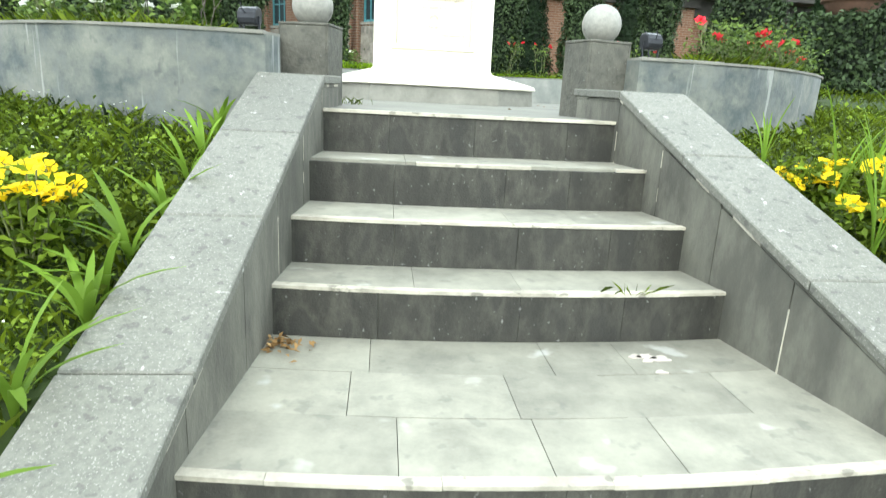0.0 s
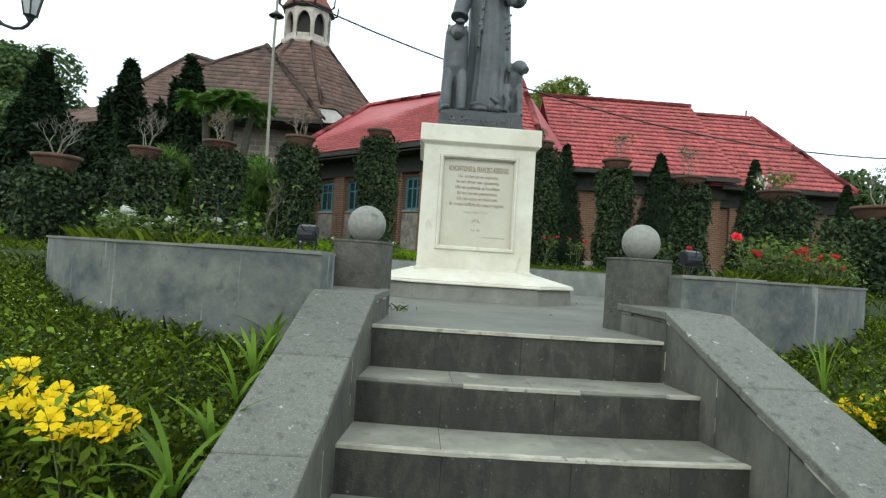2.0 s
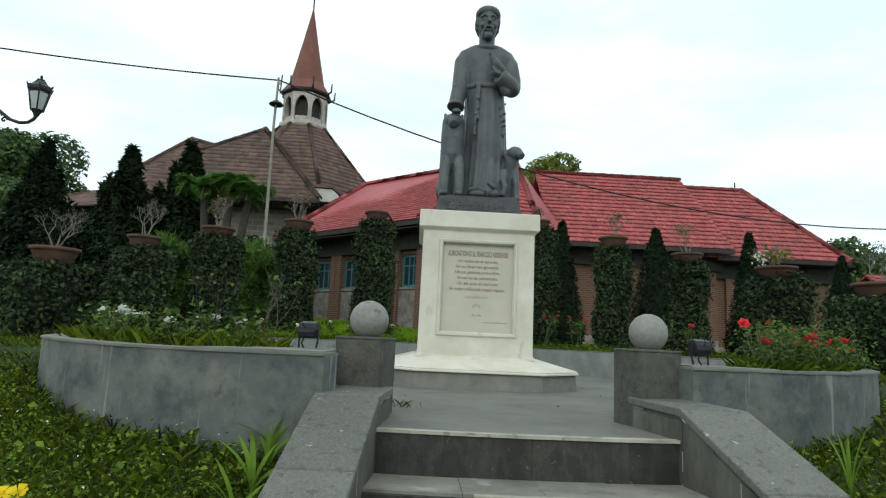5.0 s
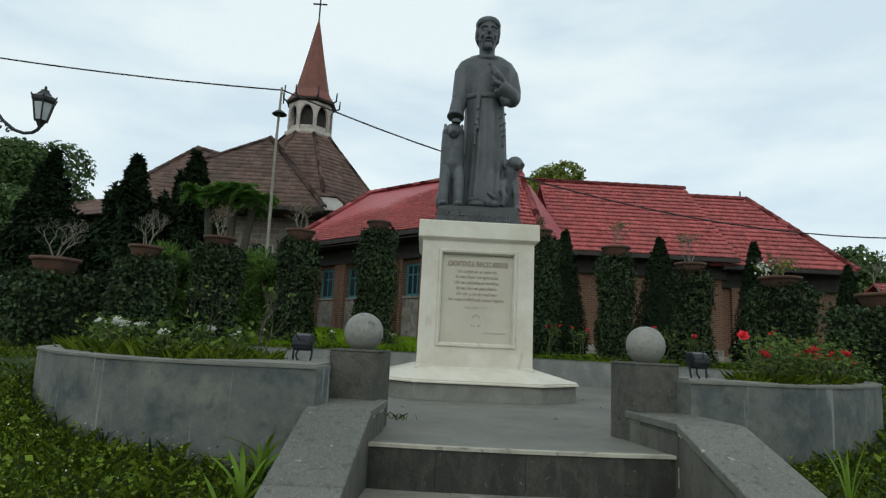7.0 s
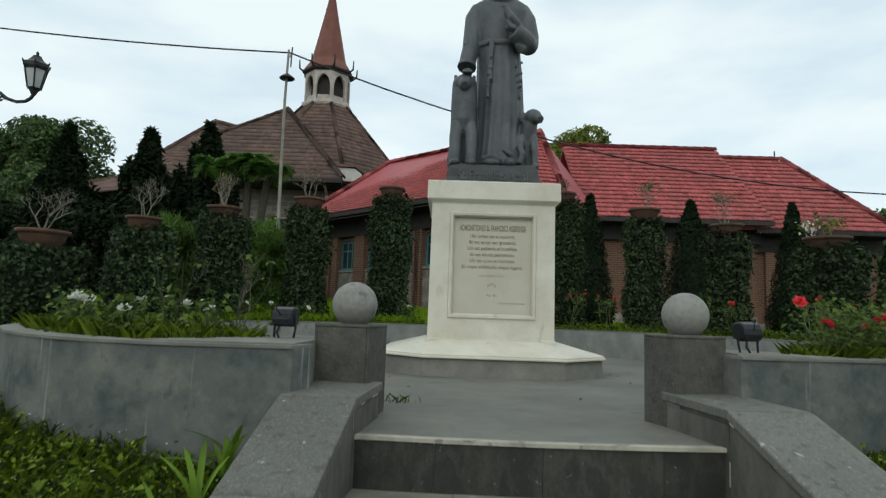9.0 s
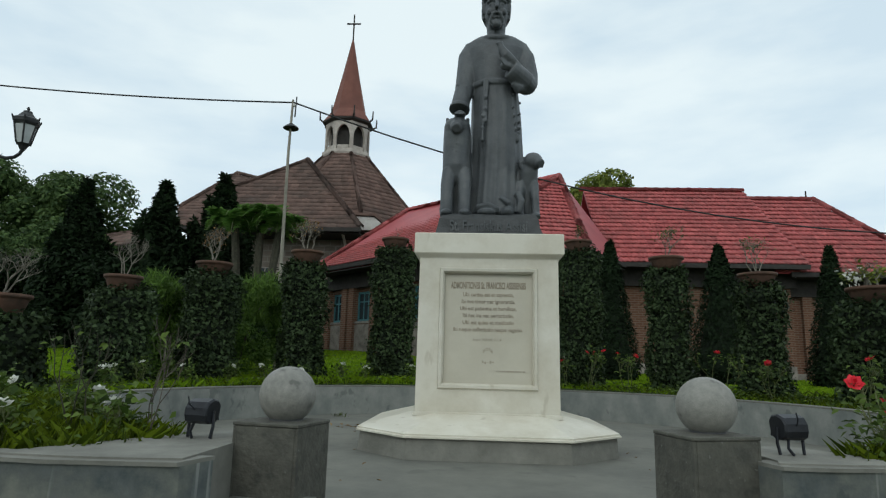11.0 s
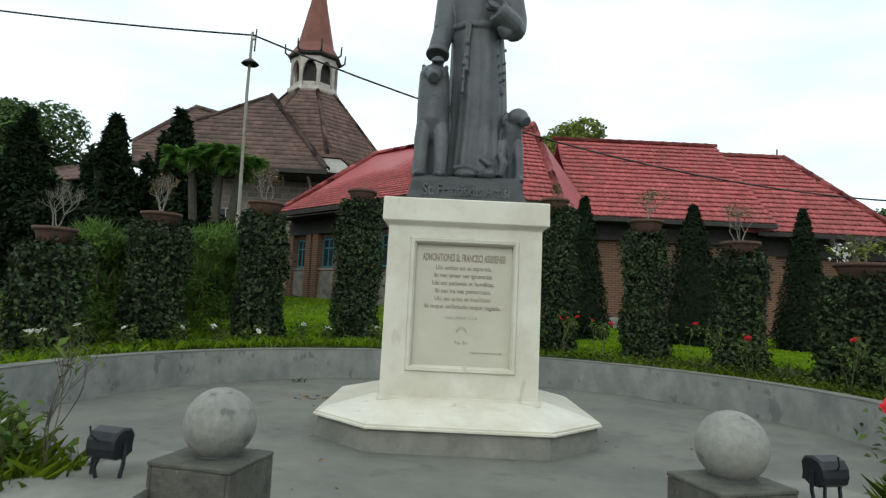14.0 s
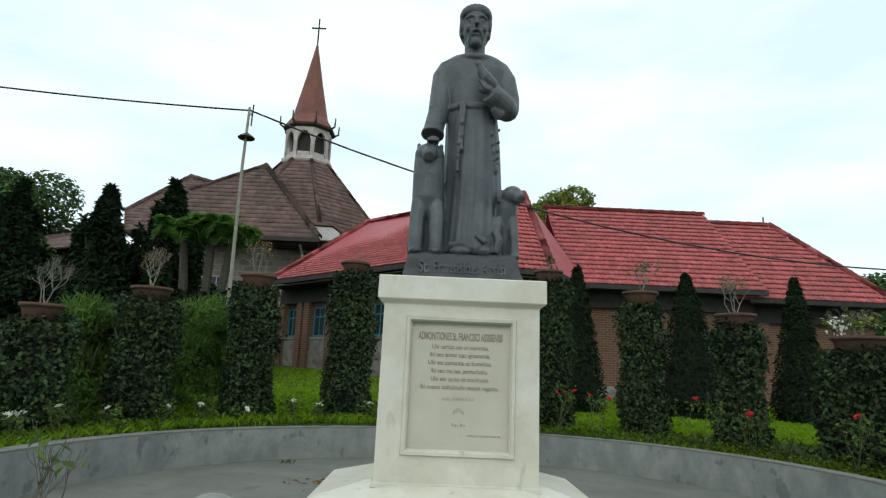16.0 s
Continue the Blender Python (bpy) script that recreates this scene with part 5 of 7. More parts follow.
def house_wall(p, q, zt, wins, zb=0.9, plinth=2.55):
    holes = [(a, b, c, d) for a, b, c, d in wins]
    w = wall_run("wall", p, q, plinth, zt, 0.25, holes, M_BRICK, house, "red brick wall")
    wall_run("wall_plinth", inset(p, q, -0.04, 0, 0)[0], inset(p, q, -0.04, 0, 0)[1], zb, plinth, 0.3, [], M_STONE, house, "rubble stone plinth")
    for a, b, c, d in wins:
        window_unit(house, p, q, a, b, c, d, 0.25)
    # Dark band added at the wall top stands in for eave shade.
    f0, f1 = inset(p, q, -0.16, -0.1, -0.1)
    wall_run("frieze", f0, f1, zt - 0.5, zt, 0.15, [], M_DARK, house, "dark band added for the shade under the eaves")
    # brick piers between the windows
    L = (Vector(q) - Vector(p)).length
    e = (Vector(q) - Vector(p)).normalized()
    edges = [0.0] + [x for a, b, _, _ in wins for x in (a - 0.16, b + 0.16)] + [L]
    for u in (edges[1:-1] if wins else [L * 0.25, L * 0.5, L * 0.75]):
        o = Vector(p) + e * u + Vector((e.y, -e.x)) * 0.14
        wall_run("pier", tuple(o - e * 0.14), tuple(o + e * 0.14), zb, zt - 0.05, 0.137, [], M_BRICK, house)


p, q = inset(A, B, 0.75, 0.0, 0.35)
house_wall(p, q, 4.42, [(0.1, 0.8, 2.85, 3.8), (1.52, 2.4, 2.85, 3.8), (2.95, 3.8, 2.85, 3.8), (4.4, 5.2, 2.85, 3.8), (5.6, 6.3, 2.85, 3.8)], 0.9, 2.75)
p, q = inset(B, C, 0.75, 0.3, 0.3)
house_wall(p, q, 4.42, [(1.0, 1.9, 2.4, 3.75)], 0.9, 2.2)
p, q = inset(C, D, 0.75, 0.3, -0.4)
house_wall(p, q, 4.42, [], 0.9, 2.1)
house_wall((4.2, 20.3), (9.22, 20.3), 4.53, [(3.15, 4.0, 2.05, 3.4)], 0.9, 1.75)
house_wall((8.6, 20.56), (13.2, 20.56), 4.31, [], 0.7, 1.55)
part("wall", boxbm(-4.0, 13.0, 25.0, 25.3, 0.8, 4.4), M_BRICK, house)
part("wall", boxbm(12.9, 13.2, 20.83, 25.0, 0.8, 4.31), M_BRICK, house)

# small red-roofed house further off
far = tagged(new("far_house"), "distant cottage with a red roof and pale window", "house")
tile_facet("tile_course", [(15.2, 19.5, 2.75), (21, 19.5, 2.75), (21, 22, 4.4), (15.6, 22, 4.4)], (1, 0, 0), (0, 2.5, 1.65), M_ROOF, far)
bm = bmesh.new()
facet(bm, [(15.2, 19.5, 2.75), (21, 19.5, 2.75), (21, 22, 4.4), (15.6, 22, 4.4)])
facet(bm, [(21, 24.5, 2.75), (15.2, 24.5, 2.75), (15.6, 22, 4.4), (21, 22, 4.4)])
bmesh.ops.recalc_face_normals(bm, faces=bm.faces)
part("roof", bm, M_ROOF_FLAT, far)
wall_run("wall", (15.6, 20.0), (20.8, 20.0), 0.6, 2.75, 0.2, [(1.0, 2.0, 1.4, 2.4)], M_BRICK, far)
window_unit(far, (15.6, 20.0), (20.8, 20.0), 1.0, 2.0, 1.4, 2.4, 0.2, 3, M_TEAL)

# ---- church ----
church = tagged(new("church"), "brown-tiled church with a white arcaded lantern and rust-red spire", "church")
TX, TY = -7.05, 32.0
ROOFZ, EAVZ = 12.0, 7.55
croof = new("roof")
croof.parent = church
def ring8(r, z, n=8, off=22.5):
    return [(TX + r * math.cos(radians(off + 360 / n * i)), TY + r * math.sin(radians(off + 360 / n * i)), z) for i in range(n)]


lo8, hi8 = ring8(4.95, EAVZ), ring8(1.15, ROOFZ)
for i in range(8):
    j = (i + 1) % 8
    P4 = [Vector(lo8[i]), Vector(lo8[j]), Vector(hi8[j]), Vector(hi8[i])]
    if P4[0].y + P4[1].y < 2 * TY + 1:
        e = P4[1] - P4[0]
        m0, m1 = (P4[0] + P4[1]) / 2, (P4[2] + P4[3]) / 2
        tile_facet("tile_course", P4, e, m1 - m0, M_BROWN, croof, 0.3, 0.35, 0.02, 0.03)
        ridge_tiles(P4[0] + Vector((0, 0, 0.03)), P4[3] + Vector((0, 0, 0.03)), M_BROWN, croof, 0.1, 0.45)
    bm = bmesh.new()
    facet(bm, P4)
    bmesh.ops.recalc_face_normals(bm, faces=bm.faces)
    part("roof_slope", bm, M_BROWN, croof)
# nave roof: hipped towards the spire side
def slope(poly, parent, up):
    tile_facet("tile_course", poly, Vector(poly[1]) - Vector(poly[0]), up, M_BROWN, parent, 0.3, 0.35, 0.02, 0.03)
    bm = bmesh.new()
    facet(bm, [Vector(p) for p in poly])
    bmesh.ops.recalc_face_normals(bm, faces=bm.faces)
    part("roof_slope", bm, M_BROWN, parent)


NE = 6.97
slope([(-12.6, 26.0, NE), (-4.93, 26.0, NE), (-8.38, 29.5, 11.05), (-11.08, 27.98, 9.26)], croof, (0.0, 3.5, 4.08))
# hip end that falls to the octagon
bm = bmesh.new()
facet(bm, [(-4.93, 26.0, NE), (-4.93, 33.0, NE), (-8.38, 29.5, 11.05)])
facet(bm, [(-8.38, 29.5, 11.05), (-8.38, 34.0, 10.4), (-12.0, 34.0, 9.0), (-11.08, 27.98, 9.26)])
bmesh.ops.recalc_face_normals(bm, faces=bm.faces)
part("roof_slope", bm, M_BROWN, croof)
ridge_tiles((-4.93, 26.0, NE + 0.05), (-8.38, 29.5, 11.1), M_BROWN, croof, 0.13, 0.45)
ridge_tiles((-8.38, 29.5, 11.08), (-11.08, 27.98, 9.3), M_BROWN, croof, 0.11, 0.45)
# taller roof behind it
slope([(-12.76, 26.15, 6.98), (-10.13, 26.15, 6.98), (-10.76, 30.27, 10.25), (-12.43, 31.0, 10.81), (-13.58, 27.53, 8.06)], croof, (0, 4.85, 3.83))
ridge_tiles((-13.58, 27.53, 8.12), (-12.43, 31.0, 10.86), M_BROWN, croof, 0.11, 0.45)
ridge_tiles((-12.43, 31.0, 10.86), (-10.76, 30.27, 10.3), M_BROWN, croof, 0.11, 0.45)
bm = bmesh.new()
facet(bm, [(-12.76, 26.15, 6.98), (-13.58, 27.53, 8.06), (-12.43, 31.0, 10.81), (-14.2, 33.0, 6.98)])
bmesh.ops.recalc_face_normals(bm, faces=bm.faces)
part("roof_slope", bm, M_BROWN, croof)
slope([(-18.5, 26.6, 5.9), (-13.6, 26.6, 6.5), (-13.6, 29.0, 8.0), (-17.5, 29.0, 6.9)], croof, (0, 2.4, 1.2))
bm = bmesh.new()
prism(bm, [(-12.6, 26.1), (-5.0, 26.1), (-5.0, 33), (-12.6, 33)], NE - 0.2, NE - 0.14)
prism(bm, [(x, y) for x, y, z in ring8(4.85, 0)], EAVZ - 0.18, EAVZ - 0.12)
bmesh.ops.recalc_face_normals(bm, faces=bm.faces)
part("soffit", bm, M_DARK, croof)
part("gutter", boxbm(-12.62, -4.9, 25.93, 26.0, NE - 0.16, NE + 0.01), M_DARK, croof, "dark eaves gutter")
# walls
wins = [(0.5 + 1.75 * k, 1.5 + 1.75 * k, 4.25, 5.55) for k in range(3)]
wall_run("wall", (-12.3, 27.6), (-5.6, 27.6), 1.0, NE - 0.2, 0.4, wins, M_CHURCHWALL, church, "rough brown stone wall")
for a, b, c, d in wins:
    window_unit(church, (-12.3, 27.6), (-5.6, 27.6), a, b, c, d, 0.4, 3, M_LANTERN)
part("drum_wall", loft(bmesh.new(), [ring8(4.1, 1.0), ring8(4.1, EAVZ - 0.18)]), M_STONE, church, "rubble stone drum below the octagonal roof")
wall_run("wall", (-18.2, 27.7), (-12.3, 27.7), 1.0, 6.3, 0.3, [], M_DARK, church)
# white gablet beside the valley
gab = new("gablet")
gab.parent = church
part("front", loft(bmesh.new(), [[(-5.35, y, 7.08), (-4.3, y, 7.08), (-4.25, y, 7.4), (-4.55, y, 7.64), (-5.35, y, 7.68)] for y in (26.85, 27.1)]), M_WHITE, gab, "white plastered gablet")
part("gablet_roof", loft(bmesh.new(), [[(-5.5, y, 7.7), (-4.52, y, 7.68), (-4.12, y, 7.36), (-4.12, y, 7.46), (-4.5, y, 7.79), (-5.5, y, 7.82)] for y in (26.75, 28.6)]), M_BROWN, gab)
part("rainwater_pipe", tube(bmesh.new(), [(-5.75, 26.2, 6.9), (-5.8, 27.2, 6.5), (-5.8, 27.45, 3.5)], 0.065, 8), M_WHITE, church)
# lantern with pointed arches
lantern = new("lantern")
lantern.parent = church
part("base_ring", loft(bmesh.new(), [ring8(1.22, ROOFZ - 0.15), ring8(1.3, ROOFZ), ring8(1.3, ROOFZ + 0.16), ring8(1.16, ROOFZ + 0.2)]), M_LANTERN, lantern)
for i in range(8):
    a0, a1 = radians(22.5 + 45 * i), radians(67.5 + 45 * i)
    R = 1.18
    P0 = Vector((TX + R * math.cos(a0), TY + R * math.sin(a0), 0))
    P1 = Vector((TX + R * math.cos(a1), TY + R * math.sin(a1), 0))
    e = (P1 - P0)
    L = e.length
    e /= L
    n = Vector((e.y, -e.x, 0))
    z0, z1 = ROOFZ + 0.2, ROOFZ + 1.72
    # wall outline with a pointed arch: two halves
    arch = []
    for k in range(7):
        t = k / 6
        arch.append((0.11 + (L / 2 - 0.11) * (1 - math.cos(t * math.pi / 2)) ** 0.9, z0 + 0.66 + 0.66 * math.sin(t * math.pi / 2)))
    for s in (0, 1):
        ol = [(0, z0), (0.11, z0)] + arch + [(L / 2, z1), (0, z1)]
        if s:
            ol = [(L - u, z) for u, z in ol]
        bm = bmesh.new()
        loft(bm, [[P0 + e * u + Vector((0, 0, z)) for u, z in ol], [P0 + e * u - n * 0.16 + Vector((0, 0, z)) for u, z in ol]])
        bmesh.ops.recalc_face_normals(bm, faces=bm.faces)
        part("arch", bm, M_LANTERN, lantern)
    part("balustrade", loft(bmesh.new(), [[P0 + e * 0.15 - n * 0.05 + Vector((0, 0, z0)), P0 + e * (L - 0.15) - n * 0.05 + Vector((0, 0, z0)), P0 + e * (L - 0.15) - n * 0.12 + Vector((0, 0, z0)), P0 + e * 0.15 - n * 0.12 + Vector((0, 0, z0))],
                                           [P0 + e * 0.15 - n * 0.05 + Vector((0, 0, z0 + 0.22)), P0 + e * (L - 0.15) - n * 0.05 + Vector((0, 0, z0 + 0.22)), P0 + e * (L - 0.15) - n * 0.12 + Vector((0, 0, z0 + 0.22)), P0 + e * 0.15 - n * 0.12 + Vector((0, 0, z0 + 0.22))]]), M_LANTERN, lantern)
# Solid dark core added as the shade behind the open arches.
part("louvre_core", loft(bmesh.new(), [ring8(0.85, ROOFZ), ring8(0.85, ROOFZ + 1.7)]), M_DARK, lantern, "dark solid core standing in for the shaded inside")
part("cornice", loft(bmesh.new(), [ring8(1.2, ROOFZ + 1.7), ring8(1.36, ROOFZ + 1.78), ring8(1.36, ROOFZ + 1.86), ring8(1.2, ROOFZ + 1.9)]), M_DARK, lantern)
for k in range(8):
    a = radians(22.5 + 45 * k)
    part("finial", tube(bmesh.new(), [(TX + 1.25 * math.cos(a), TY + 1.25 * math.sin(a), ROOFZ + 1.8), (TX + 1.5 * math.cos(a), TY + 1.5 * math.sin(a), ROOFZ + 1.95), (TX + 1.52 * math.cos(a), TY + 1.52 * math.sin(a), ROOFZ + 2.4)], [0.06, 0.05, 0.03], 5), M_DARK, lantern)
spire = part("spire", loft(bmesh.new(), [ring8(1.32, ROOFZ + 1.9), ring8(0.92, ROOFZ + 2.5), ring8(0.45, ROOFZ + 4.7), ring8(0.05, ROOFZ + 6.75)]), M_SPIRE, church, "rust-red pointed spire")
bm = bmesh.new()
tube(bm, [(TX, TY, 18.6), (TX, TY, 20.3)], 0.045, 6)
tube(bm, [(TX - 0.38, TY, 19.75), (TX + 0.38, TY, 19.75)], 0.045, 6)
part("cross", bm, M_DARK, spire, "thin dark metal cross")

# ---- planting ----
def shell_leaves(ob_name, parent, p, n, size, material, aspect=0.55, spread=0.6, fold=0.15, label=""):
    v, f = leaves(p, n, size, aspect, spread, fold)
    return grow(v, ob_name, f, material, parent, "", label)


def box_surface(k, hx, hy, z0, z1):
    """Points and normals on the sides and top of a box, edges rounded by jitter."""
    side = 2 * (hx + hy) * 2 * (z1 - z0)
    top = 4 * hx * hy
    kt = int(k * top / (side + top))
    ks = k - kt
    u = RNG.uniform(0, 1, ks)
    per = 4 * (hx + hy)
    d = u * per
    p, n = np.zeros((ks, 3)), np.zeros((ks, 3))
    a = d < 2 * hx
    p[a, 0], p[a, 1], n[a, 1] = d[a] - hx, -hy, -1
    b = (d >= 2 * hx) & (d < 4 * hx)
    p[b, 0], p[b, 1], n[b, 1] = d[b] - 3 * hx, hy, 1
    c = (d >= 4 * hx) & (d < 4 * hx + 2 * hy)
    p[c, 0], p[c, 1], n[c, 0] = -hx, d[c] - 4 * hx - hy, -1
    e = d >= 4 * hx + 2 * hy
    p[e, 0], p[e, 1], n[e, 0] = hx, d[e] - 4 * hx - 3 * hy, 1
    p[:, 2] = RNG.uniform(z0, z1, ks)
    pt = np.stack([RNG.uniform(-hx, hx, kt), RNG.uniform(-hy, hy, kt), np.full(kt, z1)], 1)
    nt = np.tile([0, 0, 1.0], (kt, 1))
    p, n = np.vstack([p, pt]), np.vstack([n, nt])
    # uneven clipping
    w = 0.03 * np.sin(p[:, 2] * 7 + p[:, 0] * 5) + RNG.normal(0, 0.03, len(p))
    return p + n * w[:, None], n


def branch(bm, p, d, length, r, depth, spread=0.6, up=0.15, tips=None):
    """A forking limb, joined into one mesh."""
    d = d.normalized()
    bend = Vector((rnd.uniform(-1, 1), rnd.uniform(-1, 1), rnd.uniform(-0.3, 1))) * 0.25
    mid = p + d * length * 0.5
    d2 = (d + bend + Vector((0, 0, up))).normalized()
    end = mid + d2 * length * 0.5
    tube(bm, [p, mid, end], [r, r * 0.8, r * 0.6], 5 if depth > 1 else 4)
    if tips is not None:
        tips.append((end.x, end.y, end.z))
        tips.append((mid.x, mid.y, mid.z))
    if depth:
        for _ in range(rnd.choice((2, 3))):
            v = Vector((rnd.uniform(-1, 1), rnd.uniform(-1, 1), rnd.uniform(-0.4, 0.8)))
            branch(bm, end, d2 + v * spread, length * rnd.uniform(0.55, 0.8), r * 0.6, depth - 1, spread, up, tips)


# hedge columns round the terrace, with planted bowls on top
HEDGES = [(19, 3.2, 0.255, 0.19), (36, 2.9, 0.225, 0.22), (52, 2.6, 0.225, 0.24), (70, 2.31, 0.29, 0.27), (90, 2.0, 0.40, 0.30)]
for side in (-1, 1):
    for idx, (deg, top, hw, pr) in enumerate(HEDGES):
        if side < 0:
            deg += (0, 1, 3, 1, 0)[idx]
            hw += (0.0, 0.02, 0.04, -0.02, -0.1)[idx]
            top -= (0, 0, 0, 0.02, 0.05)[idx]
            pr -= (0, 0, 0, 0.06, 0.06)[idx]
        elif idx == 3:
            hw += 0.03
        top -= (0.05, 0.045, 0.04, 0.02, 0.0)[idx]
        pr *= (0.95, 0.92, 0.82, 0.82, 0.82)[idx]
        a = radians(deg) * side
        R = 3.8
        x, y = R * math.sin(a), 6.3 + R * math.cos(a)
        g = float(gz(x, y)) - 0.02
        h = top - g
        hd = thing("hedge_column", x, y, g, "tall square column of clipped dark green hedge" if h > 1.2 else "broad low block of clipped dark green hedge", "hedge", "hedge columns round the terrace", "", -math.degrees(a) * 0.55)
        # Filler block, coloured as the shade deep among the leaves.
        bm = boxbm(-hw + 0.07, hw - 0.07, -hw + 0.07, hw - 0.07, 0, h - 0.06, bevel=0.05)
        part("core", bm, L_SHADECORE, hd)
        k = int(2300 * (8 * hw * h + 4 * hw * hw))
        p, n = box_surface(k, hw - 0.02, hw - 0.02, 0.02, h - 0.01)
        n2 = n + np.array([0, 0, 0.5])
        shell_leaves("foliage", hd, p, n2, 0.047, L_HEDGE, 0.62, 0.7)
        # bowl with a small tree
        kind_flower = side > 0 and idx == 3
        bowl = thing("planted_bowl", x, y, top - 0.005, "wide brown clay bowl with a small flowering plant" if kind_flower else "wide brown clay bowl with a bare dwarf tree", "plant pot", "bowls on the hedge columns")
        hh = 0.16
        part("bowl", turned(bmesh.new(), [(pr * 0.62, 0), (pr * 0.72, 0.01), (pr * 0.9, hh * 0.7), (pr * 0.95, hh * 0.8), (pr * 1.03, hh * 0.82), (pr * 1.04, hh), (pr * 0.93, hh), (pr * 0.9, hh * 0.85)], 28), M_POT, bowl, "", True)
        part("soil", turned(bmesh.new(), [(pr * 0.88, hh * 0.7), (pr * 0.9, hh * 0.86), (pr * 0.3, hh * 0.92)], 20), M_SOIL, bowl)
        bm = bmesh.new()
        tips = []
        tall = {0: 0.22, 1: 0.44, 2: 0.46, 3: 0.46, 4: 0.42}[idx]
        if kind_flower:
            tall = 0.28
        for _ in range(4 if idx != 0 else 1):
            branch(bm, Vector((rnd.uniform(-0.04, 0.04), rnd.uniform(-0.03, 0.03), hh * 0.85)), Vector((rnd.uniform(-0.7, 0.7), rnd.uniform(-0.5, 0.5), 1)), tall * 0.5, 0.012 if idx else 0.009, 5 if idx else 3, 0.95, 0.05, tips)
        zt = max(q[2] for q in tips) - hh * 0.85
        kz, kx = tall / zt, {0: 0.5, 1: 1.25, 2: 1.3, 3: 1.4, 4: 1.4}[idx] * pr / max(max(abs(q[0]), abs(q[1])) for q in tips)
        fix = Matrix.Translation((0, 0, hh * 0.85)) @ Matrix.Diagonal((kx, kx, kz, 1)) @ Matrix.Translation((0, 0, -hh * 0.85))
        bmesh.ops.transform(bm, matrix=fix, verts=bm.verts)
        tips = [tuple(fix @ Vector(q)) for q in tips]
        tagged(part("branch_work", bm, M_TWIG, bowl), kind="stuff")
        tp = np.array(tips)
        if kind_flower:
            kk = tp[RNG.integers(0, len(tp), 160)] * np.array([1, 1, 0.75]) + RNG.normal(0, 0.03, (160, 3)) + np.array([0, 0, 0.02])
            shell_leaves("foliage", bowl, kk, np.tile([0, 0, 1.0], (160, 1)), 0.05, L_BRIGHT)
            kk = np.array([-0.2, 0, 0.24]) + RNG.normal(0, 0.05, (40, 3))
            tagged(shell_leaves("flower_spray", bowl, kk, np.tile([0, -1.0, 0.3], (40, 1)), 0.04, L_WHITEP), kind="stuff")
        elif idx in (1, 2) or side > 0:
            kk = tp[RNG.integers(0, len(tp), 130)] + RNG.normal(0, 0.02, (130, 3))
            shell_leaves("foliage", bowl, kk, np.tile([0, 0, 1.0], (130, 1)), 0.03, L_DRY if side < 0 else L_BED)


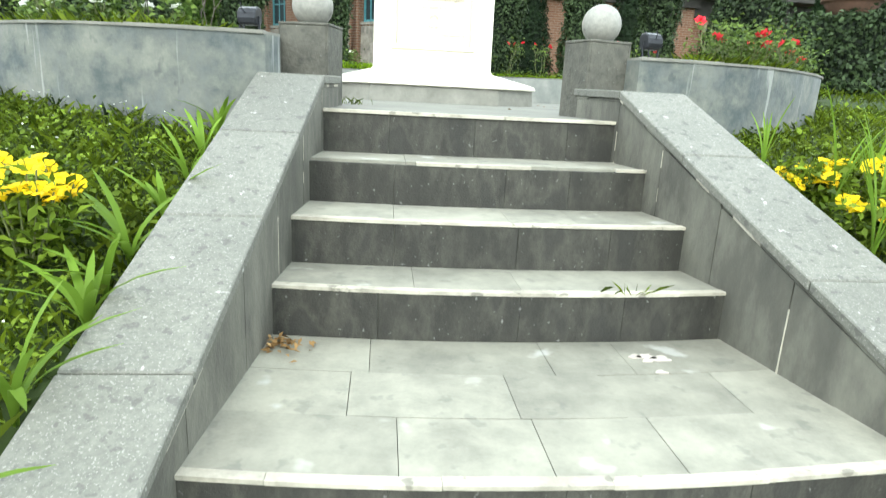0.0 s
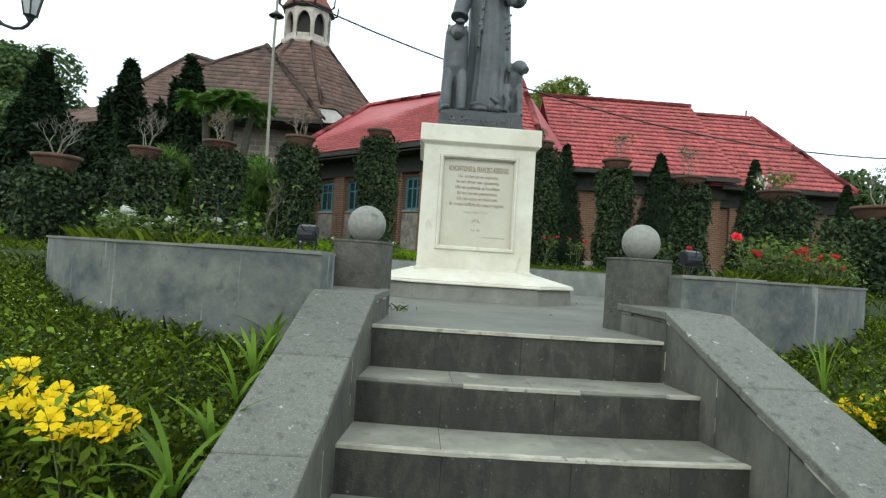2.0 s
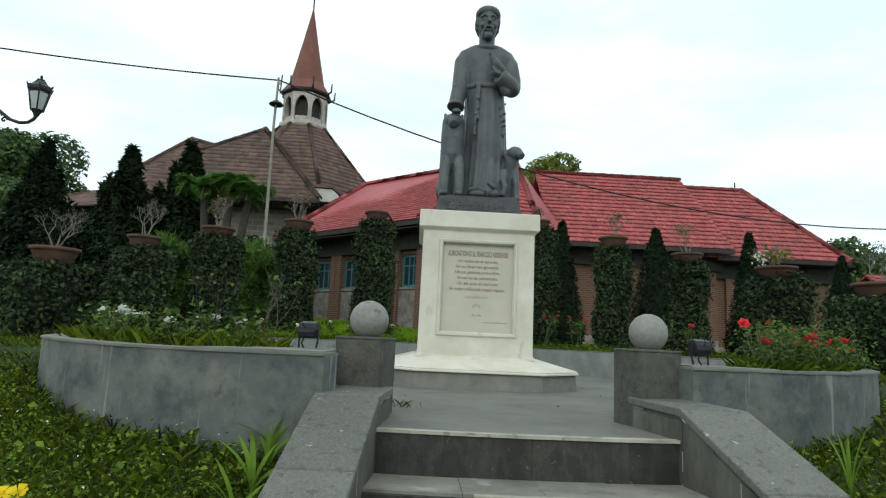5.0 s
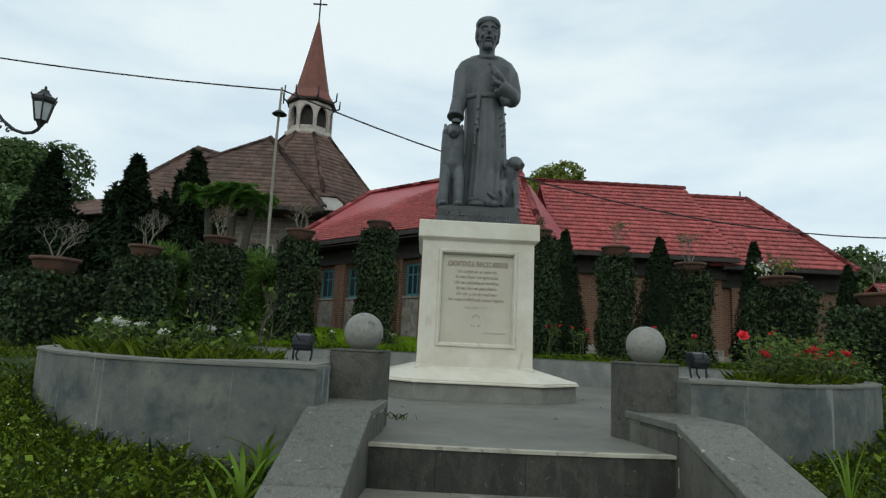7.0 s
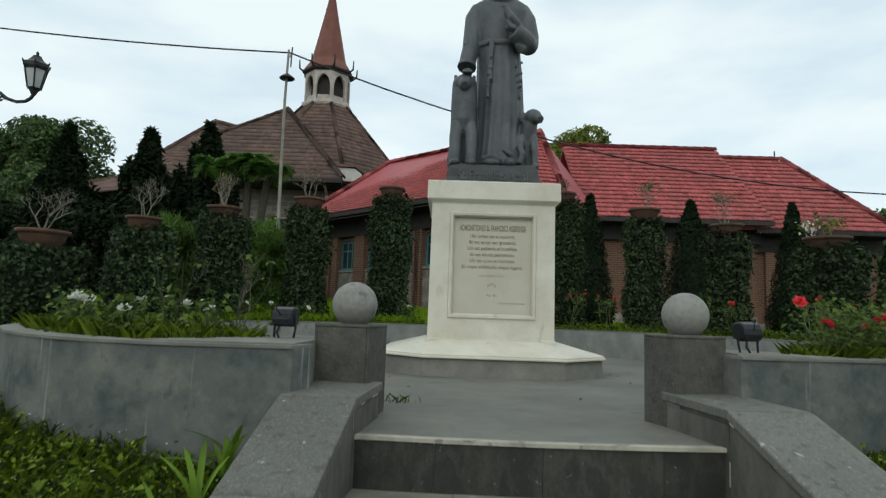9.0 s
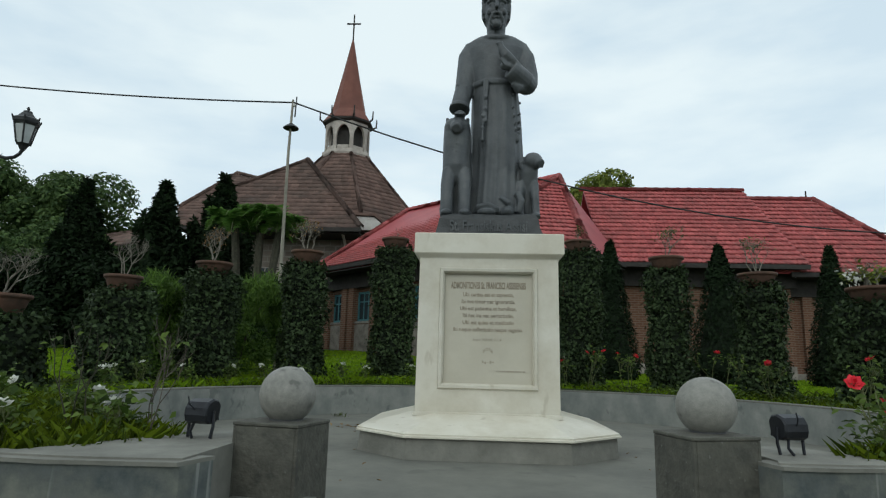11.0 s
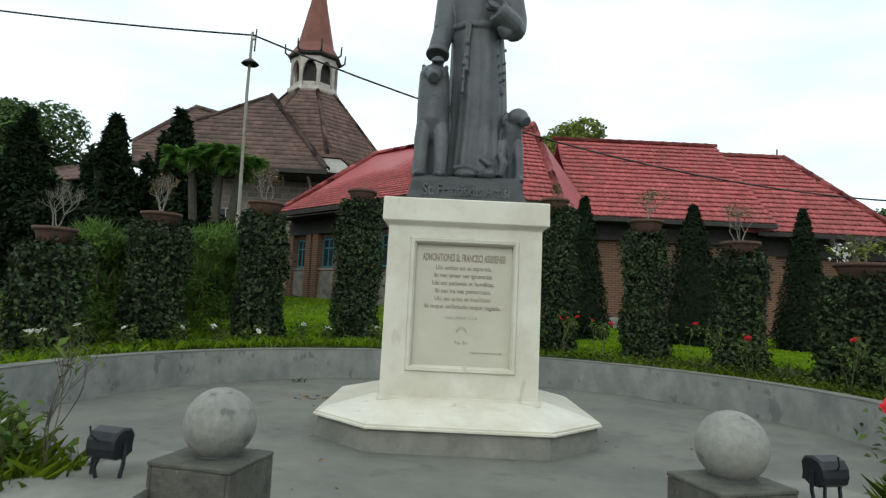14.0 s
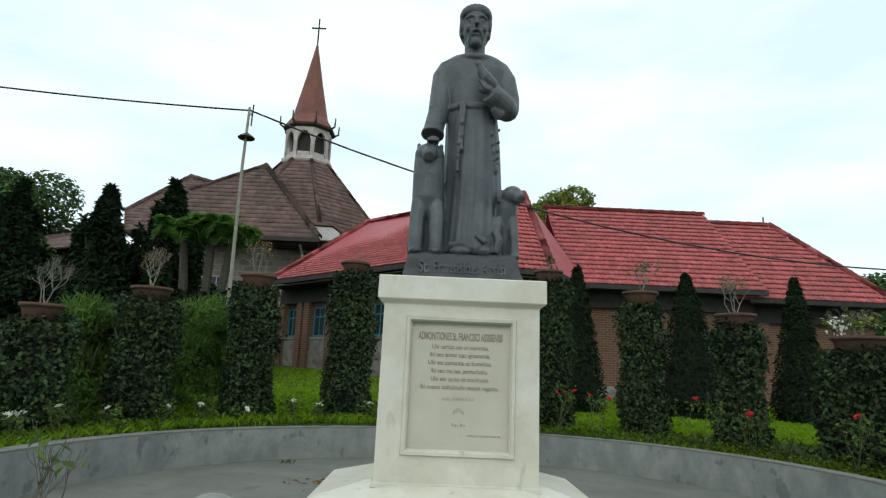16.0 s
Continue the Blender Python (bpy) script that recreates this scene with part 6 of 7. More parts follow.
def cone_tree(name, x, y, z0, top, rad, k, size, label, material=None, ragged=0.12, belly=0.12, group=""):
    """A dense conifer: trunk, and a crown of upright sprays."""
    g = float(gz(x, y))
    h = top - g
    t = thing(name, x, y, g - 0.02, label, "conifer", group)
    part("trunk", tube(bmesh.new(), [(0, 0, 0), (0.01, 0, h * 0.5), (0, 0, h * 0.93)], [rad * 0.12, rad * 0.08, rad * 0.02], 7), M_BARK, t)
    u = RNG.uniform(0, 1, k) ** 1.35
    ang = RNG.uniform(0, 2 * math.pi, k)
    prof = np.where(u < belly, 0.75 + 0.25 * u / belly, (1 - (u - belly) / (1 - belly)) ** 0.8)
    lobes = 1 + ragged * np.sin(ang * 5 + u * 19) + ragged * 0.8 * np.sin(ang * 3 - u * 31)
    r = rad * prof * lobes * RNG.uniform(0.72, 1.06, k) + 0.02
    p = np.stack([r * np.cos(ang), r * np.sin(ang), z0 + u * (h - z0)], 1)
    n = np.stack([np.cos(ang), np.sin(ang), np.full(k, 0.7)], 1)
    if ragged > 0.3:
        spires = []
        for i in range(34):
            d_, q = rad * math.sqrt(rnd.uniform(0.0, 0.85)), rnd.uniform(0, 6.28)
            zt = z0 + (h - z0) * (1 - 0.42 * (d_ / rad) ** 1.4) * rnd.uniform(0.8, 1.0) if i else h
            if i < 7:
                d_ = rad * 0.07 * i
                zt = h * (1 - 0.028 * i)
            spires.append((d_ * math.cos(q), d_ * math.sin(q), max(z0 + 0.2, zt - h * rnd.uniform(0.3, 0.5)), zt))
        sp_ = np.array(spires)[np.where(RNG.uniform(0, 1, k) < 0.4, RNG.integers(0, 7, k), RNG.integers(0, 34, k))]
        u = RNG.uniform(0, 1, k)
        ang = RNG.uniform(0, 2 * math.pi, k)
        r = rad * 0.4 * (1 - u) ** 0.75 * RNG.uniform(0.6, 1.1, k)
        p2 = np.stack([sp_[:, 0] * (1 + 0.25 * u) + r * np.cos(ang), sp_[:, 1] * (1 + 0.25 * u) + r * np.sin(ang), sp_[:, 2] + u * (sp_[:, 3] - sp_[:, 2])], 1)
        n2 = np.stack([np.cos(ang), np.sin(ang), np.full(k, 0.5)], 1)
        low_ = p[:, 2] < z0 + (h - z0) * 0.5
        p, n = np.vstack([p[low_], p2]), np.vstack([n[low_], n2])
        size *= 1.25
    shell_leaves("crown", t, p, n, size, material or L_CYP, 0.35, 0.5)
    # Filler cone that paints the shade inside the crown.
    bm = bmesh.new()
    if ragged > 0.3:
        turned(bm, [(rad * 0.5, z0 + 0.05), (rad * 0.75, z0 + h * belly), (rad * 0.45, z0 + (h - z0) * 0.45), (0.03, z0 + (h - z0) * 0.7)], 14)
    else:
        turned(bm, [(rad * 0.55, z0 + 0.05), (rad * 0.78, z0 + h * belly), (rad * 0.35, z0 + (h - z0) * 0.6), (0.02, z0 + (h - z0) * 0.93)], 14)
    part("inner_crown", bm, L_SHADECORE, t)
    return t


for x, y, top, rad in ((2.34, 13.0, 3.95, 0.46), (4.3, 13.0, 3.9, 0.6), (6.28, 13.0, 3.9, 0.48), (8.6, 13.5, 3.6, 0.4)):
    cone_tree("cypress", x, y, 0.02, top, rad, 8000, 0.075, "narrow dark green clipped cypress cone on the lawn", None, 0.03, 0.1, "clipped cypresses on the lawn")
cone_tree("juniper", -11.3, 18.0, 0.1, 6.5, 0.7, 16000, 0.17, "tall dark ragged juniper beside the church", None, 0.36, 0.25, "junipers beside the church")
cone_tree("juniper", -8.7, 17.5, 0.1, 6.3, 0.8, 16000, 0.17, "tall dark ragged juniper beside the church", None, 0.36, 0.25, "junipers beside the church")
cone_tree("juniper", -7.36, 18.2, 0.1, 6.72, 0.8, 16000, 0.17, "tall dark ragged juniper beside the church", None, 0.36, 0.25, "junipers beside the church")
cone_tree("juniper", 14.2, 18.5, 0.1, 4.6, 0.6, 4000, 0.14, "dark juniper beside the distant cottage", None, 0.2, 0.3)


def clump_points(k, centres, radii, flat=0.8):
    c = RNG.integers(0, len(centres), k)
    d = unit(RNG.normal(0, 1, (k, 3)))
    r = RNG.uniform(0.55, 1.05, (k, 1)) ** 0.6
    p = np.asarray(centres, float)[c] + d * r * np.asarray(radii, float)[c][:, None] * np.array([1, 1, flat])
    return p, d


def tree(name, x, y, height, spread_, k, size, label, material, trunk_r=0.25, low=0.35):
    g = float(gz(x, y))
    t = thing(name, x, y, g - 0.05, label, "tree")
    bm = bmesh.new()
    tips = []
    tube(bm, [(0, 0, 0), (0.1, 0, height * 0.2), (0, 0.1, height * low)], [trunk_r, trunk_r * 0.8, trunk_r * 0.65], 9)
    part("trunk", bm, M_BARK, t)
    bm = bmesh.new()
    for i in range(5):
        a = i * 2 * math.pi / 5 + rnd.uniform(-0.3, 0.3)
        branch(bm, Vector((0, 0.1, height * low - 0.1)), Vector((math.cos(a), math.sin(a), 0.9)), height * 0.16, trunk_r * 0.5, 2, 0.6, 0.1, tips)
    tagged(part("limb_work", bm, M_BARK, t), kind="stuff")
    cs, rs = [], []
    for _ in range(34):
        a, u = rnd.uniform(0, 2 * math.pi), rnd.uniform(0, 1)
        zz = height * (low + (1 - low) * (0.1 + 0.8 * u))
        rr = spread_ * math.sqrt(max(0.05, 1 - ((u - 0.4) / 0.62) ** 2)) * rnd.uniform(0.35, 0.85)
        cs.append((rr * math.cos(a), rr * math.sin(a), zz))
        rs.append(spread_ * rnd.uniform(0.22, 0.36))
    p, n = clump_points(k, cs, rs)
    shell_leaves("crown", t, p, n + np.array([0, 0, 0.4]), size, material, 0.6, 0.5)
    return t


tree("broadleaf_tree", -19.3, 30.0, 7.7, 4.0, 42000, 0.22, "large rounded dark green tree behind the garden", L_TREE, 0.3, 0.12)
tree("broadleaf_tree", -16.0, 24.0, 4.6, 2.4, 22000, 0.18, "low dark tree at the edge of the lawn", L_TREE, 0.18, 0.1)
tree("broadleaf_tree", -24.5, 29.0, 8.6, 3.4, 22000, 0.22, "large dark tree with rusty patches behind the garden", L_TREE)
tree("broadleaf_tree", -14.6, 20.0, 3.4, 1.9, 15000, 0.14, "low dark tree at the edge of the lawn", L_TREE, 0.18, 0.2)
tree("broadleaf_tree", 6.1, 33.0, 10.35, 3.4, 32000, 0.22, "yellow-green treetop rising behind the red roof", L_BRIGHT)
tree("broadleaf_tree", 9.5, 34.0, 8.6, 2.0, 10000, 0.22, "yellow-green treetop rising behind the red roof", L_BRIGHT)
tree("broadleaf_tree", 24.0, 34.0, 6.5, 3.2, 9000, 0.32, "distant dark green tree beyond the cottage", L_TREE)
tree("broadleaf_tree", -1.0, 40.0, 9.3, 2.2, 3000, 0.3, "distant treetop showing beside the church", L_TREE)


def shrub(name, x, y, rad, height, k, size, label, material, aspect=0.4, category="shrub", group=""):
    g = float(gz(x, y))
    t = thing(name, x, y, g - 0.02, label, category, group)
    bm = bmesh.new()
    for i in range(7):
        a = rnd.uniform(0, 6.28)
        tube(bm, [(0, 0, 0), (rad * 0.25 * math.cos(a), rad * 0.25 * math.sin(a), height * 0.4), (rad * 0.5 * math.cos(a), rad * 0.5 * math.sin(a), height * 0.6)], [0.02, 0.014, 0.006], 5)
    part("stem_work", bm, M_BARK, t)
    cs = [(rad * 0.6 * rnd.uniform(-1, 1), rad * 0.6 * rnd.uniform(-1, 1), height * rnd.uniform(0.15, 0.8)) for _ in range(16)]
    rs = [rad * rnd.uniform(0.3, 0.5) for _ in range(16)]
    p, n = clump_points(k, cs, rs)
    p[:, 2] = np.clip(p[:, 2], 0.03, height * 1.05)
    shell_leaves("foliage", t, p, n + np.array([0, 0, 0.8]), size, material, aspect, 0.5)
    if name == "feathery_shrub":
        up = p[p[:, 2] > height * 0.45]
        v, f = blades(np.repeat(up[::2], 2, 0) + RNG.normal(0, 0.02, (2 * len(up[::2]), 3)), 0.1, 0.004, 0.5)
        grow(v, "plume", f, material, t, "stuff")
    return t


for x, y, r, h in ((-3.85, 8.75, 0.55, 1.35), (-3.35, 9.9, 0.6, 1.65), (-2.95, 10.6, 0.5, 1.6), (-4.2, 10.6, 0.7, 1.6)):
    shrub("feathery_shrub", x, y, r, h, 9000, 0.075, "loose feathery bright green shrub behind the hedge columns", L_SHRUB, 0.2, "shrub", "shrubs behind the hedges")
for x, y, r, h in ((-6.6, 16.3, 1.3, 2.4), (-5.4, 17.6, 1.2, 2.3), (-9.6, 19.5, 1.5, 3.2), (-5.75, 15.5, 1.05, 2.3), (-7.9, 16.6, 0.9, 2.2), (-4.7, 15.9, 0.9, 2.2), (-9.9, 17.4, 1.2, 2.6), (-11.6, 18.0, 1.4, 3.0), (-13.4, 18.5, 1.5, 3.0), (-15.0, 18.5, 1.6, 3.0)):
    shrub("dark_shrub", x, y, r, h, 4200, 0.16, "dense dark green shrub below the church wall", L_CYP, 0.5, "shrub", "dark shrubs below the church")

# palm-like clump below the church
palm = thing("tree_fern", -5.75, 16.6, float(gz(-5.75, 16.6)), "tree fern with dense bright green fronds over dark trunks", "tree fern")
HEADS = ((-0.55, 0.0, 3.3), (0.1, 0.1, 3.5), (0.65, -0.05, 3.25))
for hx_, hy_, hz_ in HEADS:
    part("trunk", tube(bmesh.new(), [(hx_ * 0.3, 0, 0), (hx_ * 0.7, hy_, 1.6), (hx_, hy_, hz_)], [0.14, 0.11, 0.1], 8), M_THORN, palm)
for i in range(66):
    hx_, hy_, hz_ = HEADS[i % 3]
    a = i * 2.4 + rnd.uniform(-0.2, 0.2)
    L = rnd.uniform(0.55, 0.95)
    rise = rnd.uniform(0.7, 2.1)
    tip = rnd.uniform(-0.35, 0.4)
    pts = [Vector((hx_ + math.cos(a) * L * 0.85 * s, hy_ + math.sin(a) * L * 0.85 * s, hz_ - 0.1 + L * (rise * s - (rise - tip) * s * s))) for s in np.linspace(0, 1, 9)]
    fr = part("frond", tube(bmesh.new(), pts, [0.02 - 0.0018 * j for j in range(9)], 4), M_STEM, palm)
    q = np.array([tuple(pts[j].lerp(pts[j + 1], s)) for j in range(1, 8) for s in (0, 0.2, 0.4, 0.6, 0.8)])
    q = np.vstack([q, q])
    sd = np.array([-math.sin(a), math.cos(a), 0.0])
    sg = np.concatenate([np.ones(len(q) // 2), -np.ones(len(q) // 2)])[:, None]
    ln = 0.38 * np.sin(np.linspace(0.5, 2.9, len(q) // 2))
    ln = np.concatenate([ln, ln])[:, None]
    tdir = unit(sd * sg + np.array([math.cos(a), math.sin(a), -0.25]) * 0.5 + RNG.normal(0, 0.1, q.shape))
    wv = np.array([math.cos(a), math.sin(a), 0]) * 0.045
    v = np.stack([q - wv, q + tdir * ln * 0.5 + wv, q + tdir * ln, q + tdir * ln * 0.5 - wv], 1).reshape(-1, 3)
    grow(v, "leaflet", np.arange(len(v)).reshape(-1, 4), L_PALM, fr, "stuff")


# ---- roses and bed plants ----
def bloom_mesh(name, material, r=0.035):
    bm = bmesh.new()
    for ring, (k, tilt, s) in enumerate(((6, 0.25, 1.0), (5, 0.8, 0.8), (4, 1.25, 0.55))):
        for i in range(k):
            a = 2 * math.pi * (i + 0.4 * ring) / k
            c, sn = math.cos(a), math.sin(a)
            o, t = r * 0.15, r * s
            h = math.sin(tilt) * t
            w = math.cos(tilt) * t
            p = [(o * c, o * sn, 0), ((o + w * 0.6) * c - t * 0.45 * sn, (o + w * 0.6) * sn + t * 0.45 * c, h * 0.7), ((o + w) * c, (o + w) * sn, h + 0.004), ((o + w * 0.6) * c + t * 0.45 * sn, (o + w * 0.6) * sn - t * 0.45 * c, h * 0.7)]
            bm.faces.new([bm.verts.new(q) for q in p])
    me = bpy.data.meshes.new(name)
    bm.to_mesh(me)
    bm.free()
    me.materials.append(material)
    return me


def trumpet_mesh(name, r=0.04):
    """A shallow trumpet of five broad notched petals."""
    bm = bmesh.new()
    for i in range(5):
        a = 2 * math.pi * i / 5
        e, f_ = Vector((math.cos(a), math.sin(a), 0)), Vector((-math.sin(a), math.cos(a), 0))
        up_ = Vector((0, 0, 1))
        pts = [e * r * 0.08 - up_ * r * 0.5, e * r * 0.45 + f_ * r * 0.3 + up_ * r * 0.05, e * r * 0.85 + f_ * r * 0.5 + up_ * r * 0.2, e * r * 1.02 + f_ * r * 0.22 + up_ * r * 0.12,
               e * r * 0.94 + up_ * r * 0.2, e * r * 1.02 - f_ * r * 0.22 + up_ * r * 0.12, e * r * 0.85 - f_ * r * 0.5 + up_ * r * 0.2, e * r * 0.45 - f_ * r * 0.3 + up_ * r * 0.05]
        bm.faces.new([bm.verts.new(q) for q in pts])
    me = bpy.data.meshes.new(name)
    bm.to_mesh(me)
    bm.free()
    me.materials.append(L_YELLOW)
    return me


ROSE_RED, ROSE_WHITE, DAISY = bloom_mesh("bloom", L_RED, 0.034), bloom_mesh("bloom", L_WHITEP, 0.032), trumpet_mesh("bloom", 0.033)


def rose_bush(x, y, z, height, spread_, blooms, bloom, label, leafy=160, stems=5, leaf=0.045, material=None, group="", stem_m=None, thick=0.006, forks=2):
    t = thing("rose_bush", x, y, z - 0.01, label, "rose", group)
    bm = bmesh.new()
    tips = []
    for _ in range(stems):
        branch(bm, Vector((rnd.uniform(-0.03, 0.03), rnd.uniform(-0.03, 0.03), 0)), Vector((rnd.uniform(-0.5, 0.5), rnd.uniform(-0.5, 0.5), 1)), height * 0.55, thick, forks, 0.5, 0.35, tips)
    sc = height / max(q[2] for q in tips)
    bmesh.ops.scale(bm, vec=(sc * 1.2, sc * 1.2, sc), verts=bm.verts)
    tips = [(q[0] * sc * 1.2, q[1] * sc * 1.2, q[2] * sc) for q in tips]
    part("stem_work", bm, stem_m or M_STEM, t)
    tp = np.array(tips)
    kk = tp[RNG.integers(0, len(tp), leafy)] + RNG.normal(0, spread_ * 0.22, (leafy, 3))
    kk[:, 2] = np.clip(kk[:, 2], 0.02, None)
    if leafy:
        shell_leaves("foliage", t, kk, np.tile([0, -0.2, 1.0], (leafy, 1)), leaf, material or L_BED, 0.6, 0.5)
    tops = sorted(tips, key=lambda q: -q[2])
    for i in range(blooms):
        q = tops[min(len(tops) - 1, i * 2)]
        ob = new("bloom", bloom)
        ob.parent = t
        ob.matrix_basis = pose(q[0] + rnd.uniform(-0.02, 0.02), q[1], q[2], rnd.uniform(10, 60), rnd.uniform(-25, 25), rnd.uniform(0, 360))
    return t


def bed_xy(deg, r):
    return CX + r * math.sin(radians(deg)), CY - r * math.cos(radians(deg))


for deg, r, h, b in ((34, 2.5, 0.2, 1), (39, 2.58, 0.24, 2), (44, 2.5, 0.2, 2), (48, 2.68, 0.23, 3), (53, 2.6, 0.21, 2), (58, 2.7, 0.2, 3), (64, 2.75, 0.18, 2), (41, 2.4, 0.23, 1), (51, 2.5, 0.24, 2)):
    x, y = bed_xy(deg, r)
    rose_bush(x, y, 1.33, h, 0.3, b, ROSE_RED, "rose bush with red blooms in the raised bed", 230, 5, 0.034, None, "red roses in the raised bed")
for deg, r, h, b in ((-38, 2.9, 0.17, 1), (-46, 2.95, 0.22, 3), (-53, 2.85, 0.18, 0), (-62, 2.9, 0.22, 6), (-34, 2.6, 0.18, 1), (-42, 2.55, 0.2, 1)):
    x, y = bed_xy(deg, r)
    rose_bush(x, y, 1.33, h, 0.2, b, ROSE_WHITE, "low white rose bush in the raised bed", 140, 4, 0.04, None, "white roses in the raised bed")
for k in range(10):
    deg = 100 + 8 * k + rnd.uniform(-2, 2)
    x, y = bed_xy(deg, 3.26)
    if k not in (2, 5):
        rose_bush(x, y, float(gz(x, y)), rnd.uniform(0.28, 0.5), 0.14, rnd.choice((1, 2, 3)), ROSE_RED, "thin rose bush with red blooms behind the round wall", 90, 3, 0.045, None, "red roses behind the wall")
for k in range(9):
    deg = -(100 + 8 * k + rnd.uniform(-2, 2))
    x, y = bed_xy(deg, 3.28)
    rose_bush(x, y, float(gz(x, y)), rnd.uniform(0.15, 0.3), 0.16, rnd.choice((1, 2, 4)), ROSE_WHITE, "low white rose bush behind the round wall", 120, 3, 0.04, None, "white roses behind the wall")
# thin bare bushes at the corners of the beds
rose_bush(-1.32, 4.06, 1.34, 0.48, 0.05, 0, ROSE_WHITE, "almost bare thorny rose stems in the raised bed", 16, 3, 0.04, L_BED, "", M_BARK, 0.0048, 3)
rose_bush(-1.66, 4.12, 1.34, 0.46, 0.08, 0, ROSE_WHITE, "almost bare thorny rose stems in the raised bed", 20, 3, 0.04, L_BED, "", M_THORN, 0.004, 2)
rose_bush(1.45, 4.25, 1.34, 0.3, 0.1, 1, ROSE_RED, "straggling rose stems with a red bloom in the raised bed", 26, 4, 0.036, L_BED)

# low herbs and grass in the beds
def in_bed(k, lo, hi, rfun):
    a = RNG.uniform(lo, hi, k)
    out = []
    for d in a:
        r0, r1 = rfun(d)
        r = rnd.uniform(r0, r1)
        out.append((*bed_xy(d, r), 1.32))
    return np.array(out)


for lo, hi, sd in ((-76, -29, -1), (29, 76, 1)):
    f_r = lambda d: (2.42 + max(0.0, (abs(d) - 55) / 23) * 0.35, wall_r(d) - THICK - 0.01)
    p = in_bed(2600, lo, hi, f_r)
    v, f = blades(p, 0.1 if sd < 0 else 0.09, 0.004, 0.6)
    grow(v, "bed_grass", f, L_GRASS, None, "stuff", "fine green grass growing in the raised bed", "grass")
    p = in_bed(2200, lo, hi, f_r) + np.abs(RNG.normal(0, 0.05, (2200, 3))) * np.array([0.3, 0.3, 1.0])
    v, f = leaves(p, np.tile([0, 0, 1.0], (len(p), 1)), 0.032, 0.6, 0.5)
    grow(v, "bed_herbs", f, L_BED, None, "stuff", "small-leaved green herbs covering the raised bed", "plants")
# herbs behind the wall
k = 5200
a = RNG.uniform(85, 275, k)
r = RNG.uniform(3.06, 3.5, k)
p = np.stack([CX + r * np.sin(np.radians(a)), CY - r * np.cos(np.radians(a)), np.zeros(k)], 1)
p[:, 2] = gz(p[:, 0], p[:, 1])
v, f = blades(p, np.where(a > 180, 0.08, 0.03), 0.004, 0.6)
grow(v, "border_grass", f, L_LAWN, None, "stuff", "rough grass in the border behind the round wall", "grass")
p2 = p[:3000] + np.abs(RNG.normal(0, 0.05, (3000, 3))) * np.array([0.3, 0.3, 1.0])
v, f = leaves(p2, np.tile([0, 0, 1.0], (len(p2), 1)), 0.045, 0.6, 0.5)
grow(v, "border_herbs", f, L_BED, None, "stuff", "low green herbs in the border behind the round wall", "plants")


# ---- lawns ----
def outside(p):
    r = np.hypot(p[:, 0] - CX, p[:, 1] - CY)
    deg = np.degrees(np.arctan2(p[:, 0] - CX, CY - p[:, 1]))
    rr = np.array([wall_r(d) if abs(d) > 15 else 2.6 for d in deg])
    ok = r > rr + 0.02
    return ok & ~((p[:, 0] > -wx(p[:, 1], -1) - 0.33) & (p[:, 0] < wx(p[:, 1], 1) + 0.33) & (p[:, 1] < 4.3))


def scatter(k, x0, x1, y0, y1):
    p = np.stack([RNG.uniform(x0, x1, k), RNG.uniform(y0, y1, k), np.zeros(k)], 1)
    p = p[outside(p)]
    p[:, 2] = gz(p[:, 0], p[:, 1]) - 0.005
    return p


p = np.vstack([scatter(30000, -3.4, -1.0, 1.0, 4.6), scatter(16000, -7, -3.0, 1.5, 8), scatter(17000, 1.0, 3.4, 1.0, 4.9), scatter(10000, 3.0, 7, 1.5, 8)])
wide = scatter(150000, -9, 9, -4, 9)
away = np.hypot(np.clip(np.abs(wide[:, 0]) - 2.8, 0, None), np.clip(1.6 - wide[:, 1], 0, None))
wide = wide[RNG.uniform(0, 1, len(wide)) < 0.5 * np.exp(-(away / 1.6) ** 1.5) + 0.07]
v, f = blades(np.vstack([p[::3], wide]), 0.065, 0.003, 0.7)
grow(v, "bank_grass", f, L_GRASS, None, "stuff", "uncut green grass on the sloping bank", "grass")
p = np.vstack([scatter(75000, -3.4, -0.95, 1.0, 4.6), scatter(9000, -6, -3.0, 2, 6), scatter(30000, 0.95, 3.4, 1.0, 4.9)])
wide = scatter(60000, -7, 7, -3, 8)
away = np.hypot(np.clip(np.abs(wide[:, 0]) - 2.8, 0, None), np.clip(1.6 - wide[:, 1], 0, None))
p = np.vstack([p, wide[RNG.uniform(0, 1, len(wide)) < np.exp(-(away / 1.3) ** 1.5)]])
cl = 0.5 + 0.5 * np.sin(p[:, 0] * 3.1 + 1) * np.sin(p[:, 1] * 2.7)
p = p[RNG.uniform(0, 1, len(p)) < 0.35 + 0.65 * cl]
p[:, 2] += np.abs(RNG.normal(0.02, 0.03, len(p)))
v, f = leaves(p, np.tile([0, 0, 1.0], (len(p), 1)), np.where(RNG.uniform(0, 1, len(p)) < 0.08, 0.04, 0.019), 0.65, 0.55)
grow(v, "ground_cover", f, L_WEED, None, "stuff", "small-leaved ground cover on the sloping bank", "plants")
p = scatter(200, -3.0, -1.2, 1.4, 4.2)
p[:, 2] += 0.09
v, f = leaves(p, np.tile([0, 0, 1.0], (len(p), 1)), 0.011, 0.9, 0.3)
grow(v, "clover_flowers", f, L_WHITEP, None, "stuff", "tiny white flowers scattered in the grass", "flowers")
p = np.vstack([scatter(45000, -7, 7, 9.2, 14), scatter(26000, -14, -6, 6.5, 14), scatter(48000, -14, 10, 13, 21)])
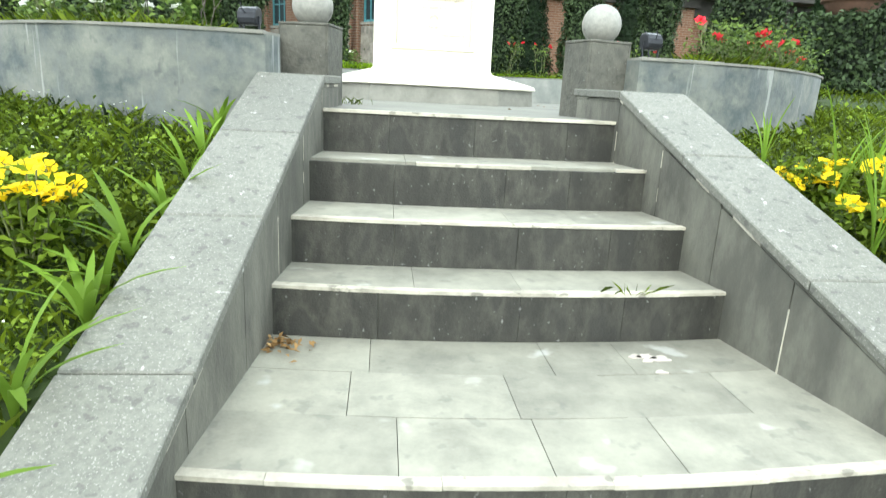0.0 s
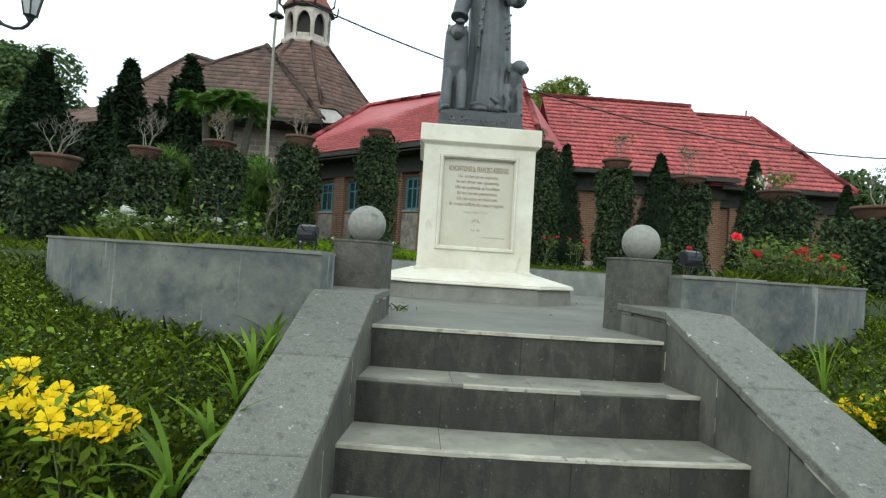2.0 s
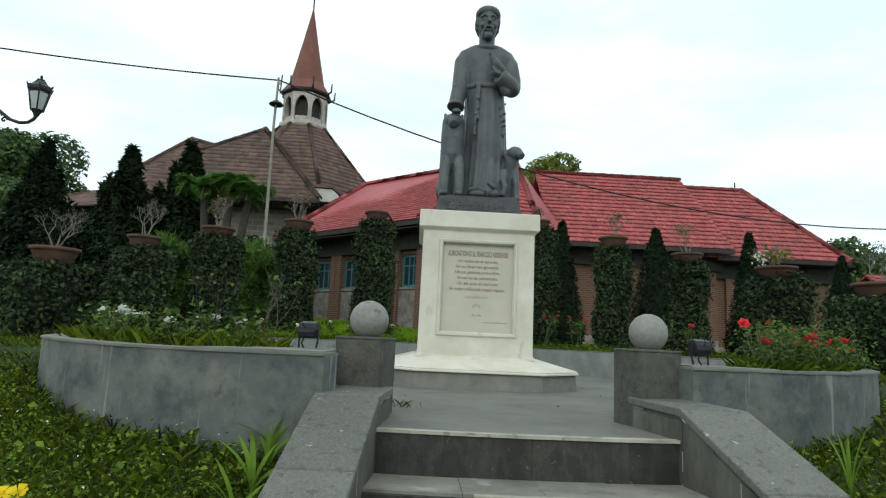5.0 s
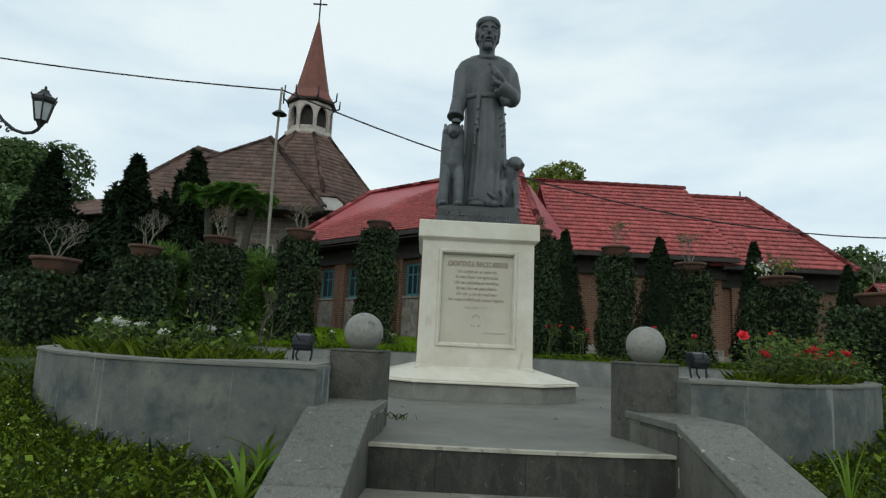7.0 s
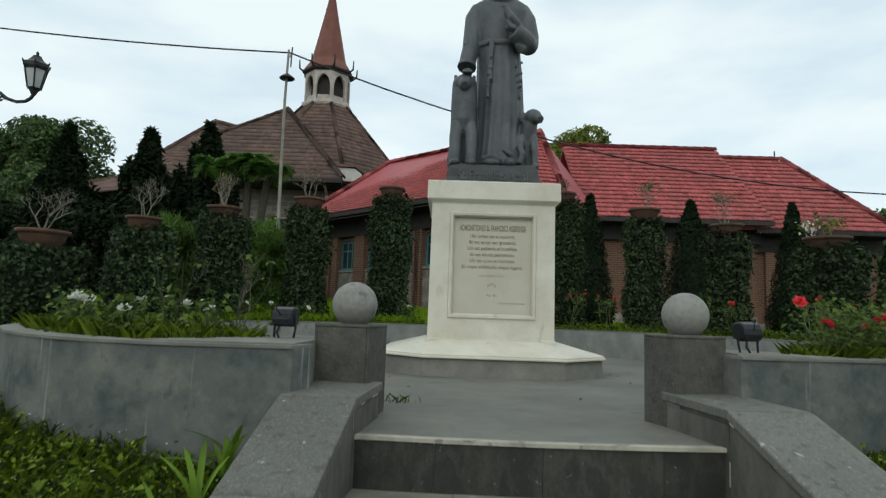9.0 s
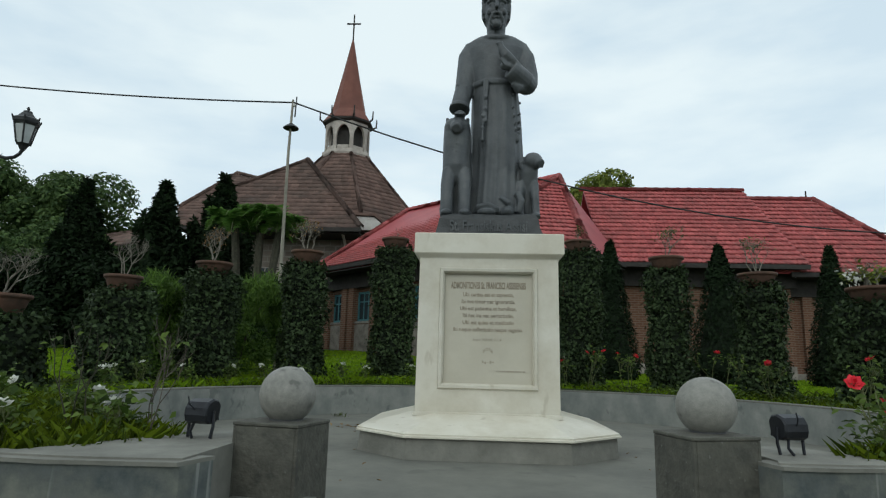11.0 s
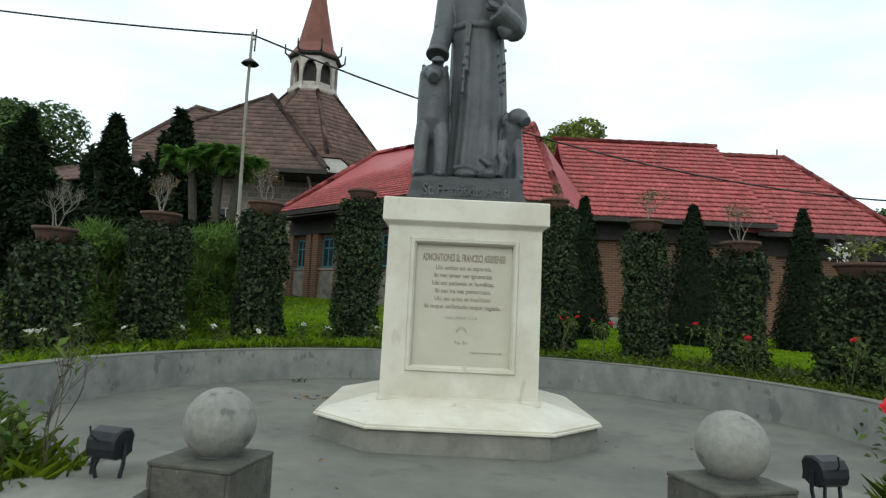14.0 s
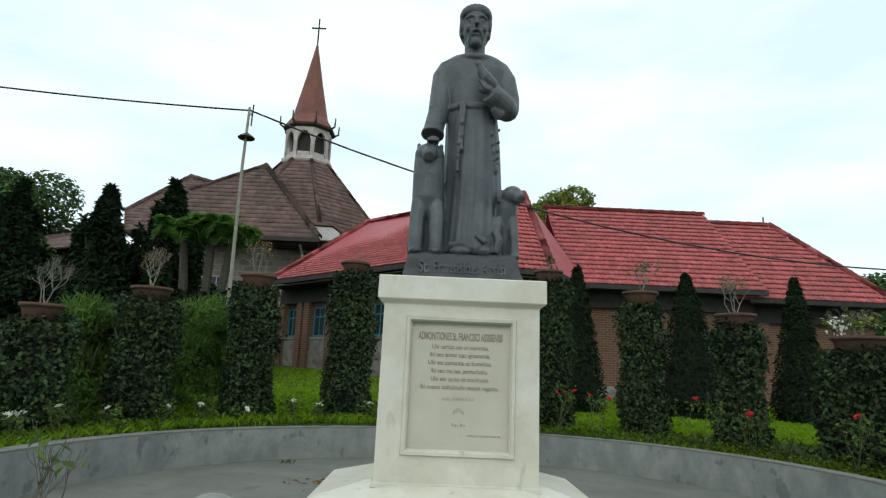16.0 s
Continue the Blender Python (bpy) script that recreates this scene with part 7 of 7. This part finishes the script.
v, f = blades(p, 0.045, 0.02, 0.5)
grow(v, "lawn_grass", f, L_LAWN, None, "stuff", "short bright green mown lawn grass", "grass")


# ---- strap-leaved clumps along the stair wall, yellow flowers, tall grass ----
def strap_clump(x, y, z, k, length, width, label, material, lean=0.6, category="plant", name="strap_leaf_plant", group="", toward=None):
    t = thing(name, x, y, z - 0.01, label, category, group)
    for i in range(k):
        a = rnd.uniform(0, 6.28) if toward is None else toward + rnd.uniform(-1.3, 1.3)
        L = length * rnd.uniform(0.7, 1.2)
        ln = lean * rnd.uniform(0.4, 1.2)
        bm = bmesh.new()
        prev = None
        for s in np.linspace(0, 1, 8):
            r = L * ln * s * s
            zz = L * (s - 0.45 * ln * s * s)
            w = width * (0.35 + 1.3 * s) * (1 - s) ** 0.55 + 0.0006
            c = Vector((math.cos(a) * r, math.sin(a) * r, zz))
            sd = Vector((-math.sin(a), math.cos(a), 0)) * w
            dip = Vector((0, 0, -w * 0.35))
            row = [bm.verts.new(c - sd), bm.verts.new(c + dip), bm.verts.new(c + sd)]
            if prev:
                bm.faces.new((prev[0], prev[1], row[1], row[0]))
                bm.faces.new((prev[1], prev[2], row[2], row[1]))
            prev = row
        part("leaf", bm, material, t, "", True)
    return t


for x, y, k, L in ((-1.14, 3.52, 6, 0.26), (-1.13, 3.2, 7, 0.3), (-1.12, 2.72, 8, 0.28), (-1.15, 2.5, 9, 0.3), (-1.14, 2.2, 9, 0.3), (-1.16, 2.35, 7, 0.24), (-1.13, 3.0, 8, 0.26), (-1.12, 3.4, 8, 0.24), (-1.17, 1.93, 8, 0.34), (-1.2, 1.68, 7, 0.34)):
    strap_clump(x, y, float(gz(x, y)), k, L, 0.015, "bright yellow-green strap-leaved weed leaning over the stair wall", L_LILY, 0.8, "plant", "strap_leaf_plant", "weeds along the stair wall")
for k in range(8):
    d = -60 + 4.2 * k
    x, y = bed_xy(d, wall_r(d) + 0.05)
    strap_clump(x, y, float(gz(x, y)), 8, 0.1, 0.006, "small dark tuft at the foot of the round wall", L_HEDGE, 0.5, "plant", "dark_tuft", "tufts at the wall foot")
for x, y, L, kk in ((1.2, 2.55, 0.62, 7), (1.3, 2.9, 0.5, 6), (1.42, 2.45, 0.7, 6), (1.5, 2.9, 0.55, 6), (1.25, 3.3, 0.35, 7), (1.7, 3.2, 0.4, 8), (1.22, 2.15, 0.5, 6), (1.36, 2.3, 0.78, 7), (1.55, 2.65, 0.8, 8)):
    strap_clump(x, y, float(gz(x, y)), kk, L, 0.006, "tuft of tall thin green grass beside the stair wall", L_LILY, 0.45, "grass", "tall_grass", "tall grass beside the stairs")


def yellow_flowers(x, y, n, r, h):
    t = thing("yellow_flower_plant", x, y, float(gz(x, y)) - 0.01, "bushy plant with bright yellow flowers", "flower", "yellow flowers beside the stairs")
    bm = bmesh.new()
    heads = []
    for i in range(n):
        a, q = rnd.uniform(0, 6.28), r * math.sqrt(rnd.uniform(0, 1))
        hx, hy, hz = q * math.cos(a), q * math.sin(a), h * rnd.uniform(0.7, 1.05)
        tube(bm, [(hx * 0.2, hy * 0.2, 0), (hx * 0.7, hy * 0.7, hz * 0.6), (hx, hy, hz)], [0.004, 0.003, 0.0025], 4)
        heads.append((hx, hy, hz))
    part("stem_work", bm, M_STEM, t)
    kk = np.array(heads)[RNG.integers(0, n, 520)] * RNG.uniform(0.3, 0.95, (520, 1)) + RNG.normal(0, 0.035, (520, 3))
    kk[:, 2] = np.clip(kk[:, 2], 0.01, None)
    shell_leaves("foliage", t, kk, np.tile([0, 0, 1.0], (520, 1)), 0.05, L_WEED, 0.4, 0.6)
    for hx, hy, hz in heads:
        ob = new("bloom", DAISY)
        ob.parent = t
        ob.matrix_basis = pose(hx, hy, hz, rnd.uniform(5, 65), rnd.uniform(-20, 20), rnd.uniform(-60, 60))


yellow_flowers(-1.4, 2.45, 22, 0.15, 0.28)
yellow_flowers(-1.62, 2.5, 24, 0.2, 0.31)
yellow_flowers(1.24, 3.02, 16, 0.12, 0.15)
yellow_flowers(1.45, 3.08, 18, 0.16, 0.17)
yellow_flowers(1.3, 2.7, 10, 0.12, 0.17)

# ---- pole, cable, street lamp ----
px_, py_ = -3.2, 11.07
pole = thing("lamp_pole", px_, py_, float(gz(px_, py_)) - 0.05, "thin weathered pole carrying a cable and a small lamp", "pole")
hz_ = 5.92 - float(gz(px_, py_))
part("shaft", tube(bmesh.new(), [(0.02, 0, 0), (0.0, 0, hz_ * 0.4), (-0.015, 0, hz_ * 0.8), (0.0, 0, hz_)], [0.03, 0.027, 0.023, 0.018], 10), M_BAMBOO, pole)
part("lamp_shade", turned(bmesh.new(), [(0.03, hz_ - 0.42), (0.1, hz_ - 0.47), (0.13, hz_ - 0.5), (0.12, hz_ - 0.51), (0.03, hz_ - 0.5)], 16), M_IRON, pole)
part("spike", tube(bmesh.new(), [(0.05, 0, hz_ - 0.3), (0.06, 0, hz_ + 0.05)], 0.012, 5), M_IRON, pole)
part("insulator", ball(bmesh.new(), 0.03, 0, hz_ - 0.1, 0.03, seg=8), M_WHITE, pole)
for ends in (((-14.0, 11.3, 7.0), (-3.18, 11.07, 5.82), 0.21), ((-3.18, 11.07, 5.82), (16.0, 14.3, 5.3), 1.43)):
    p0, p1, sag = Vector(ends[0]), Vector(ends[1]), ends[2]
    pts = [p0.lerp(p1, s) - Vector((0, 0, sag * 4 * s * (1 - s))) for s in np.linspace(0, 1, 25)]
    cb = part("power_cable", tube(bmesh.new(), pts, 0.014, 5), M_CABLE)
    tagged(cb, "thin black overhead cable slung from the pole", "cable", "overhead cables")
far_pole = thing("cable_post", 16.0, 14.3, float(gz(16, 14.3)) - 0.05, "plain wooden post holding the far end of a cable", "pole")
part("shaft", tube(bmesh.new(), [(0, 0, 0), (0, 0, 4.2)], [0.07, 0.05], 8), M_BARK, far_pole)
far_pole = thing("cable_post", -14.0, 11.3, float(gz(-14, 11.3)) - 0.05, "plain wooden post holding the far end of a cable", "pole")
part("shaft", tube(bmesh.new(), [(0, 0, 0), (0, 0, 7.06 - float(gz(-14, 11.3)) + 0.05)], [0.08, 0.06], 8), M_BARK, far_pole)

lx, ly = -6.31, 8.16
lg = float(gz(lx, ly)) - 0.05
lamp = thing("street_lamp", lx, ly, lg, "ornate dark iron lamp post with a hexagonal lantern", "street lamp")
part("post", turned(bmesh.new(), [(0.12, 0), (0.12, 0.25), (0.07, 0.32), (0.055, 1.2), (0.05, 2.9), (0.07, 2.95), (0.04, 3.0), (0.02, 3.15)], 14), M_IRON, lamp)
arm = [(0.04, 0, 2.82), (0.2, 0, 2.88), (0.3, 0, 2.89), (0.4, 0, 2.83), (0.5, 0, 2.72), (0.65, 0, 2.61), (0.77, 0, 2.575), (0.87, 0, 2.585), (0.93, 0, 2.625), (0.955, 0, 2.67)]
part("arm", tube(bmesh.new(), arm, 0.02, 8), M_IRON, lamp)
for c, cz, rr in ((0.31, 2.72, 0.11), (0.47, 2.65, 0.075), (0.58, 2.6, 0.04)):
    part("scroll", tube(bmesh.new(), [(c + rr * (1 - s / 14) * math.cos(s * 0.55), 0, cz + rr * (1 - s / 14) * math.sin(s * 0.55)) for s in range(13)], 0.011, 5), M_IRON, lamp)
hx0, z0 = 0.955, 2.664


def hexr(r, z):
    return [(hx0 + r * math.cos(radians(60 * i)), r * math.sin(radians(60 * i)), z) for i in range(6)]


lan = new("lantern")
lan.parent = lamp
part("cup", loft(bmesh.new(), [hexr(0.024, z0), hexr(0.04, z0 + 0.03), hexr(0.045, z0 + 0.045), hexr(0.075, z0 + 0.085)]), M_IRON, lan)
part("glass", loft(bmesh.new(), [hexr(0.07, z0 + 0.085), hexr(0.126, z0 + 0.335)]), M_LAMPGLASS, lan, "cloudy glass panes")
for i in range(6):
    c, s = math.cos(radians(60 * i)), math.sin(radians(60 * i))
    part("rib", tube(bmesh.new(), [(hx0 + 0.074 * c, 0.074 * s, z0 + 0.078), (hx0 + 0.132 * c, 0.132 * s, z0 + 0.345)], 0.01, 5), M_IRON, lan)
    part("corner_tip", tube(bmesh.new(), [(hx0 + 0.135 * c, 0.135 * s, z0 + 0.35), (hx0 + 0.152 * c, 0.152 * s, z0 + 0.385), (hx0 + 0.158 * c, 0.158 * s, z0 + 0.4)], [0.012, 0.01, 0.004], 5), M_IRON, lan)
part("lantern_roof", loft(bmesh.new(), [hexr(0.128, z0 + 0.3), hexr(0.145, z0 + 0.335), hexr(0.15, z0 + 0.372), hexr(0.095, z0 + 0.405), hexr(0.06, z0 + 0.45), hexr(0.048, z0 + 0.462), hexr(0.05, z0 + 0.474), hexr(0.014, z0 + 0.49), hexr(0.02, z0 + 0.51), hexr(0.006, z0 + 0.536)]), M_IRON, lan)

# ---- litter and stains ----
def litter(name, pts, size, label, material, category):
    p = np.array(pts)
    v, f = leaves(p, np.tile([0, 0, 1.0], (len(p), 1)), size, 0.45, 0.25)
    grow(v, name, f, material, None, "stuff", label, category)


litter("dry_leaves", [(-0.77 + abs(rnd.gauss(0, 0.05)), 2.58 - abs(rnd.gauss(0, 0.06)), 0.379 + rnd.uniform(0, 0.01)) for _ in range(60)], 0.03, "dry brown leaves in the corner of the landing", L_DRY, "leaves")
litter("dry_leaves", [(-1.15 + rnd.gauss(0, 0.16), 7.4 + rnd.gauss(0, 0.12), TZ + 0.006) for _ in range(26)], 0.05, "dry leaves and twigs on the terrace floor", L_DRY, "leaves")
litter("dry_leaves", [(rnd.uniform(-1.5, 1.5), rnd.uniform(4.3, 7.5), TZ + 0.004) for _ in range(30)], 0.03, "scattered dry leaves on the terrace floor", L_DRY, "leaves")
for x, y, z, k in ((-0.6, 4.35, TZ, 26), (-1.55, 8.35, TZ, 24), (-0.3, 8.85, TZ, 18), (0.42, 2.6, 0.545, 14)):
    p = np.array([(x + rnd.gauss(0, 0.05), y + rnd.gauss(0, 0.02), z) for _ in range(k)])
    v, f = blades(p, 0.035, 0.002, 0.9)
    grow(v, "joint_weed", f, L_GRASS, None, "stuff", "small tuft of weed growing in a joint", "weed")
for x, y, r in ((0.43, 2.47, 0.022), (0.47, 2.455, 0.026), (0.39, 2.47, 0.016), (0.43, 2.36, 0.014), (0.42, 2.44, 0.012)):
    ol = [(x + r * (1 + 0.4 * math.sin(3 * t + x * 9) + rnd.uniform(-0.268, 0.25)) * math.cos(t) * 1.2, y + r * rnd.uniform(0.6, 1.2) * math.sin(t)) for t in np.linspace(0, 2 * math.pi, 15)[:-1]]
    part("lime_splash", prism(bmesh.new(), ol, 0.372, 0.3785), M_LANTERN, stairs, "dried white splash")
